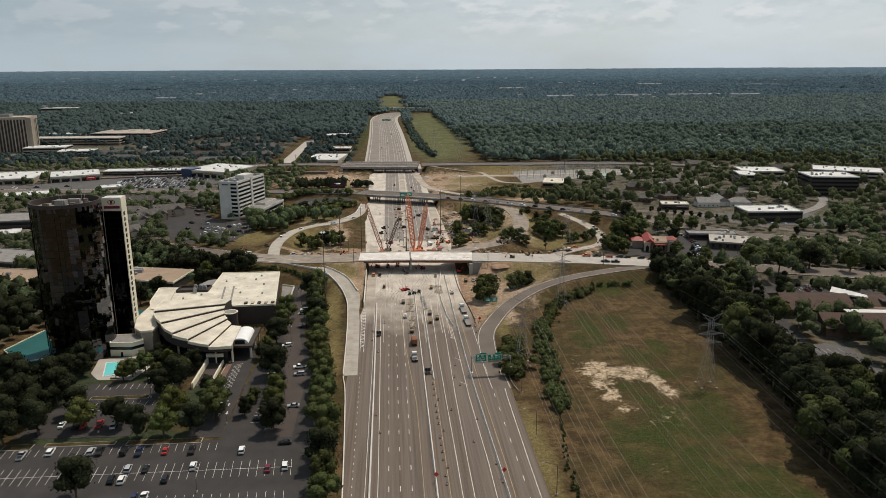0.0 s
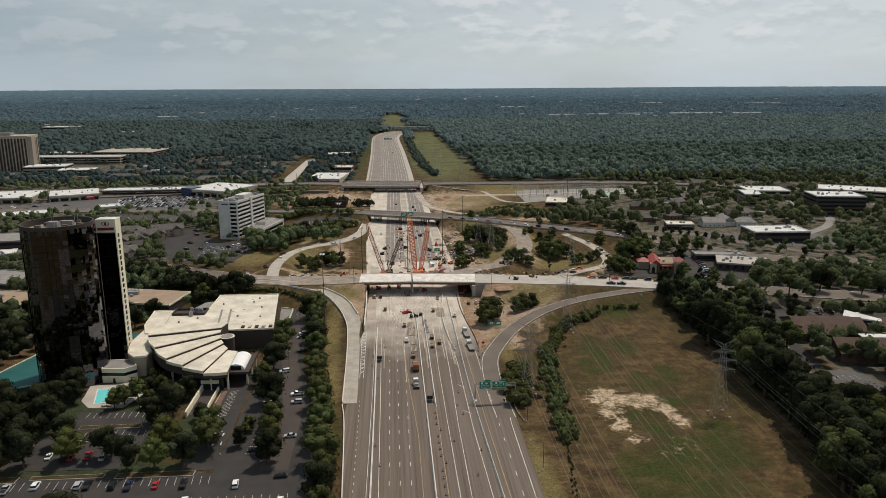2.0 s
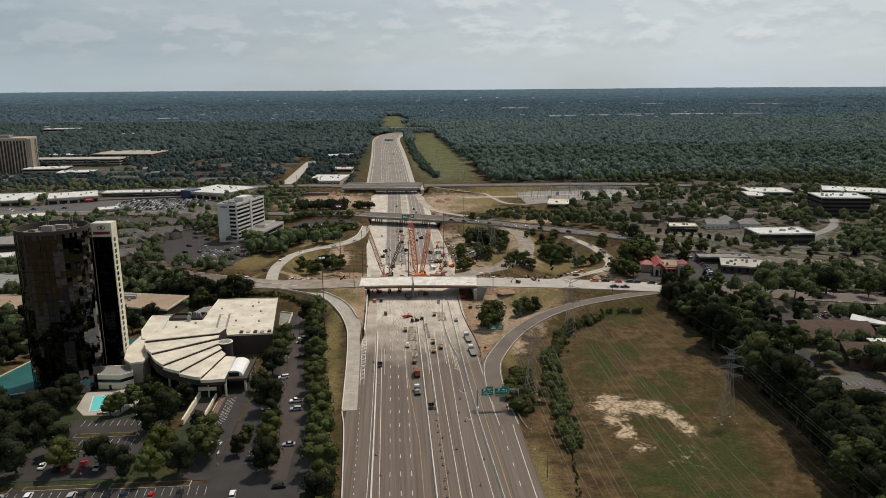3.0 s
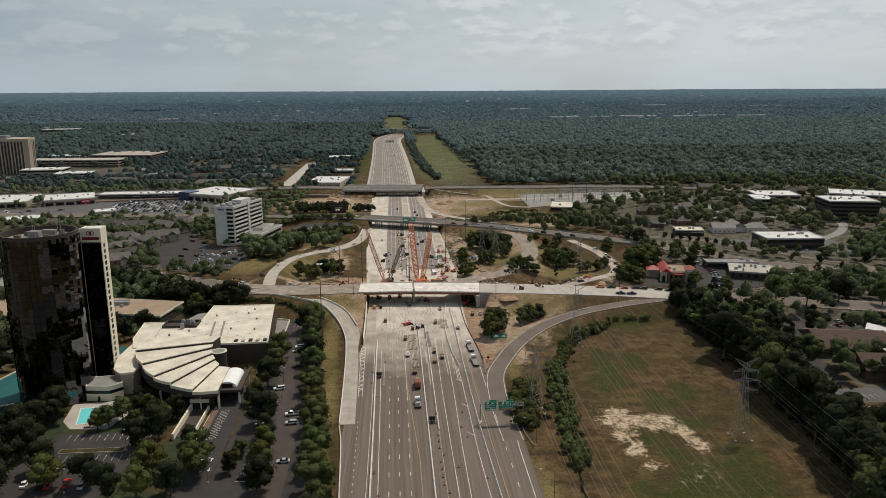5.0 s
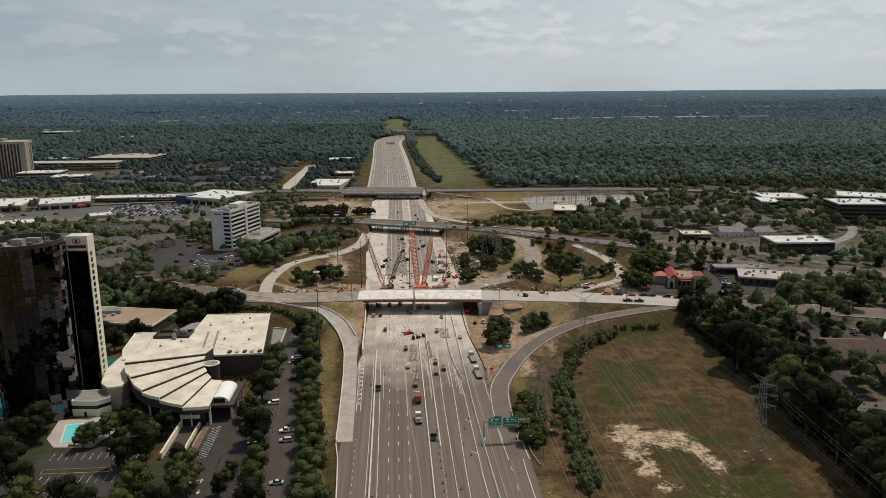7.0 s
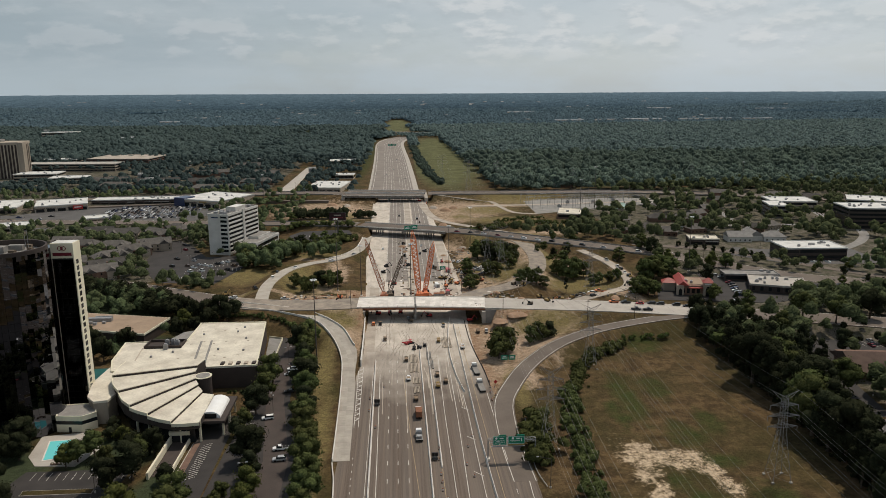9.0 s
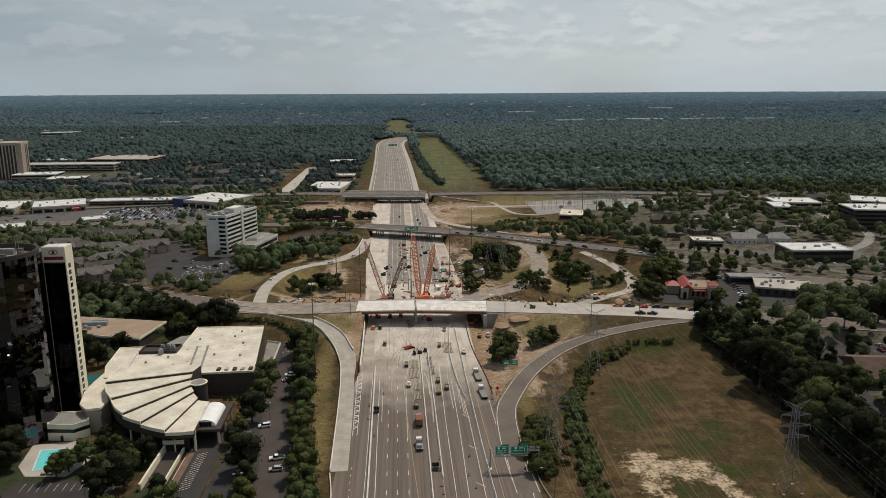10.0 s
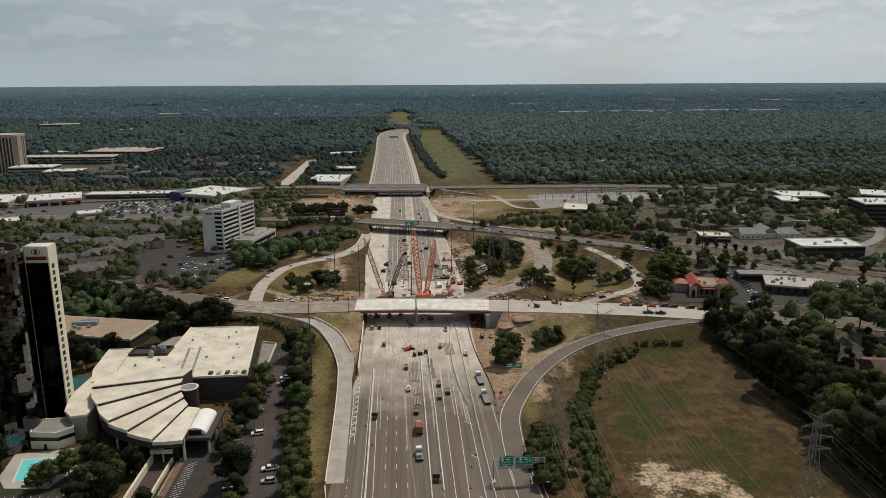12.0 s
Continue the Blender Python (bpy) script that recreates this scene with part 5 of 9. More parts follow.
def block(name, label, x, y, w, d, h, rz=0, wall="wall_tan", roof="roof_white", floors=1, style="band", units=4, z=0.0, cat="building", kerb=0.6, piers=0, group=""):
    """A flat-roofed block with storeys, windows on all four sides, a parapet and roof plant."""
    b = thing(name, label, cat, x, y, z, rz, group)
    part("wall", boxes((-w / 2, -d / 2, -0.5, w / 2, d / 2, h)), wall, b)
    part("roof", boxes((-w / 2 + 0.4, -d / 2 + 0.4, h, w / 2 - 0.4, d / 2 - 0.4, h + 0.12)), roof, b)
    for x0, y0, x1, y1 in ((-w / 2 - 0.15, -d / 2 - 0.15, w / 2 + 0.15, -d / 2 + 0.35), (-w / 2 - 0.15, d / 2 - 0.35, w / 2 + 0.15, d / 2 + 0.15),
                           (-w / 2 - 0.15, -d / 2 + 0.35, -w / 2 + 0.35, d / 2 - 0.35), (w / 2 - 0.35, -d / 2 + 0.35, w / 2 + 0.15, d / 2 - 0.35)):
        part("parapet", boxes((x0, y0, h - 0.5, x1, y1, h + kerb)), roof if roof != "roof_brown" else "wall_tan", b)
    fh = h / floors
    for f in range(floors):
        z0, z1 = f * fh + fh * 0.28, f * fh + fh * 0.78
        if style == "band":
            for x0, y0, x1, y1 in ((-w / 2 + 0.8, -d / 2 - 0.04, w / 2 - 0.8, -d / 2 + 0.3), (-w / 2 + 0.8, d / 2 - 0.3, w / 2 - 0.8, d / 2 + 0.04),
                                   (-w / 2 - 0.04, -d / 2 + 0.8, -w / 2 + 0.3, d / 2 - 0.8), (w / 2 - 0.3, -d / 2 + 0.8, w / 2 + 0.04, d / 2 - 0.8)):
                part("window_band", boxes((x0, y0, z0, x1, y1, z1)), "glass", b)
        elif style == "grid":
            n = max(2, int(w / 4.5))
            me = mesh_of(boxes((-0.9, -0.05, 0, 0.9, 0.2, z1 - z0)), "window")
            me.materials.append(M["glass"])
            for k in range(n):
                part("window", me, None, b).location = (-w / 2 + (k + 0.5) * w / n, -d / 2, z0)
            m = max(2, int(d / 4.5))
            for k in range(m):
                for sgn in (-1, 1):
                    part("window", me, None, b).matrix_basis = pose(sgn * w / 2, -d / 2 + (k + 0.5) * d / m, z0, 0, 0, 90 * sgn)
        elif style == "shop":
            n = max(2, int(w / 9))
            for k in range(n):
                u = -w / 2 + (k + 0.5) * w / n
                part("shop_front", boxes((u - w / n * 0.38, -d / 2 - 0.05, 0.2, u + w / n * 0.38, -d / 2 + 0.2, h * 0.5)), "glass", b)
                part("canopy", boxes((u - w / n * 0.44, -d / 2 - 1.4, h * 0.55, u + w / n * 0.44, -d / 2, h * 0.68)), bld_rnd.choice(("wall_brown", "concrete_grey", "roof_grey")), b)
    for k in range(piers):
        u = -w / 2 + (k + 0.5) * w / piers
        for s in (-1, 1):
            part("pier", boxes((u - 0.45, s * d / 2 - 0.4, 0, u + 0.45, s * d / 2 + 0.4, h)), wall, b)
    unit_row(b, w, d, h + 0.1, units)
    return b


def gable(bm, w, d, z0, z1, over=0.5):
    """A gable roof along x."""
    w, d = w / 2 + over, d / 2 + over
    v = [bm.verts.new(p) for p in ((-w, -d, z0), (w, -d, z0), (w, d, z0), (-w, d, z0), (-w, 0, z1), (w, 0, z1))]
    for f in ((0, 1, 5, 4), (2, 3, 4, 5), (0, 4, 3), (1, 2, 5), (3, 2, 1, 0)):
        bm.faces.new([v[i] for i in f])
    return bm


def hip(bm, w, d, z0, z1, over=0.6):
    k = min(w, d) / 2
    w, d = w / 2 + over, d / 2 + over
    rx = max(0.1, w - k) if w >= d else 0.1
    ry = max(0.1, d - k) if d > w else 0.1
    v = [bm.verts.new(p) for p in ((-w, -d, z0), (w, -d, z0), (w, d, z0), (-w, d, z0), (-rx, -ry, z1), (rx, -ry, z1), (rx, ry, z1), (-rx, ry, z1))]
    for f in ((0, 1, 5, 4), (1, 2, 6, 5), (2, 3, 7, 6), (3, 0, 4, 7), (4, 5, 6, 7), (3, 2, 1, 0)):
        bm.faces.new([v[i] for i in f])
    return bm


def house(x, y, w, d, h, rz, wall="brick", roof="roof_grey", label="brick house with a grey shingle roof", wings=True, group="", z=None):
    z = float(height(np.array([x]), np.array([y]))[0]) if z is None else z
    b = thing("house", label, "house", x, y, z, rz, group)
    part("wall", boxes((-w / 2, -d / 2, -0.3, w / 2, d / 2, h)), wall, b)
    rise = d * 0.32
    part("roof", (gable if bld_rnd.random() < 0.5 else hip)(bmesh.new(), w, d, h, h + rise), roof, b)
    if wings:
        for u in (-w * 0.28, w * 0.28):
            bm = gable(bmesh.new(), d * 0.9, w * 0.28, h, h + w * 0.12, 0.3)
            g = part("dormer_roof", bm, roof, b)
            g.matrix_basis = pose(u, -d * 0.25, 0.15, 0, 0, 90)
            part("dormer_wall", boxes((u - w * 0.13, -d * 0.25 - d * 0.46, 0, u + w * 0.13, -d / 2, h + 0.1), ), "wall_tan" if bld_rnd.random() < 0.6 else wall, b)
    fl = max(1, int(h / 2.8)) if y < 720 else 0
    for f in range(fl):
        for k in range(max(2, int(w / 4))):
            u = -w / 2 + (k + 0.5) * w / max(2, int(w / 4))
            part("window", boxes((u - 0.55, -d / 2 - 0.05, f * 2.8 + 0.9, u + 0.55, -d / 2 + 0.1, f * 2.8 + 2.2)), "glass", b)
    part("chimney", boxes((w * 0.2, 0.2, h, w * 0.2 + 0.9, 1.0, h + rise + 0.9)), wall, b)
    return b


LOTS = []


def slab(name, label, pts, mat, top=0.0, cat="car park"):
    ob = part(name, prism(bmesh.new(), pts, top - 0.3, top), mat)
    LOTS.append(pts)
    return tagged(ob, label, cat, kind="structure")


def stalls(x, y, rz, n, pitch=2.75, length=5.2, slant=0.0, both=False, z=0.004, mat="line_white", parent=None):
    """Painted bay lines along a row, one bar each."""
    me = mesh_of(boxes((-0.055, 0, 0, 0.055, length, 0.008)), "bay_line")
    me.materials.append(M[mat])
    base = pose(x, y, z, 0, 0, rz)
    for k in range(n + 1):
        for s in ((0, 180) if both else (0,)):
            part("bay_line", me, None, parent).matrix_basis = base @ pose(k * pitch, 0, 0, 0, 0, s - slant)


def build_office():
    o = thing("office_tower", "white nine-storey office tower with dark window bands", "building", -145.5, 632.5, 0, -17)
    W, D, H = 17.5, 50, 33.0
    part("body", boxes((0, 0, -0.5, W, D, H - 1)), "wall_white", o)
    part("roof", boxes((0.5, 0.5, H - 1, W - 0.5, D - 0.5, H - 0.9)), "concrete_grey", o)
    for r in ((-0.2, -0.2, W + 0.2, 0.5), (-0.2, D - 0.5, W + 0.2, D + 0.2), (-0.2, 0.5, 0.5, D - 0.5), (W - 0.5, 0.5, W + 0.2, D - 0.5)):
        part("parapet", boxes((r[0], r[1], H - 1.8, r[2], r[3], H)), "wall_white", o)
    fl = 9
    fh = (H - 2.5) / fl
    for f in range(fl):
        z0 = 1.0 + f * fh
        part("window_band", boxes((W - 0.3, 1.0, z0 + fh * 0.45, W + 0.03, D * 0.46, z0 + fh)), "glass", o)
        part("window_band", boxes((W - 0.3, D * 0.52, z0 + fh * 0.45, W + 0.03, D - 1.0, z0 + fh)), "glass", o)
        part("window_band", boxes((W * 0.62, -0.03, z0 + fh * 0.45, W - 1.0, 0.3, z0 + fh)), "glass", o)
        part("spandrel", boxes((W - 0.1, 0.6, z0, W + 0.3, D - 0.6, z0 + fh * 0.45)), "wall_white", o)
    part("stair_fin", boxes((W - 0.2, D * 0.46, 0, W + 0.8, D * 0.52, H + 0.6)), "wall_white", o)
    part("penthouse", boxes((5, 20, H - 0.9, 13.5, 36, H + 2.4)), "wall_white", o)
    part("penthouse_roof", boxes((5.3, 20.3, H + 2.4, 13.2, 35.7, H + 2.5)), "roof_white", o)
    for x, y in ((4, 6), (8, 8), (12, 6), (5, 13), (10, 15), (8, 41), (12, 45)):
        part("roof_unit", boxes((x - 1.4, y - 1.2, H - 0.9, x + 1.4, y + 1.2, H + 0.8)), "steel", o)
    part("letter_bar", boxes((3.0, -0.12, H - 3.4, 9.0, -0.02, H - 2.4)), "blue", o)
    an = thing("office_annex", "low white office annex with dark entrance glazing", "building", -127, 640, 0, -14)
    part("body", boxes((0, 0, -0.5, 18, 46, 7.4)), "wall_white", an)
    part("roof", boxes((0.6, 0.6, 7.4, 17.4, 45.4, 7.5)), "concrete_grey", an)
    part("upper_block", boxes((1, 18, 7.4, 12, 42, 9.6)), "wall_white", an)
    part("upper_roof", boxes((1.4, 18.4, 9.6, 11.6, 41.6, 9.7)), "concrete_grey", an)
    part("window_band", boxes((17.7, 3, 3.2, 18.04, 44, 5.6)), "glass", an)
    for k in range(3):
        part("entrance_glazing", boxes((1.2 + k * 5.2, -0.05, 0.4, 5.4 + k * 5.2, 0.3, 6.0)), "glass", an)
        part("column", boxes((5.5 + k * 5.2, -0.4, 0, 6.1 + k * 5.2, 0.3, 6.4)), "wall_white", an)
    for r in ((-0.2, -0.5, 18.2, 0.4), (-0.2, 45.6, 18.2, 46.2), (-0.2, 0.4, 0.4, 45.6), (17.6, 0.4, 18.2, 45.6)):
        part("parapet", boxes((r[0], r[1], 6.2, r[2], r[3], 8.0)), "wall_white", an)


build_office()

# brown-roofed hall beside the hotel
def build_brown_hall():
    b = thing("brown_roofed_hall", "low hall with tan gravel roof and cream fascia", "building")
    plan = [(-163, 429), (-126.5, 418.5), (-121.5, 445), (-178, 459)]
    part("wall", prism(bmesh.new(), plan, -0.3, 5.2), "wall_brown", b)
    part("fascia", prism(bmesh.new(), inset(plan, -0.5), 5.2, 6.2), "cream", b)
    part("roof", prism(bmesh.new(), plan, 6.2, 6.3), "roof_brown", b)
    for k in range(4):
        part("duct", tube(bmesh.new(), (-160 + k * 2.2, 444, 7.4), (-158 + k * 2.2, 443.6, 7.4), 1.1, 1.1, 12), "steel", b)
    part("air_handler", boxes((-163, 440, 6.3, -150.5, 442.5, 8.2)), "steel", b)
    for x, y in ((-161, 436), (-158, 434), (-154, 436)):
        part("roof_unit", boxes((x, y, 6.3, x + 1.8, y + 1.5, 7.5)), "steel", b)
    low = thing("low_brown_wing", "lower wing with tan roof", "building")
    p2 = [(-176, 423), (-160, 419), (-158, 431), (-174, 437)]
    part("wall", prism(bmesh.new(), p2, -0.3, 3.8), "wall_tan", low)
    part("roof", prism(bmesh.new(), inset(p2, -0.3), 3.8, 4.3), "roof_brown", low)


build_brown_hall()
block("dark_hall", "low dark brown building with tan roof", -232, 446, 46, 26, 5, -14, "wall_brown", "roof_brown", 1, "band", 3)
block("dark_hall", "low dark brown building with grey roof", -268, 500, 60, 30, 5, -20, "wall_brown", "concrete_grey", 1, "band", 5)
block("dark_office", "two-storey brown office with flat roof", -318, 610, 70, 36, 9, 8, "wall_brown", "concrete_grey", 2, "band", 6)
block("small_white_hall", "small white-roofed shop in a car park", -297, 572, 22, 18, 5, 20, "wall_tan", "roof_white", 1, "band", 2)

# shopping strip
block("strip_shop", "long low shop row with white roof and dark fronts", -436, 882, 52, 62, 6, 10, "wall_tan", "roof_white", 1, "shop", 7)
block("strip_shop", "low shop with white roof and a red front", -372, 890, 52, 50, 6.5, 22, "wall_tan", "roof_white", 1, "shop", 7)
sh = bpy.data.objects["strip_shop.001"]
part("red_fascia", boxes((11, -26.6, 1.2, 21, -25.4, 5.4)), "red", sh)
part("sign_bar", boxes((12.5, -26.8, 3.2, 19.5, -26.6, 4.2)), "white", sh)
block("strip_shop", "long dark shop row with white roof", -296, 912, 96, 22, 6.5, 2, "wall_brown", "roof_white", 1, "shop", 9)
block("big_store", "large white-roofed store beside the car park", -206, 908, 62, 62, 8, -28, "wall_tan", "roof_white", 1, "shop", 9)
st = bpy.data.objects["big_store"]
part("blue_corner", boxes((-32.5, -32.5, 0, -18, -14, 9.4)), "blue", st)
part("sign_bar", boxes((4, -32.2, 4.2, 14, -31.2, 6.8)), "yellow", st)
block("low_shop", "long low shop with white roof", -366, 758, 46, 24, 4.6, 20, "wall_tan", "roof_white", 1, "shop", 4)
block("bank_pavilion", "small white-roofed pavilion in the car park", -298, 796, 22, 20, 4.8, 26, "wall_tan", "roof_white", 1, "shop", 2)
block("low_shop", "low white-roofed shop in a car park", -452, 800, 60, 30, 5, 10, "wall_tan", "roof_white", 1, "shop", 5)

# far tower and hospital-like complex
def build_far_tower():
    b = thing("far_tower", "tall tan office tower with dark vertical window strips", "building", -597, 1190, 0, 4)
    part("body", boxes((-34, 0, -1, 34, 40, 50)), "wall_brown", b)
    for k in range(15):
        part("rib", boxes((-34 + k * 4.72, -0.9, 0, -32.4 + k * 4.72, 0.2, 51)), "wall_tan", b)
    part("cornice", boxes((-35, -1, 50, 35, 41, 54)), "wall_tan", b)
    part("corner_tower", boxes((33.5, -1.5, 0, 41, 12, 53)), "wall_tan", b)
    for k in range(5):
        part("side_rib", boxes((33.9, 12 + k * 6.0, 0, 34.8, 14.2 + k * 6.0, 51)), "wall_tan", b)
    part("roof_house", boxes((-14, 10, 54, 6, 26, 58)), "concrete_grey", b)


build_far_tower()
block("parking_deck", "long tan multi-level parking deck", -530, 1300, 150, 40, 12, -2, "wall_tan", "concrete", 3, "band", 0)
block("parking_deck", "tan parking deck with open storeys", -476, 1400, 110, 90, 13, -6, "brick", "concrete_dusty", 4, "band", 0)
block("clinic", "low tan clinic with flat roofs", -530, 1180, 60, 40, 9, 5, "wall_tan", "roof_white", 2, "band", 5)
block("clinic", "low white clinic with stepped roof", -470, 1140, 50, 34, 7, 8, "wall_tan", "roof_white", 2, "band", 4)
block("clinic", "low clinic with white flat roof", -600, 1420, 60, 34, 9, 0, "wall_tan", "roof_white", 2, "band", 4)

# right-hand town
def build_red_roofed():
    b = thing("red_roofed_restaurant", "brown restaurant with red metal roofs and arched entrance tower", "building", 192, 496, 0, -14)
    b.scale = (0.94, 0.94, 1.02)
    part("body", boxes((-8, -10, -0.3, 12, 14, 6)), "brick", b)
    part("flat_roof", boxes((-6, -6, 6, 8, 12, 6.15)), "roof_brown", b)
    bm = bmesh.new()
    g = part("ridge_roof", gable(bm, 26, 7, 6, 8.8, 0.4), "roof_red", b)
    g.matrix_basis = pose(-6, 2, 0, 0, 0, 90)
    part("side_roof", hip(bmesh.new(), 9, 8, 5.4, 7.8, 0.4), "roof_red", b).matrix_basis = pose(-14, 2, 0)
    part("side_wall", boxes((-17.5, -1.5, 0, -10, 5.5, 5.4)), "wall_tan", b)
    part("tower", boxes((7, -12, 0, 13, -6, 8.6)), "wall_tan", b)
    part("tower_roof", hip(bmesh.new(), 6, 6, 8.6, 11.2, 0.7), "roof_red", b).matrix_basis = pose(10, -9, 0)
    part("arch", prism(bmesh.new(), [(-1.5, 0), (1.5, 0), (1.5, 4.4), (1.1, 5.6), (0, 6.2), (-1.1, 5.6), (-1.5, 4.4)], 0, 0.12), "glass", b).matrix_basis = pose(10, -12.0, 0, 90, 0, 0)
    part("sign_bar", boxes((7.8, -12.15, 7.3, 12.2, -12.0, 8.0)), "white", b)
    part("small_tower", boxes((-10, -12, 0, -5.5, -8, 6.4)), "wall_tan", b)
    part("arch", prism(bmesh.new(), [(-1.1, 0), (1.1, 0), (1.1, 3.4), (0, 4.6), (-1.1, 3.4)], 0, 0.12), "glass", b).matrix_basis = pose(-7.7, -12.0, 0, 90, 0, 0)
    for k in range(4):
        part("window", boxes((-6.5 + k * 3.2, -10.06, 1.2, -4.6 + k * 3.2, -9.9, 4.2)), "glass", b)
    part("porch_roof", boxes((-2, -12, 4.6, 6.6, -10, 5.2)), "roof_red", b)
    unit_row(b, 12, 12, 6.1, 3)


build_red_roofed()
block("flat_restaurant", "low dark restaurant with pale flat roof", 250, 497, 34, 26, 5, -22, "wall_brown", "concrete", 1, "grid", 9)
block("flat_shop", "low brown shop with pale roof", 244, 522, 36, 12, 4.6, -8, "wall_brown", "concrete_grey", 1, "band", 2)
block("glass_office", "two-storey dark office with white roof and bands of glass", 322, 587, 46, 28, 9, -3, "wall_brown", "roof_white", 2, "band", 7)
block("dark_glass_office", "dark glazed office block with white roof plant", 446, 706, 46, 36, 19, -10, "wall_brown", "roof_white", 5, "band", 10)
block("white_office", "low white-roofed office among trees", 428, 812, 46, 38, 10, -10, "wall_tan", "roof_white", 2, "band", 6)
block("white_office", "grey stepped office with balconies", 392, 772, 18, 34, 12, -14, "concrete_grey", "roof_white", 3, "band", 2)
block("white_office", "wide white-roofed office among trees", 520, 790, 70, 40, 12, -30, "wall_tan", "roof_white", 3, "band", 8)
block("white_office", "long white-roofed office among trees", 600, 740, 60, 30, 10, -30, "wall_tan", "roof_white", 2, "band", 6)
block("low_restaurant", "low restaurant with grey flat roof", 262, 643, 24, 16, 4.6, -12, "wall_brown", "roof_cream", 1, "shop", 4)
block("control_building", "low flat-roofed utility building", 184, 784, 28, 36, 5, -16, "brick", "roof_cream", 1, "band", 3)
for x, y, w, r in ((296, 650, 20, -6), (312, 658, 22, 84), (326, 648, 18, -10)):
    house(x, y, w, 13, 4.4, r, "wall_white", "concrete_grey", "low white house with a pale grey roof", False, "white houses")
house(262, 748, 20, 14, 4, -6, "brick", "roof_grey", "brown house with grey shingle roof", False)
house(243, 812, 20, 16, 4, 10, "wall_tan", "roof_green", "low hall with green metal roof", False)
for x, y, w, d, r in ((290, 744, 30, 16, -8), (332, 800, 18, 12, 20), (292, 826, 18, 12, 0), (350, 700, 18, 12, 30), (330, 690, 16, 12, -20), (370, 860, 20, 12, 15), (230, 700, 16, 12, 5),
                      (245, 680, 18, 12, -25), (220, 740, 16, 12, 15), (308, 770, 18, 12, 25), (340, 860, 18, 12, 10), (205, 690, 14, 10, 0), (275, 690, 16, 12, 10), (225, 1010, 24, 14, 0),
                      (390, 900, 22, 12, -10), (450, 880, 22, 12, -20), (480, 860, 20, 12, -15), (330, 990, 22, 12, 0), (430, 985, 20, 12, -10)):
    house(x, y, w, d, 4, r, bld_rnd.choice(("brick", "wall_tan", "brick")), "roof_grey", "brown brick house with grey shingle roof among trees", False, "town houses")


def build_church():
    b = thing("brown_shingled_hall", "low sprawling hall with dark brown shingle roofs and white gable", "building", 226, 356, 0, -8)
    part("wall", boxes((-14, -10, -0.3, 40, 16, 4.5)), "brick", b)
    part("roof", gable(bmesh.new(), 34, 26, 4.5, 9.5, 1.0), "roof_darkbrown", b)
    part("west_roof", hip(bmesh.new(), 30, 20, 4.5, 8, 1.0), "roof_darkbrown", b).matrix_basis = pose(30, 4, 0.1)
    part("white_gable", prism(bmesh.new(), [(10, 2), (27, -4), (28, -1), (14, 9)], 8.2, [9.6, 8.6, 9.0, 10.6]), "roof_white", b)
    for x, y in ((20, -8), (34, -6)):
        part("dormer", boxes((x, y, 4.5, x + 4, y + 5, 7.2)), "wall_brown", b)
    c = thing("brown_shingled_hall", "long brown-walled hall with white roof ridge", "building", 236, 322, 0, -8)
    part("wall", boxes((-24, -9, -0.3, 34, 9, 5)), "brick", c)
    part("roof", gable(bmesh.new(), 58, 20, 5, 9.6, 0.8), "roof_darkbrown", c).location = (5, 0, 0)
    part("white_slope", boxes((-10, 1.5, 9.0, 32, 6.5, 9.3)), "roof_white", c)
    part("gable_wall", boxes((-24.6, -3, 0, -24, 3, 7)), "wall_white", c)


build_church()

# stores beyond the crosstown road
block("store", "white-roofed store beside the crosstown road", -86, 1022, 46, 70, 6, -8, "wall_tan", "roof_white", 1, "shop", 8)
for x, y, rz, wall in ((255, 1016, 8, "wall_brown"), (277, 1040, -6, "wall_tan"), (296, 1028, 12, "wall_brown"), (316, 1040, -4, "wall_tan")):
    house(x, y, 16, 10, 4.2, rz, wall, "roof_brown", "low house with a brown roof at the wood's edge", group="houses at the wood's edge")
LOTS.append([(248, 1006), (326, 1006), (326, 1034), (248, 1034)])
block("white_hall", "low white hall among dark trees", -944, 2205, 90, 46, 16, 6, "wall_tan", "roof_white", 2, "band", 3)
block("store", "low white store among trees", -76, 1142, 34, 24, 6, -4, "wall_tan", "roof_white", 1, "band", 3)
block("school", "low white-roofed school among trees", -86, 1358, 56, 30, 7, 4, "wall_tan", "roof_white", 1, "band", 4)
# apartment rows
for x, y, w, r in ((-232, 1012, 60, 2), (-300, 1018, 50, -2), (-330, 1090, 60, 10), (-372, 1050, 40, -6), (-260, 1085, 50, 4), (-190, 1075, 44, 8), (-400, 1110, 46, 0),
                   (-280, 1190, 60, 30), (-200, 1180, 50, -10), (-240, 1300, 56, 0)):
    house(x, y, w, 14, 5.6, r, "brick", "roof_grey", "long two-storey apartment row with shingle roof", False, "apartment rows")
# steep-roofed apartments near the office
for x, y, w, r in ((-238, 703, 26, 10), (-262, 712, 24, 5), (-206, 700, 26, -35), (-196, 722, 22, -30), (-226, 648, 24, 10), (-196, 655, 26, 20), (-250, 655, 22, -10), (-205, 632, 24, 38),
                   (-214, 610, 26, 35), (-206, 580, 24, 30), (-236, 590, 22, 20), (-270, 668, 24, 0), (-262, 618, 22, 12), (-198, 548, 22, 28)):
    house(x, y, w, 13, 6.0, r, bld_rnd.choice(("brick", "wall_tan")), "roof_grey", "steep-roofed brown apartment house with gabled dormers", True, "apartment houses")
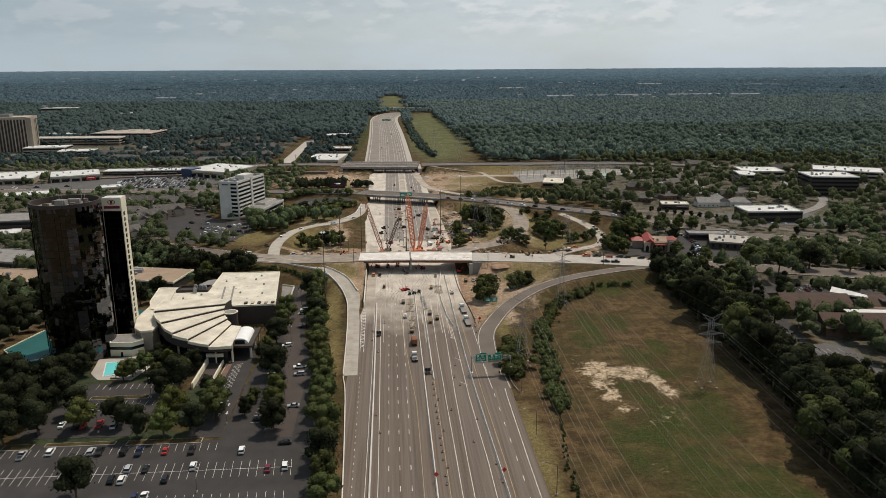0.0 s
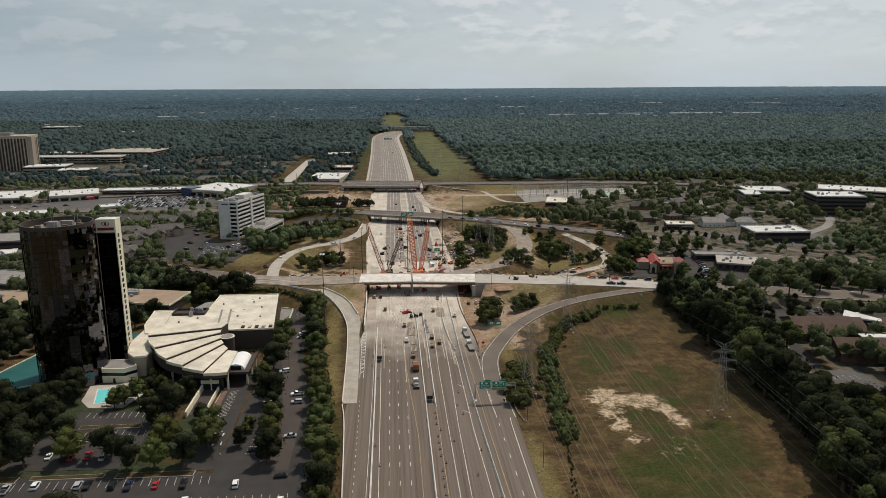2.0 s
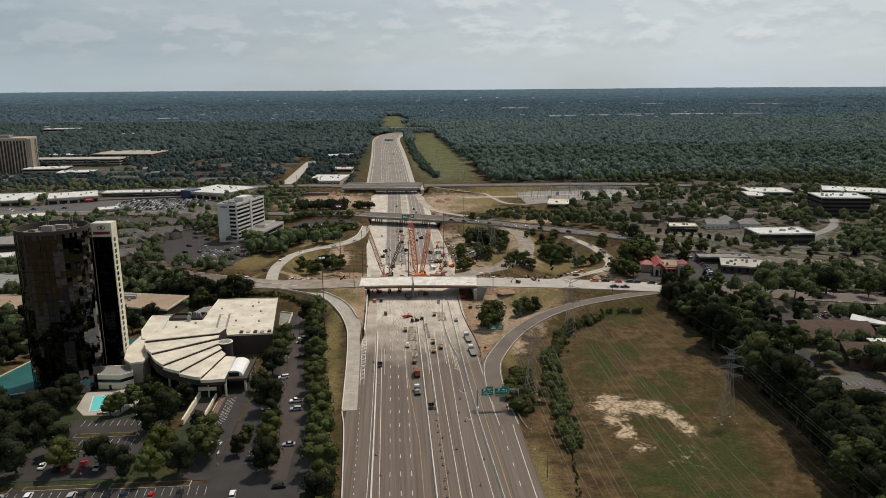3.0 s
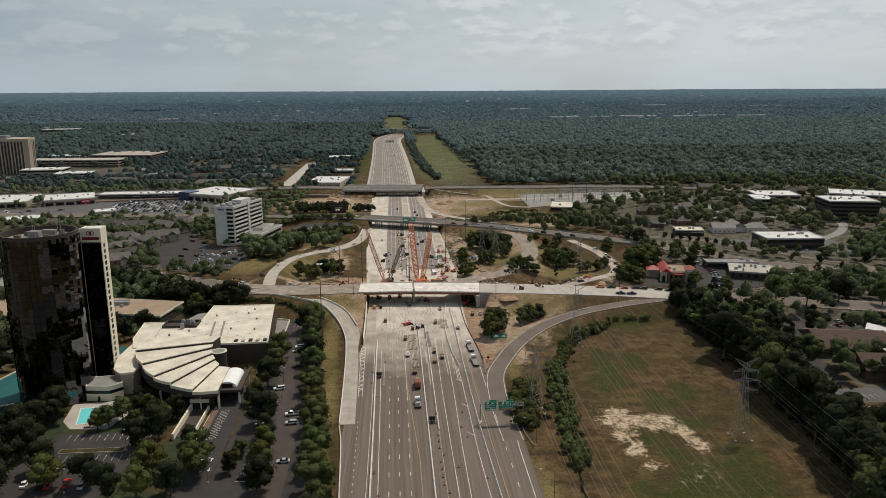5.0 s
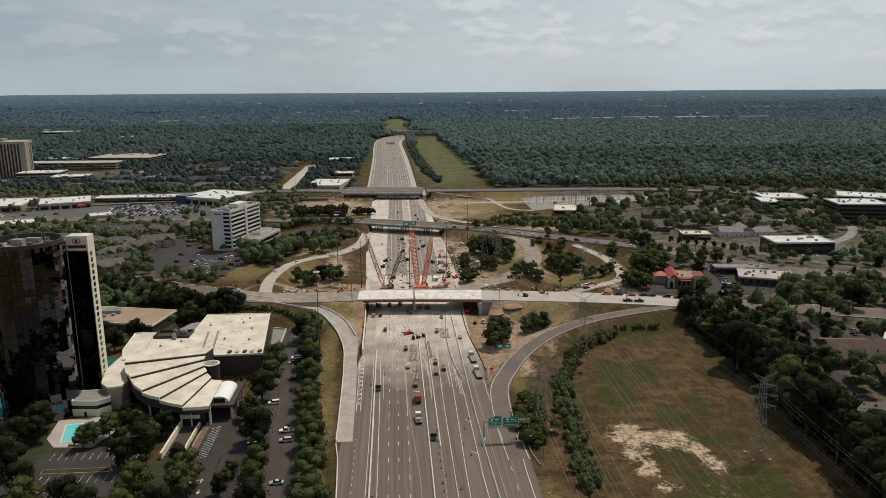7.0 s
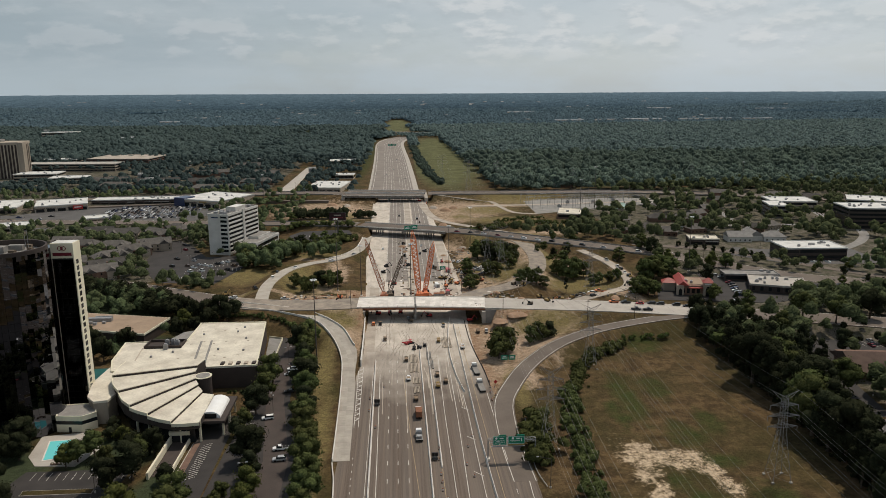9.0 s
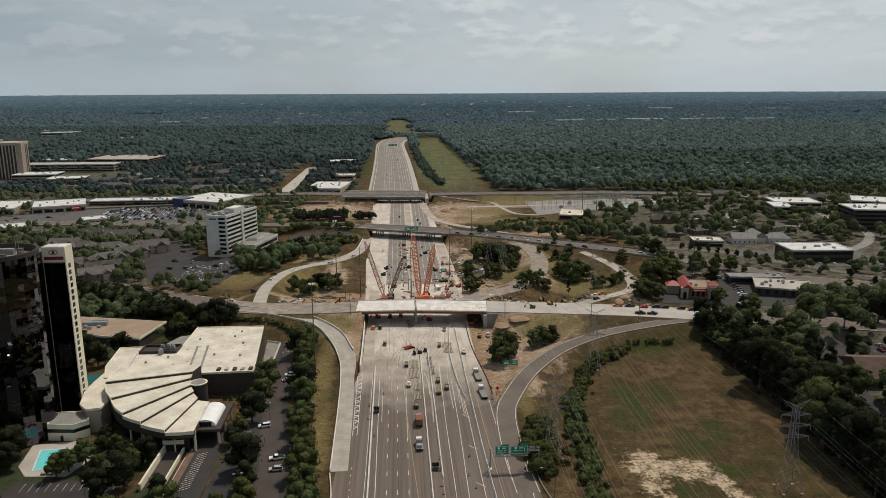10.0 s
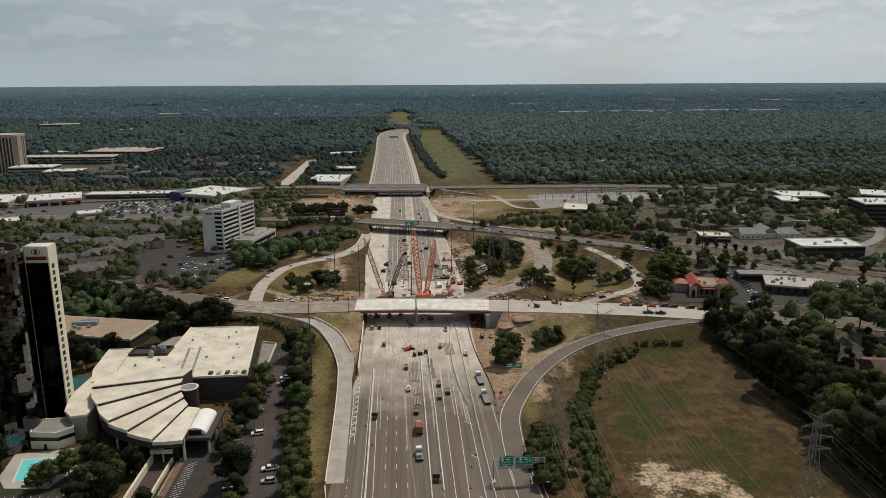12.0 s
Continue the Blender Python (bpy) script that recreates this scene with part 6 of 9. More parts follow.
# distant sheds
for x, y, w, d in ((640, 2750, 110, 24), (780, 2760, 80, 22), (930, 2770, 150, 26), (1150, 2740, 200, 24), (1330, 2700, 110, 24), (560, 3350, 120, 16), (1700, 3300, 160, 18), (1240, 3500, 140, 16),
                   (-820, 2800, 70, 18), (-700, 2100, 50, 26), (-740, 2080, 30, 18)):
    zz = float(height(np.array([x]), np.array([y]))[0])
    b = thing("warehouse", "distant long white-roofed warehouse among woods", "warehouse", x, y, zz + (6 if y > 2450 else 0), 0, "distant warehouses")
    part("wall", boxes((-w / 2, -d / 2, -9, w / 2, d / 2, 6)), "wall_tan", b)
    part("roof", gable(bmesh.new(), w, d, 6, 8.0, 0.5), "far_white", b)
    part("dock_wall", boxes((-w * 0.4, -d / 2 - 0.2, 0, w * 0.4, -d / 2, 4)), "concrete_grey", b)

# ---- car parks ----
lot = slab("hotel_car_park", "dark patched asphalt hotel car park with white bay lines", [(-190, 150), (-24, 150), (-25, 236), (-32, 292), (-42, 345), (-47, 425), (-57, 425), (-55.5, 345), (-59, 300), (-60, 238), (-190, 240)], "asphalt_dark")
slab("hotel_drive", "reddish asphalt drive between trees", [(-44.5, 238), (-34.5, 238), (-35, 292), (-44.5, 345), (-48, 420), (-53, 420), (-52, 345), (-44, 292)], "asphalt_red", 0.012)
lot2 = slab("garden_car_park", "small dark asphalt car park beside the pool garden", [(-134, 244), (-93, 243), (-88, 290), (-124, 290)], "asphalt_dark")
court = slab("entrance_court", "dark asphalt entrance court", [(-72, 240), (-60.1, 240), (-60.1, 330), (-72, 330)], "asphalt_dark", -0.004)
stalls(-134, 218, 0, 37, 2.75, 5.0, -5, True, parent=lot)
part("bay_spine", boxes((-134, 217.93, 0, -32, 218.07, 0.012)), "line_white", lot)
stalls(-134, 199, 0, 37, 2.75, 5.0, -5, True, parent=lot)
part("bay_spine", boxes((-134, 198.93, 0, -32, 199.07, 0.012)), "line_white", lot)
stalls(-134, 231, 0, 27, 2.75, 5.0, -5, parent=lot)
stalls(-120, 284, -1, 12, 2.75, 5.0, -3, parent=lot2)
stalls(-120, 268, -1, 12, 2.75, 5.0, -3, parent=lot2)
stalls(-46.5, 250, 86, 14, 2.75, 5.0, 0, parent=lot)
stalls(-46.8, 296, 102, 14, 2.75, 4.6, 0, parent=lot)
for k in range(17):
    part("hatch_line", boxes((-1.9, -0.08, 0, 1.9, 0.08, 0.012)), "line_white", court).matrix_basis = pose(-66.6, 282 + k * 1.5, 0.0, 0, 0, 30)
for x, y, a in ((-62.5, 266, 0), (-64.5, 258, 0), (-61.8, 259, 180)):
    part("arrow_mark", prism(bmesh.new(), [(-0.2, -1.2), (0.2, -1.2), (0.2, 0.3), (0.7, 0.3), (0, 1.3), (-0.7, 0.3), (-0.2, 0.3)], 0, 0.012), "line_white", lot).matrix_basis = pose(x, y, 0.0, 0, 0, a)
for x0, y0, x1, y1 in ((-120, 237.5, -96, 240.0), (-134, 236, -124, 240), (-92, 236.5, -66, 240), (-50.5, 284, -46.5, 286), (-50.5, 312, -46.8, 314), (-49, 262, -46.5, 264), (-119, 274.5, -96, 277.5)):
    isl = thing("parking_island", "grassy kerbed parking island", "island", kind="structure")
    part("kerb", boxes((x0, y0, -0.1, x1, y1, 0.12)), "concrete", isl)
    part("grass", boxes((x0 + 0.2, y0 + 0.2, 0, x1 - 0.2, y1 - 0.2, 0.17)), bpy.data.materials["grass_and_soil"], isl)
slab("office_car_park", "grey asphalt office car park", [(-186, 592), (-160, 545), (-120, 540), (-108, 592), (-124, 625), (-146, 622), (-165, 660), (-185, 690), (-200, 680)], "asphalt_dark")
rear = [(-89, 658), (-69, 654), (-54.7, 672), (-35.5, 684), (-40.2, 705), (-81, 697.7), (-88.7, 679.5)]
rear_lot = tagged(part("office_rear_car_park", prism(bmesh.new(), rear, -0.3, 4.9), "asphalt_dark"), "grey empty asphalt car park behind hedges", "car park", kind="structure")
LOTS.append(rear)
stalls(-80, 676, 8, 14, 2.75, 5.0, 0, True, z=4.904, parent=rear_lot)
slab("shopping_car_park", "wide grey shopping car park", [(-520, 770), (-330, 745), (-200, 790), (-190, 868), (-216, 866), (-248, 902), (-345, 898), (-400, 842), (-520, 830)], "asphalt_grey", 0.0)
slab("restaurant_car_park", "dark restaurant car park", [(165, 478), (232, 466), (262, 476), (300, 470), (310, 500), (270, 512), (228, 540), (214, 540), (212, 505), (176, 512)], "asphalt_dark", 0.05)
slab("office_forecourt", "grey asphalt office forecourt", [(262, 600), (298, 560), (368, 560), (372, 610), (298, 614), (280, 625)], "asphalt_grey", 0.02)
slab("hall_car_park", "grey asphalt car park beside the brown hall", [(176, 310), (200, 310), (205, 340), (218, 378), (300, 378), (300, 400), (215, 402), (180, 350)], "asphalt_dark", 0.02)
slab("substation_yard", "pale gravel substation yard", [(150, 800), (236, 838), (318, 866), (322, 908), (152, 906)], "gravel", 0.0)
slab("side_street", "pale straight side street", [(-150, 948), (-131, 948), (-137, 1300), (-148, 1300)], "concrete", 0.05)
LOTS.append([(-160, 940), (-120, 940), (-128, 1300), (-156, 1300)])
slab("service_road", "pale frontage road", [(200, 640), (262, 610), (300, 560), (352, 500), (356, 506), (305, 566), (268, 618), (204, 648)], "asphalt", 0.03)
hall_lot = bpy.data.objects["hall_car_park"]
stalls(196, 324, 80, 8, 2.75, 5, 0, z=0.03, parent=hall_lot)
stalls(240, 392, 0, 18, 2.75, 5, 0, True, z=0.03, parent=hall_lot)
office_lot = bpy.data.objects["office_car_park"]
for y in (556, 574, 592):
    stalls(-158 + (y - 556) * 0.5, y, 10, 14, 2.75, 4.8, 0, True, parent=office_lot)
for pts, w in (([(52, 905), (85, 897), (112, 892), (119, 850), (128, 812), (150, 800)], 2.6), ([(31, 912), (34, 850), (40, 795), (52, 762), (75, 734), (104, 702), (128, 672)], 4.0), ([(82, 858), (150, 862), (230, 870), (330, 880), (400, 888)], 4.0)):
    ln = spline([(x, y, float(height(np.array([x]), np.array([y]))[0]) + 0.25) for x, y in pts], 8.0)
    tagged(part("site_track", ribbon(ln, w, -w, 0.05, 0.6), "concrete_dusty"), "pale dusty track across dry grass", "road", kind="structure")
for pts in ([(232, 800), (278, 800), (272, 852), (236, 852)], [(232, 728), (305, 728), (302, 775), (240, 770)], [(240, 620), (292, 620), (292, 664), (248, 664)], [(288, 615), (348, 615), (346, 668), (292, 664)],
            [(420, 670), (490, 670), (486, 730), (424, 730)], [(400, 770), (470, 770), (470, 830), (410, 830)], [(490, 740), (580, 740), (570, 800), (500, 800)], [(170, 745), (206, 745), (204, 800), (172, 800)],
            [(345, 590), (420, 600), (420, 622), (345, 612)]):
    LOTS.append(pts)
for pts, w in (([(352, 600, 0.02), (400, 640, 0.02), (430, 690, 0.02), (440, 770, 0.02), (470, 850, 0.02)], 4.0), ([(215, 690, 0.02), (260, 712, 0.02), (330, 720, 0.02), (430, 715, 0.02)], 3.4), ([(330, 720, 0.02), (345, 800, 0.02), (350, 900, 0.02)], 3.2), ([(560, 640, 0.02), (520, 720, 0.02), (540, 830, 0.02)], 3.6)):
    ln = spline(pts, 8.0)
    tagged(part("town_street", ribbon(ln, w, -w, 0.02, 0.5), "concrete_grey"), "pale worn street between town trees", "road", kind="structure")
    LOTS.append([tuple(p[:2]) for p in offset(ln, w + 2)] + [tuple(p[:2]) for p in offset(ln, -w - 2)[::-1]])
side_lot = slab("side_car_park", "grey asphalt car park behind the field wood", [(172, 262), (212, 258), (214, 308), (176, 308)], "asphalt_grey", 0.02)
for y in (266, 282, 297):
    stalls(178, y, 0, 11, 2.75, 4.8, 0, z=0.03, parent=side_lot)
isl = thing("parking_island", "grassy kerbed parking island", "island", kind="structure")
part("kerb", boxes((184, 289.5, -0.1, 204, 293.5, 0.14)), "concrete", isl)
part("grass", boxes((184.2, 289.7, 0, 203.8, 293.3, 0.2)), bpy.data.materials["grass_and_soil"], isl)

# ---- vehicles ----
veh_rnd = random.Random(19)


def extruded(prof, half, top_in=0.0):
    """A side profile (y, z) drawn out across x; points above the middle drawn in."""
    bm = bmesh.new()
    zs = [p[1] for p in prof]
    lo, hi = min(zs), max(zs)
    w = [half - top_in * (z - lo) / (hi - lo) for z in zs]
    a, b = [bm.verts.new((-k, p[0], p[1])) for k, p in zip(w, prof)], [bm.verts.new((k, p[0], p[1])) for k, p in zip(w, prof)]
    bm.faces.new(a)
    bm.faces.new(b[::-1])
    n = len(prof)
    for i in range(n):
        bm.faces.new((a[i], b[i], b[(i + 1) % n], a[(i + 1) % n]))
    bmesh.ops.recalc_face_normals(bm, faces=bm.faces)
    return bm


def wheels(parent, xs, ys, r, w=0.24):
    me = mesh_of(tube(bmesh.new(), (-w / 2, 0, 0), (w / 2, 0, 0), r, r, 10), "wheel")
    me.materials.append(M["tyre"])
    for x in xs:
        for y in ys:
            part("wheel", me, None, parent).location = (x, y, r)


CARS = {}
SHAPES = {
    "sedan": (1.8, [(-2.3, .3), (2.3, .3), (2.32, .7), (1.1, .95), (-1.6, .97), (-2.3, .88)], [(1.1, .95), (.4, 1.4), (-.95, 1.42), (-1.7, .97)], (-.95, .4, 1.40), (-1.4, 1.4), .33),
    "suv": (1.95, [(-2.35, .38), (2.35, .38), (2.35, .95), (1.2, 1.1), (-2.3, 1.1), (-2.38, .9)], [(1.2, 1.1), (.6, 1.7), (-2.1, 1.72), (-2.3, 1.1)], (-2.1, .6, 1.70), (-1.45, 1.45), .38),
    "pickup": (2.0, [(-2.8, .45), (2.8, .45), (2.8, 1.0), (1.5, 1.15), (-.6, 1.15), (-.6, 1.05), (-2.8, 1.05)], [(1.5, 1.15), (.9, 1.8), (-.4, 1.82), (-.6, 1.15)], (-.4, .9, 1.80), (-1.75, 1.75), .4),
}


def car(kind, colour, x, y, z, rz, where):
    far = y > 540
    key = (kind, colour, far)
    if key not in CARS:
        w, body, cab, roof, ax, r = SHAPES[kind]
        word = {"sedan": "saloon car", "suv": "sport utility car", "pickup": "pickup truck"}[kind]
        c = thing("car" if kind != "pickup" else "pickup_truck", "parked car", "car" if kind != "pickup" else "truck")
        part("body", extruded([(p, 0.04) if far and q < 0.5 else (p, q) for p, q in body], w / 2, 0.06), colour, c)
        part("cabin_glass", extruded(cab, w / 2 - 0.06, 0.16), "glass", c, "dark glass cabin")
        part("roof", boxes((-w / 2 + .2, roof[0] + .05, roof[2], w / 2 - .2, roof[1] - .05, roof[2] + .06)), colour, c)
        if kind == "pickup":
            part("bed", boxes((-w / 2 + .12, -2.7, 1.055, w / 2 - .12, -.7, 1.075)), "tyre", c)
        for s in (-1, 1) if not far else ():
            part("headlight", boxes((s * (w / 2 - .35) - .2, body[1][0] - .02, .6, s * (w / 2 - .35) + .2, body[1][0] + .03, .75)), "white", c)
        if not far:
            wheels(c, (-w / 2 + .1, w / 2 - .1), ax, r)
        CARS[key] = (c, word)
        ob = c
        ob.matrix_basis = pose(x, y, z, 0, 0, rz)
    else:
        ob = copy_thing(CARS[key][0], pose(x, y, z, 0, 0, rz))
    word = CARS[key][1]
    names = {"white": "white", "black": "black", "silver": "silver grey", "red": "red", "blue": "dark blue", "brownp": "bronze brown", "maroon": "maroon", "orange": "orange"}
    return tagged(ob, f"{names[colour]} {word} {where}", group="cars")


PALETTE = ("white", "white", "white", "silver", "silver", "silver", "black", "black", "black", "blue", "brownp", "maroon")


def some_car(x, y, rz, where, z=None, kind=None, colour=None):
    zz = float(height(np.array([x]), np.array([y]))[0]) + 0.14 if z is None else z
    return car(kind or veh_rnd.choice(("sedan", "sedan", "suv", "suv", "pickup")), colour or veh_rnd.choice(PALETTE), x, y, zz, rz, where)


LOTCARS = ((-120.3, 253, "white"), (-114.7, 251.4, "black"), (-112.2, 251.7, "red"), (-106.5, 252.3, "red"), (-101, 250.8, "silver"), (-115.7, 233, "white"), (-101.8, 232.2, "silver"),
           (-98.9, 232, "black"), (-90.6, 231, "black"), (-85.4, 230.6, "blue"), (-76.6, 230.7, "red"), (-67.6, 230.5, "black"), (-85.3, 219.8, "silver"), (-79.6, 219.4, "black"),
           (-64.4, 219.8, "white"), (-71.5, 212.8, "black"), (-85.1, 213.2, "white"), (-88.4, 213.6, "black"), (-39.7, 216.6, "maroon"), (-34.2, 217.6, "white"), (-50.4, 229, "white"),
           (-77.9, 202.8, "blue"), (-74.8, 202.6, "white"), (-124.4, 231.2, "silver"))
for x, y, c in LOTCARS:
    some_car(x, y, 5, "parked in the hotel car park", 0.004, None, c)
for x, y, c, r in ((-36.3, 233.2, "black", 95), (-49.5, 301, "white", 100), (-49.8, 304, "silver", 100), (-49.9, 298, "blue", 100), (-39, 300, "white", 100), (-38.2, 292, "silver", 95), (-48, 326, "white", 102),
                   (-43, 352, "black", 100), (-46, 372, "silver", 100), (-45.5, 378, "white", 100), (-48.5, 252, "black", 92), (-37, 262, "silver", 92)):
    some_car(x, y, r, "parked beside the tree-lined drive", 0.014, None, c)
for x, y, c, k in ((128.4, 450, "orange", "pickup"), (135.1, 449, "black", "pickup"), (142.6, 447, "red", "sedan"), (149.4, 447, "black", "suv"), (154.2, 446, "black", "suv"), (162.8, 444, "black", "suv"),
                   (136.7, 435.5, "black", "pickup"), (143, 434.5, "black", "pickup"), (177.8, 438, "white", "suv"), (168.1, 441.5, "black", "sedan"), (186, 437, "silver", "sedan"), (194, 435, "white", "suv")):
    some_car(x, y, 80 if y > 440 else -100, "queuing on the avenue", float(np.interp(x, LINES["avenue"][:, 0], LINES["avenue"][:, 2])) + 0.03, k, c)
for x, y, c, k, r in ((157.5, 567, "white", "pickup", 5), (160, 547, "white", "pickup", 0), (160.5, 541, "black", "suv", 0), (160, 531, "white", "sedan", -8), (159.5, 522, "black", "suv", -15), (153.7, 503, "black", "suv", -35),
                      (125, 486, "white", "suv", 60), (114.6, 480, "black", "pickup", 80), (120, 488, "silver", "suv", 60), (128.3, 480, "orange", "pickup", 60), (121, 468, "black", "suv", -50), (83, 523, "white", "pickup", -30)):
    some_car(x, y, r, "standing on the dusty loop road", None, k, c)
for x, y, c, k, r in ((-64.6, 485, "white", "pickup", 80), (-57.8, 482, "silver", "suv", 85), (-45, 588, "white", "suv", -55), (-30, 612, "silver", "sedan", -30), (-69, 566, "white", "sedan", -25), (-93.6, 478, "white", "suv", 70),
                      (-102.8, 466, "white", "suv", 70), (-80, 535, "white", "suv", 5), (-79.5, 552, "black", "sedan", 0), (-86, 505, "black", "pickup", 30)):
    some_car(x, y, r, "on the ramp beside the interchange", None, k, c)
for x, y in ((226.2, 513), (225.1, 508), (224.1, 503.5), (222.9, 498.6), (222, 493.7), (220.3, 488), (218.7, 483), (226.8, 528), (224, 533), (211.7, 472), (217.5, 470), (271, 491), (278, 496), (281.8, 496), (290, 494), (296, 499)):
    some_car(x, y, 78, "parked outside the restaurants", 0.055)
for x, y in ((-166.8, 616), (-163.6, 592), (-146.6, 588), (-144.9, 596), (-135, 590), (-131.4, 597), (-128.5, 600), (-125, 604), (-152, 610), (-158, 640), (-170, 650), (-176, 670), (-150, 557), (-141, 560), (-133, 556), (-128, 562), (-146, 575), (-138, 577), (-120, 578), (-152, 592), (-140, 594), (-118, 590)):
    some_car(x, y, 50, "parked beside the office tower", 0.004)
for k in range(13):
    some_car(300 + k * 3.3, 484 - k * 0.9 + (k % 3) * 0.4, 12, "parked beside the restaurants", 0.06)
for k in range(9):
    some_car(304 + k * 5.6, 566 + (k % 2) * 42, 4, "parked outside the glass office", 0.03)
# shopping car park, rows of cars
for r in range(9):
    for k in range(26):
        if veh_rnd.random() < 0.74:
            some_car(-322 + k * 3.9 + r * 2.5, 812 + r * 9.2 + veh_rnd.uniform(-.4, .4), veh_rnd.choice((0, 180)), "parked in rows at the shops", 0.004, None, veh_rnd.choice(("white", "white", "silver", "silver", "black", "black", "blue", "brownp")))
for k in range(26):
    some_car(-500 + veh_rnd.random() * 150, 785 + veh_rnd.random() * 45, veh_rnd.choice((0, 90)), "parked at the shops", 0.004)
for k in range(14):
    some_car(243 + k * 3.6, veh_rnd.choice((395.2, 388.6)), 0, "parked beside the brown hall", 0.024)


def truck(name, label, x, y, z, rz, colour, bed, length=7.5, load=None):
    t = thing(name, label, "truck", x, y, z, rz, "site trucks")
    L = length / 2
    part("chassis", boxes((-0.5, -L, 0.6, 0.5, L - 0.2, 0.9)), "tyre", t)
    part("cab", extruded([(L - 2.2, .7), (L, .7), (L, 1.7), (L - .5, 2.7), (L - 2.2, 2.75)], 1.15, .1), colour, t)
    part("windscreen", boxes((-1.0, L - .5, 1.75, 1.0, L - .12, 2.35)), "glass", t)
    if bed == "flat":
        part("bed", boxes((-1.25, -L - .2, 1.0, 1.25, L - 2.4, 1.2)), "concrete_grey", t)
        part("headboard", boxes((-1.25, L - 2.5, 1.2, 1.25, L - 2.4, 2.2)), "steel", t)
    elif bed == "box":
        part("cargo_box", boxes((-1.25, -L - .2, 1.0, 1.25, L - 2.4, 3.4)), load or "white", t)
    else:
        part("dump_bed", extruded([(-L - .3, 1.2), (L - 2.4, 1.0), (L - 2.3, 2.5), (-L - .5, 2.3)], 1.25, -.05), load or colour, t)
        part("bed_floor", boxes((-1.05, -L, 2.2, 1.05, L - 2.6, 2.5)), "tan_load", t)
    for s in (-1, 1):
        part("mirror", boxes((s * 1.3 - .1, L - .6, 1.9, s * 1.3 + .1, L - .5, 2.4)), "tyre", t)
    wheels(t, (-1.05, 1.05), (-L + .8, -L + 2.0, L - 1.1), .5, .35)
    if name == "site_truck" and length < 9:
        t.scale = (.66, .66, .66)
    return t


truck("flatbed_truck", "white service truck with equipment on its flat bed", 11.6, 305.5, 0.01, 2, "white", "flat", 7)
part("generator", boxes((-0.8, -3.0, 1.2, 0.8, -1.2, 2.2)), "steel", bpy.data.objects["flatbed_truck"])
truck("box_truck", "truck with a faded orange cargo box", 12.0, 324.8, 0.01, 2, "white", "box", 7, "rust")
for x, y, c, b, r in ((11.4, 340, "drab", "dump", 2), (8.6, 362, "white", "dump", 0), (7.9, 386, "drab", "dump", 0), (-2.8, 416, "drab", "dump", 180), (-5.8, 442, "black", "dump", 180), (-9.6, 442, "orange", "dump", 180),
                      (21.4, 353.4, "yellow", "dump", 0), (21.8, 366, "drab", "dump", 0), (25.2, 358, "drab", "dump", 0), (36.6, 401.5, "white", "dump", 0), (29, 436.5, "yellow", "flat", 0), (25, 412, "yellow", "dump", 0),
                      (47, 425, "drab", "dump", 0), (10.2, 450, "black", "flat", 20), (11.6, 446.5, "drab", "dump", 0), (39.8, 370, "white", "flat", 4), (40.1, 350.5, "white", "flat", 4), (51.5, 425, "white", "flat", 0)):
    truck("site_truck", {"dump": "dump truck standing on the carriageway", "flat": "flat-bed work truck on the carriageway"}[b] + (" near the works" if y > 400 else ""), x, y, 0.02, r, c, b, 5.6 if x < 38 or x > 45 else 10.5)


def excavator(x, y, rz, colour, label, z=0.02, reach=1.0):
    e = thing("excavator", label, "excavator", x, y, z, rz, "site machines")
    for s in (-1.1, 1.1):
        part("track", extruded([(-1.9, .15), (-1.6, 0), (1.6, 0), (1.9, .15), (1.9, .65), (1.6, .8), (-1.6, .8), (-1.9, .65)], .3), "tyre", e).location = (s, 0, 0)
    part("house", extruded([(-2.2, .9), (1.2, .9), (1.2, 1.6), (.3, 2.1), (-2.0, 2.2), (-2.3, 1.6)], 1.3, .08), colour, e)
    part("cab", boxes((-1.25, -.2, 1.0, -.2, 1.5, 2.8), ), "glass", e)
    bm = tube(bmesh.new(), (.4, .8, 1.5), (.4, 3.2 * reach, 4.2), .28, .22, 6)
    part("boom", bm, colour, e)
    part("stick", tube(bmesh.new(), (.4, 3.2 * reach, 4.2), (.4, 5.2 * reach, 1.6), .2, .14, 6), colour, e)
    e.scale = (.8, .8, .8)
    part("bucket", boxes((-.1, 4.8 * reach, .5, .9, 5.6 * reach, 1.6), ), "tyre", e)
    return e


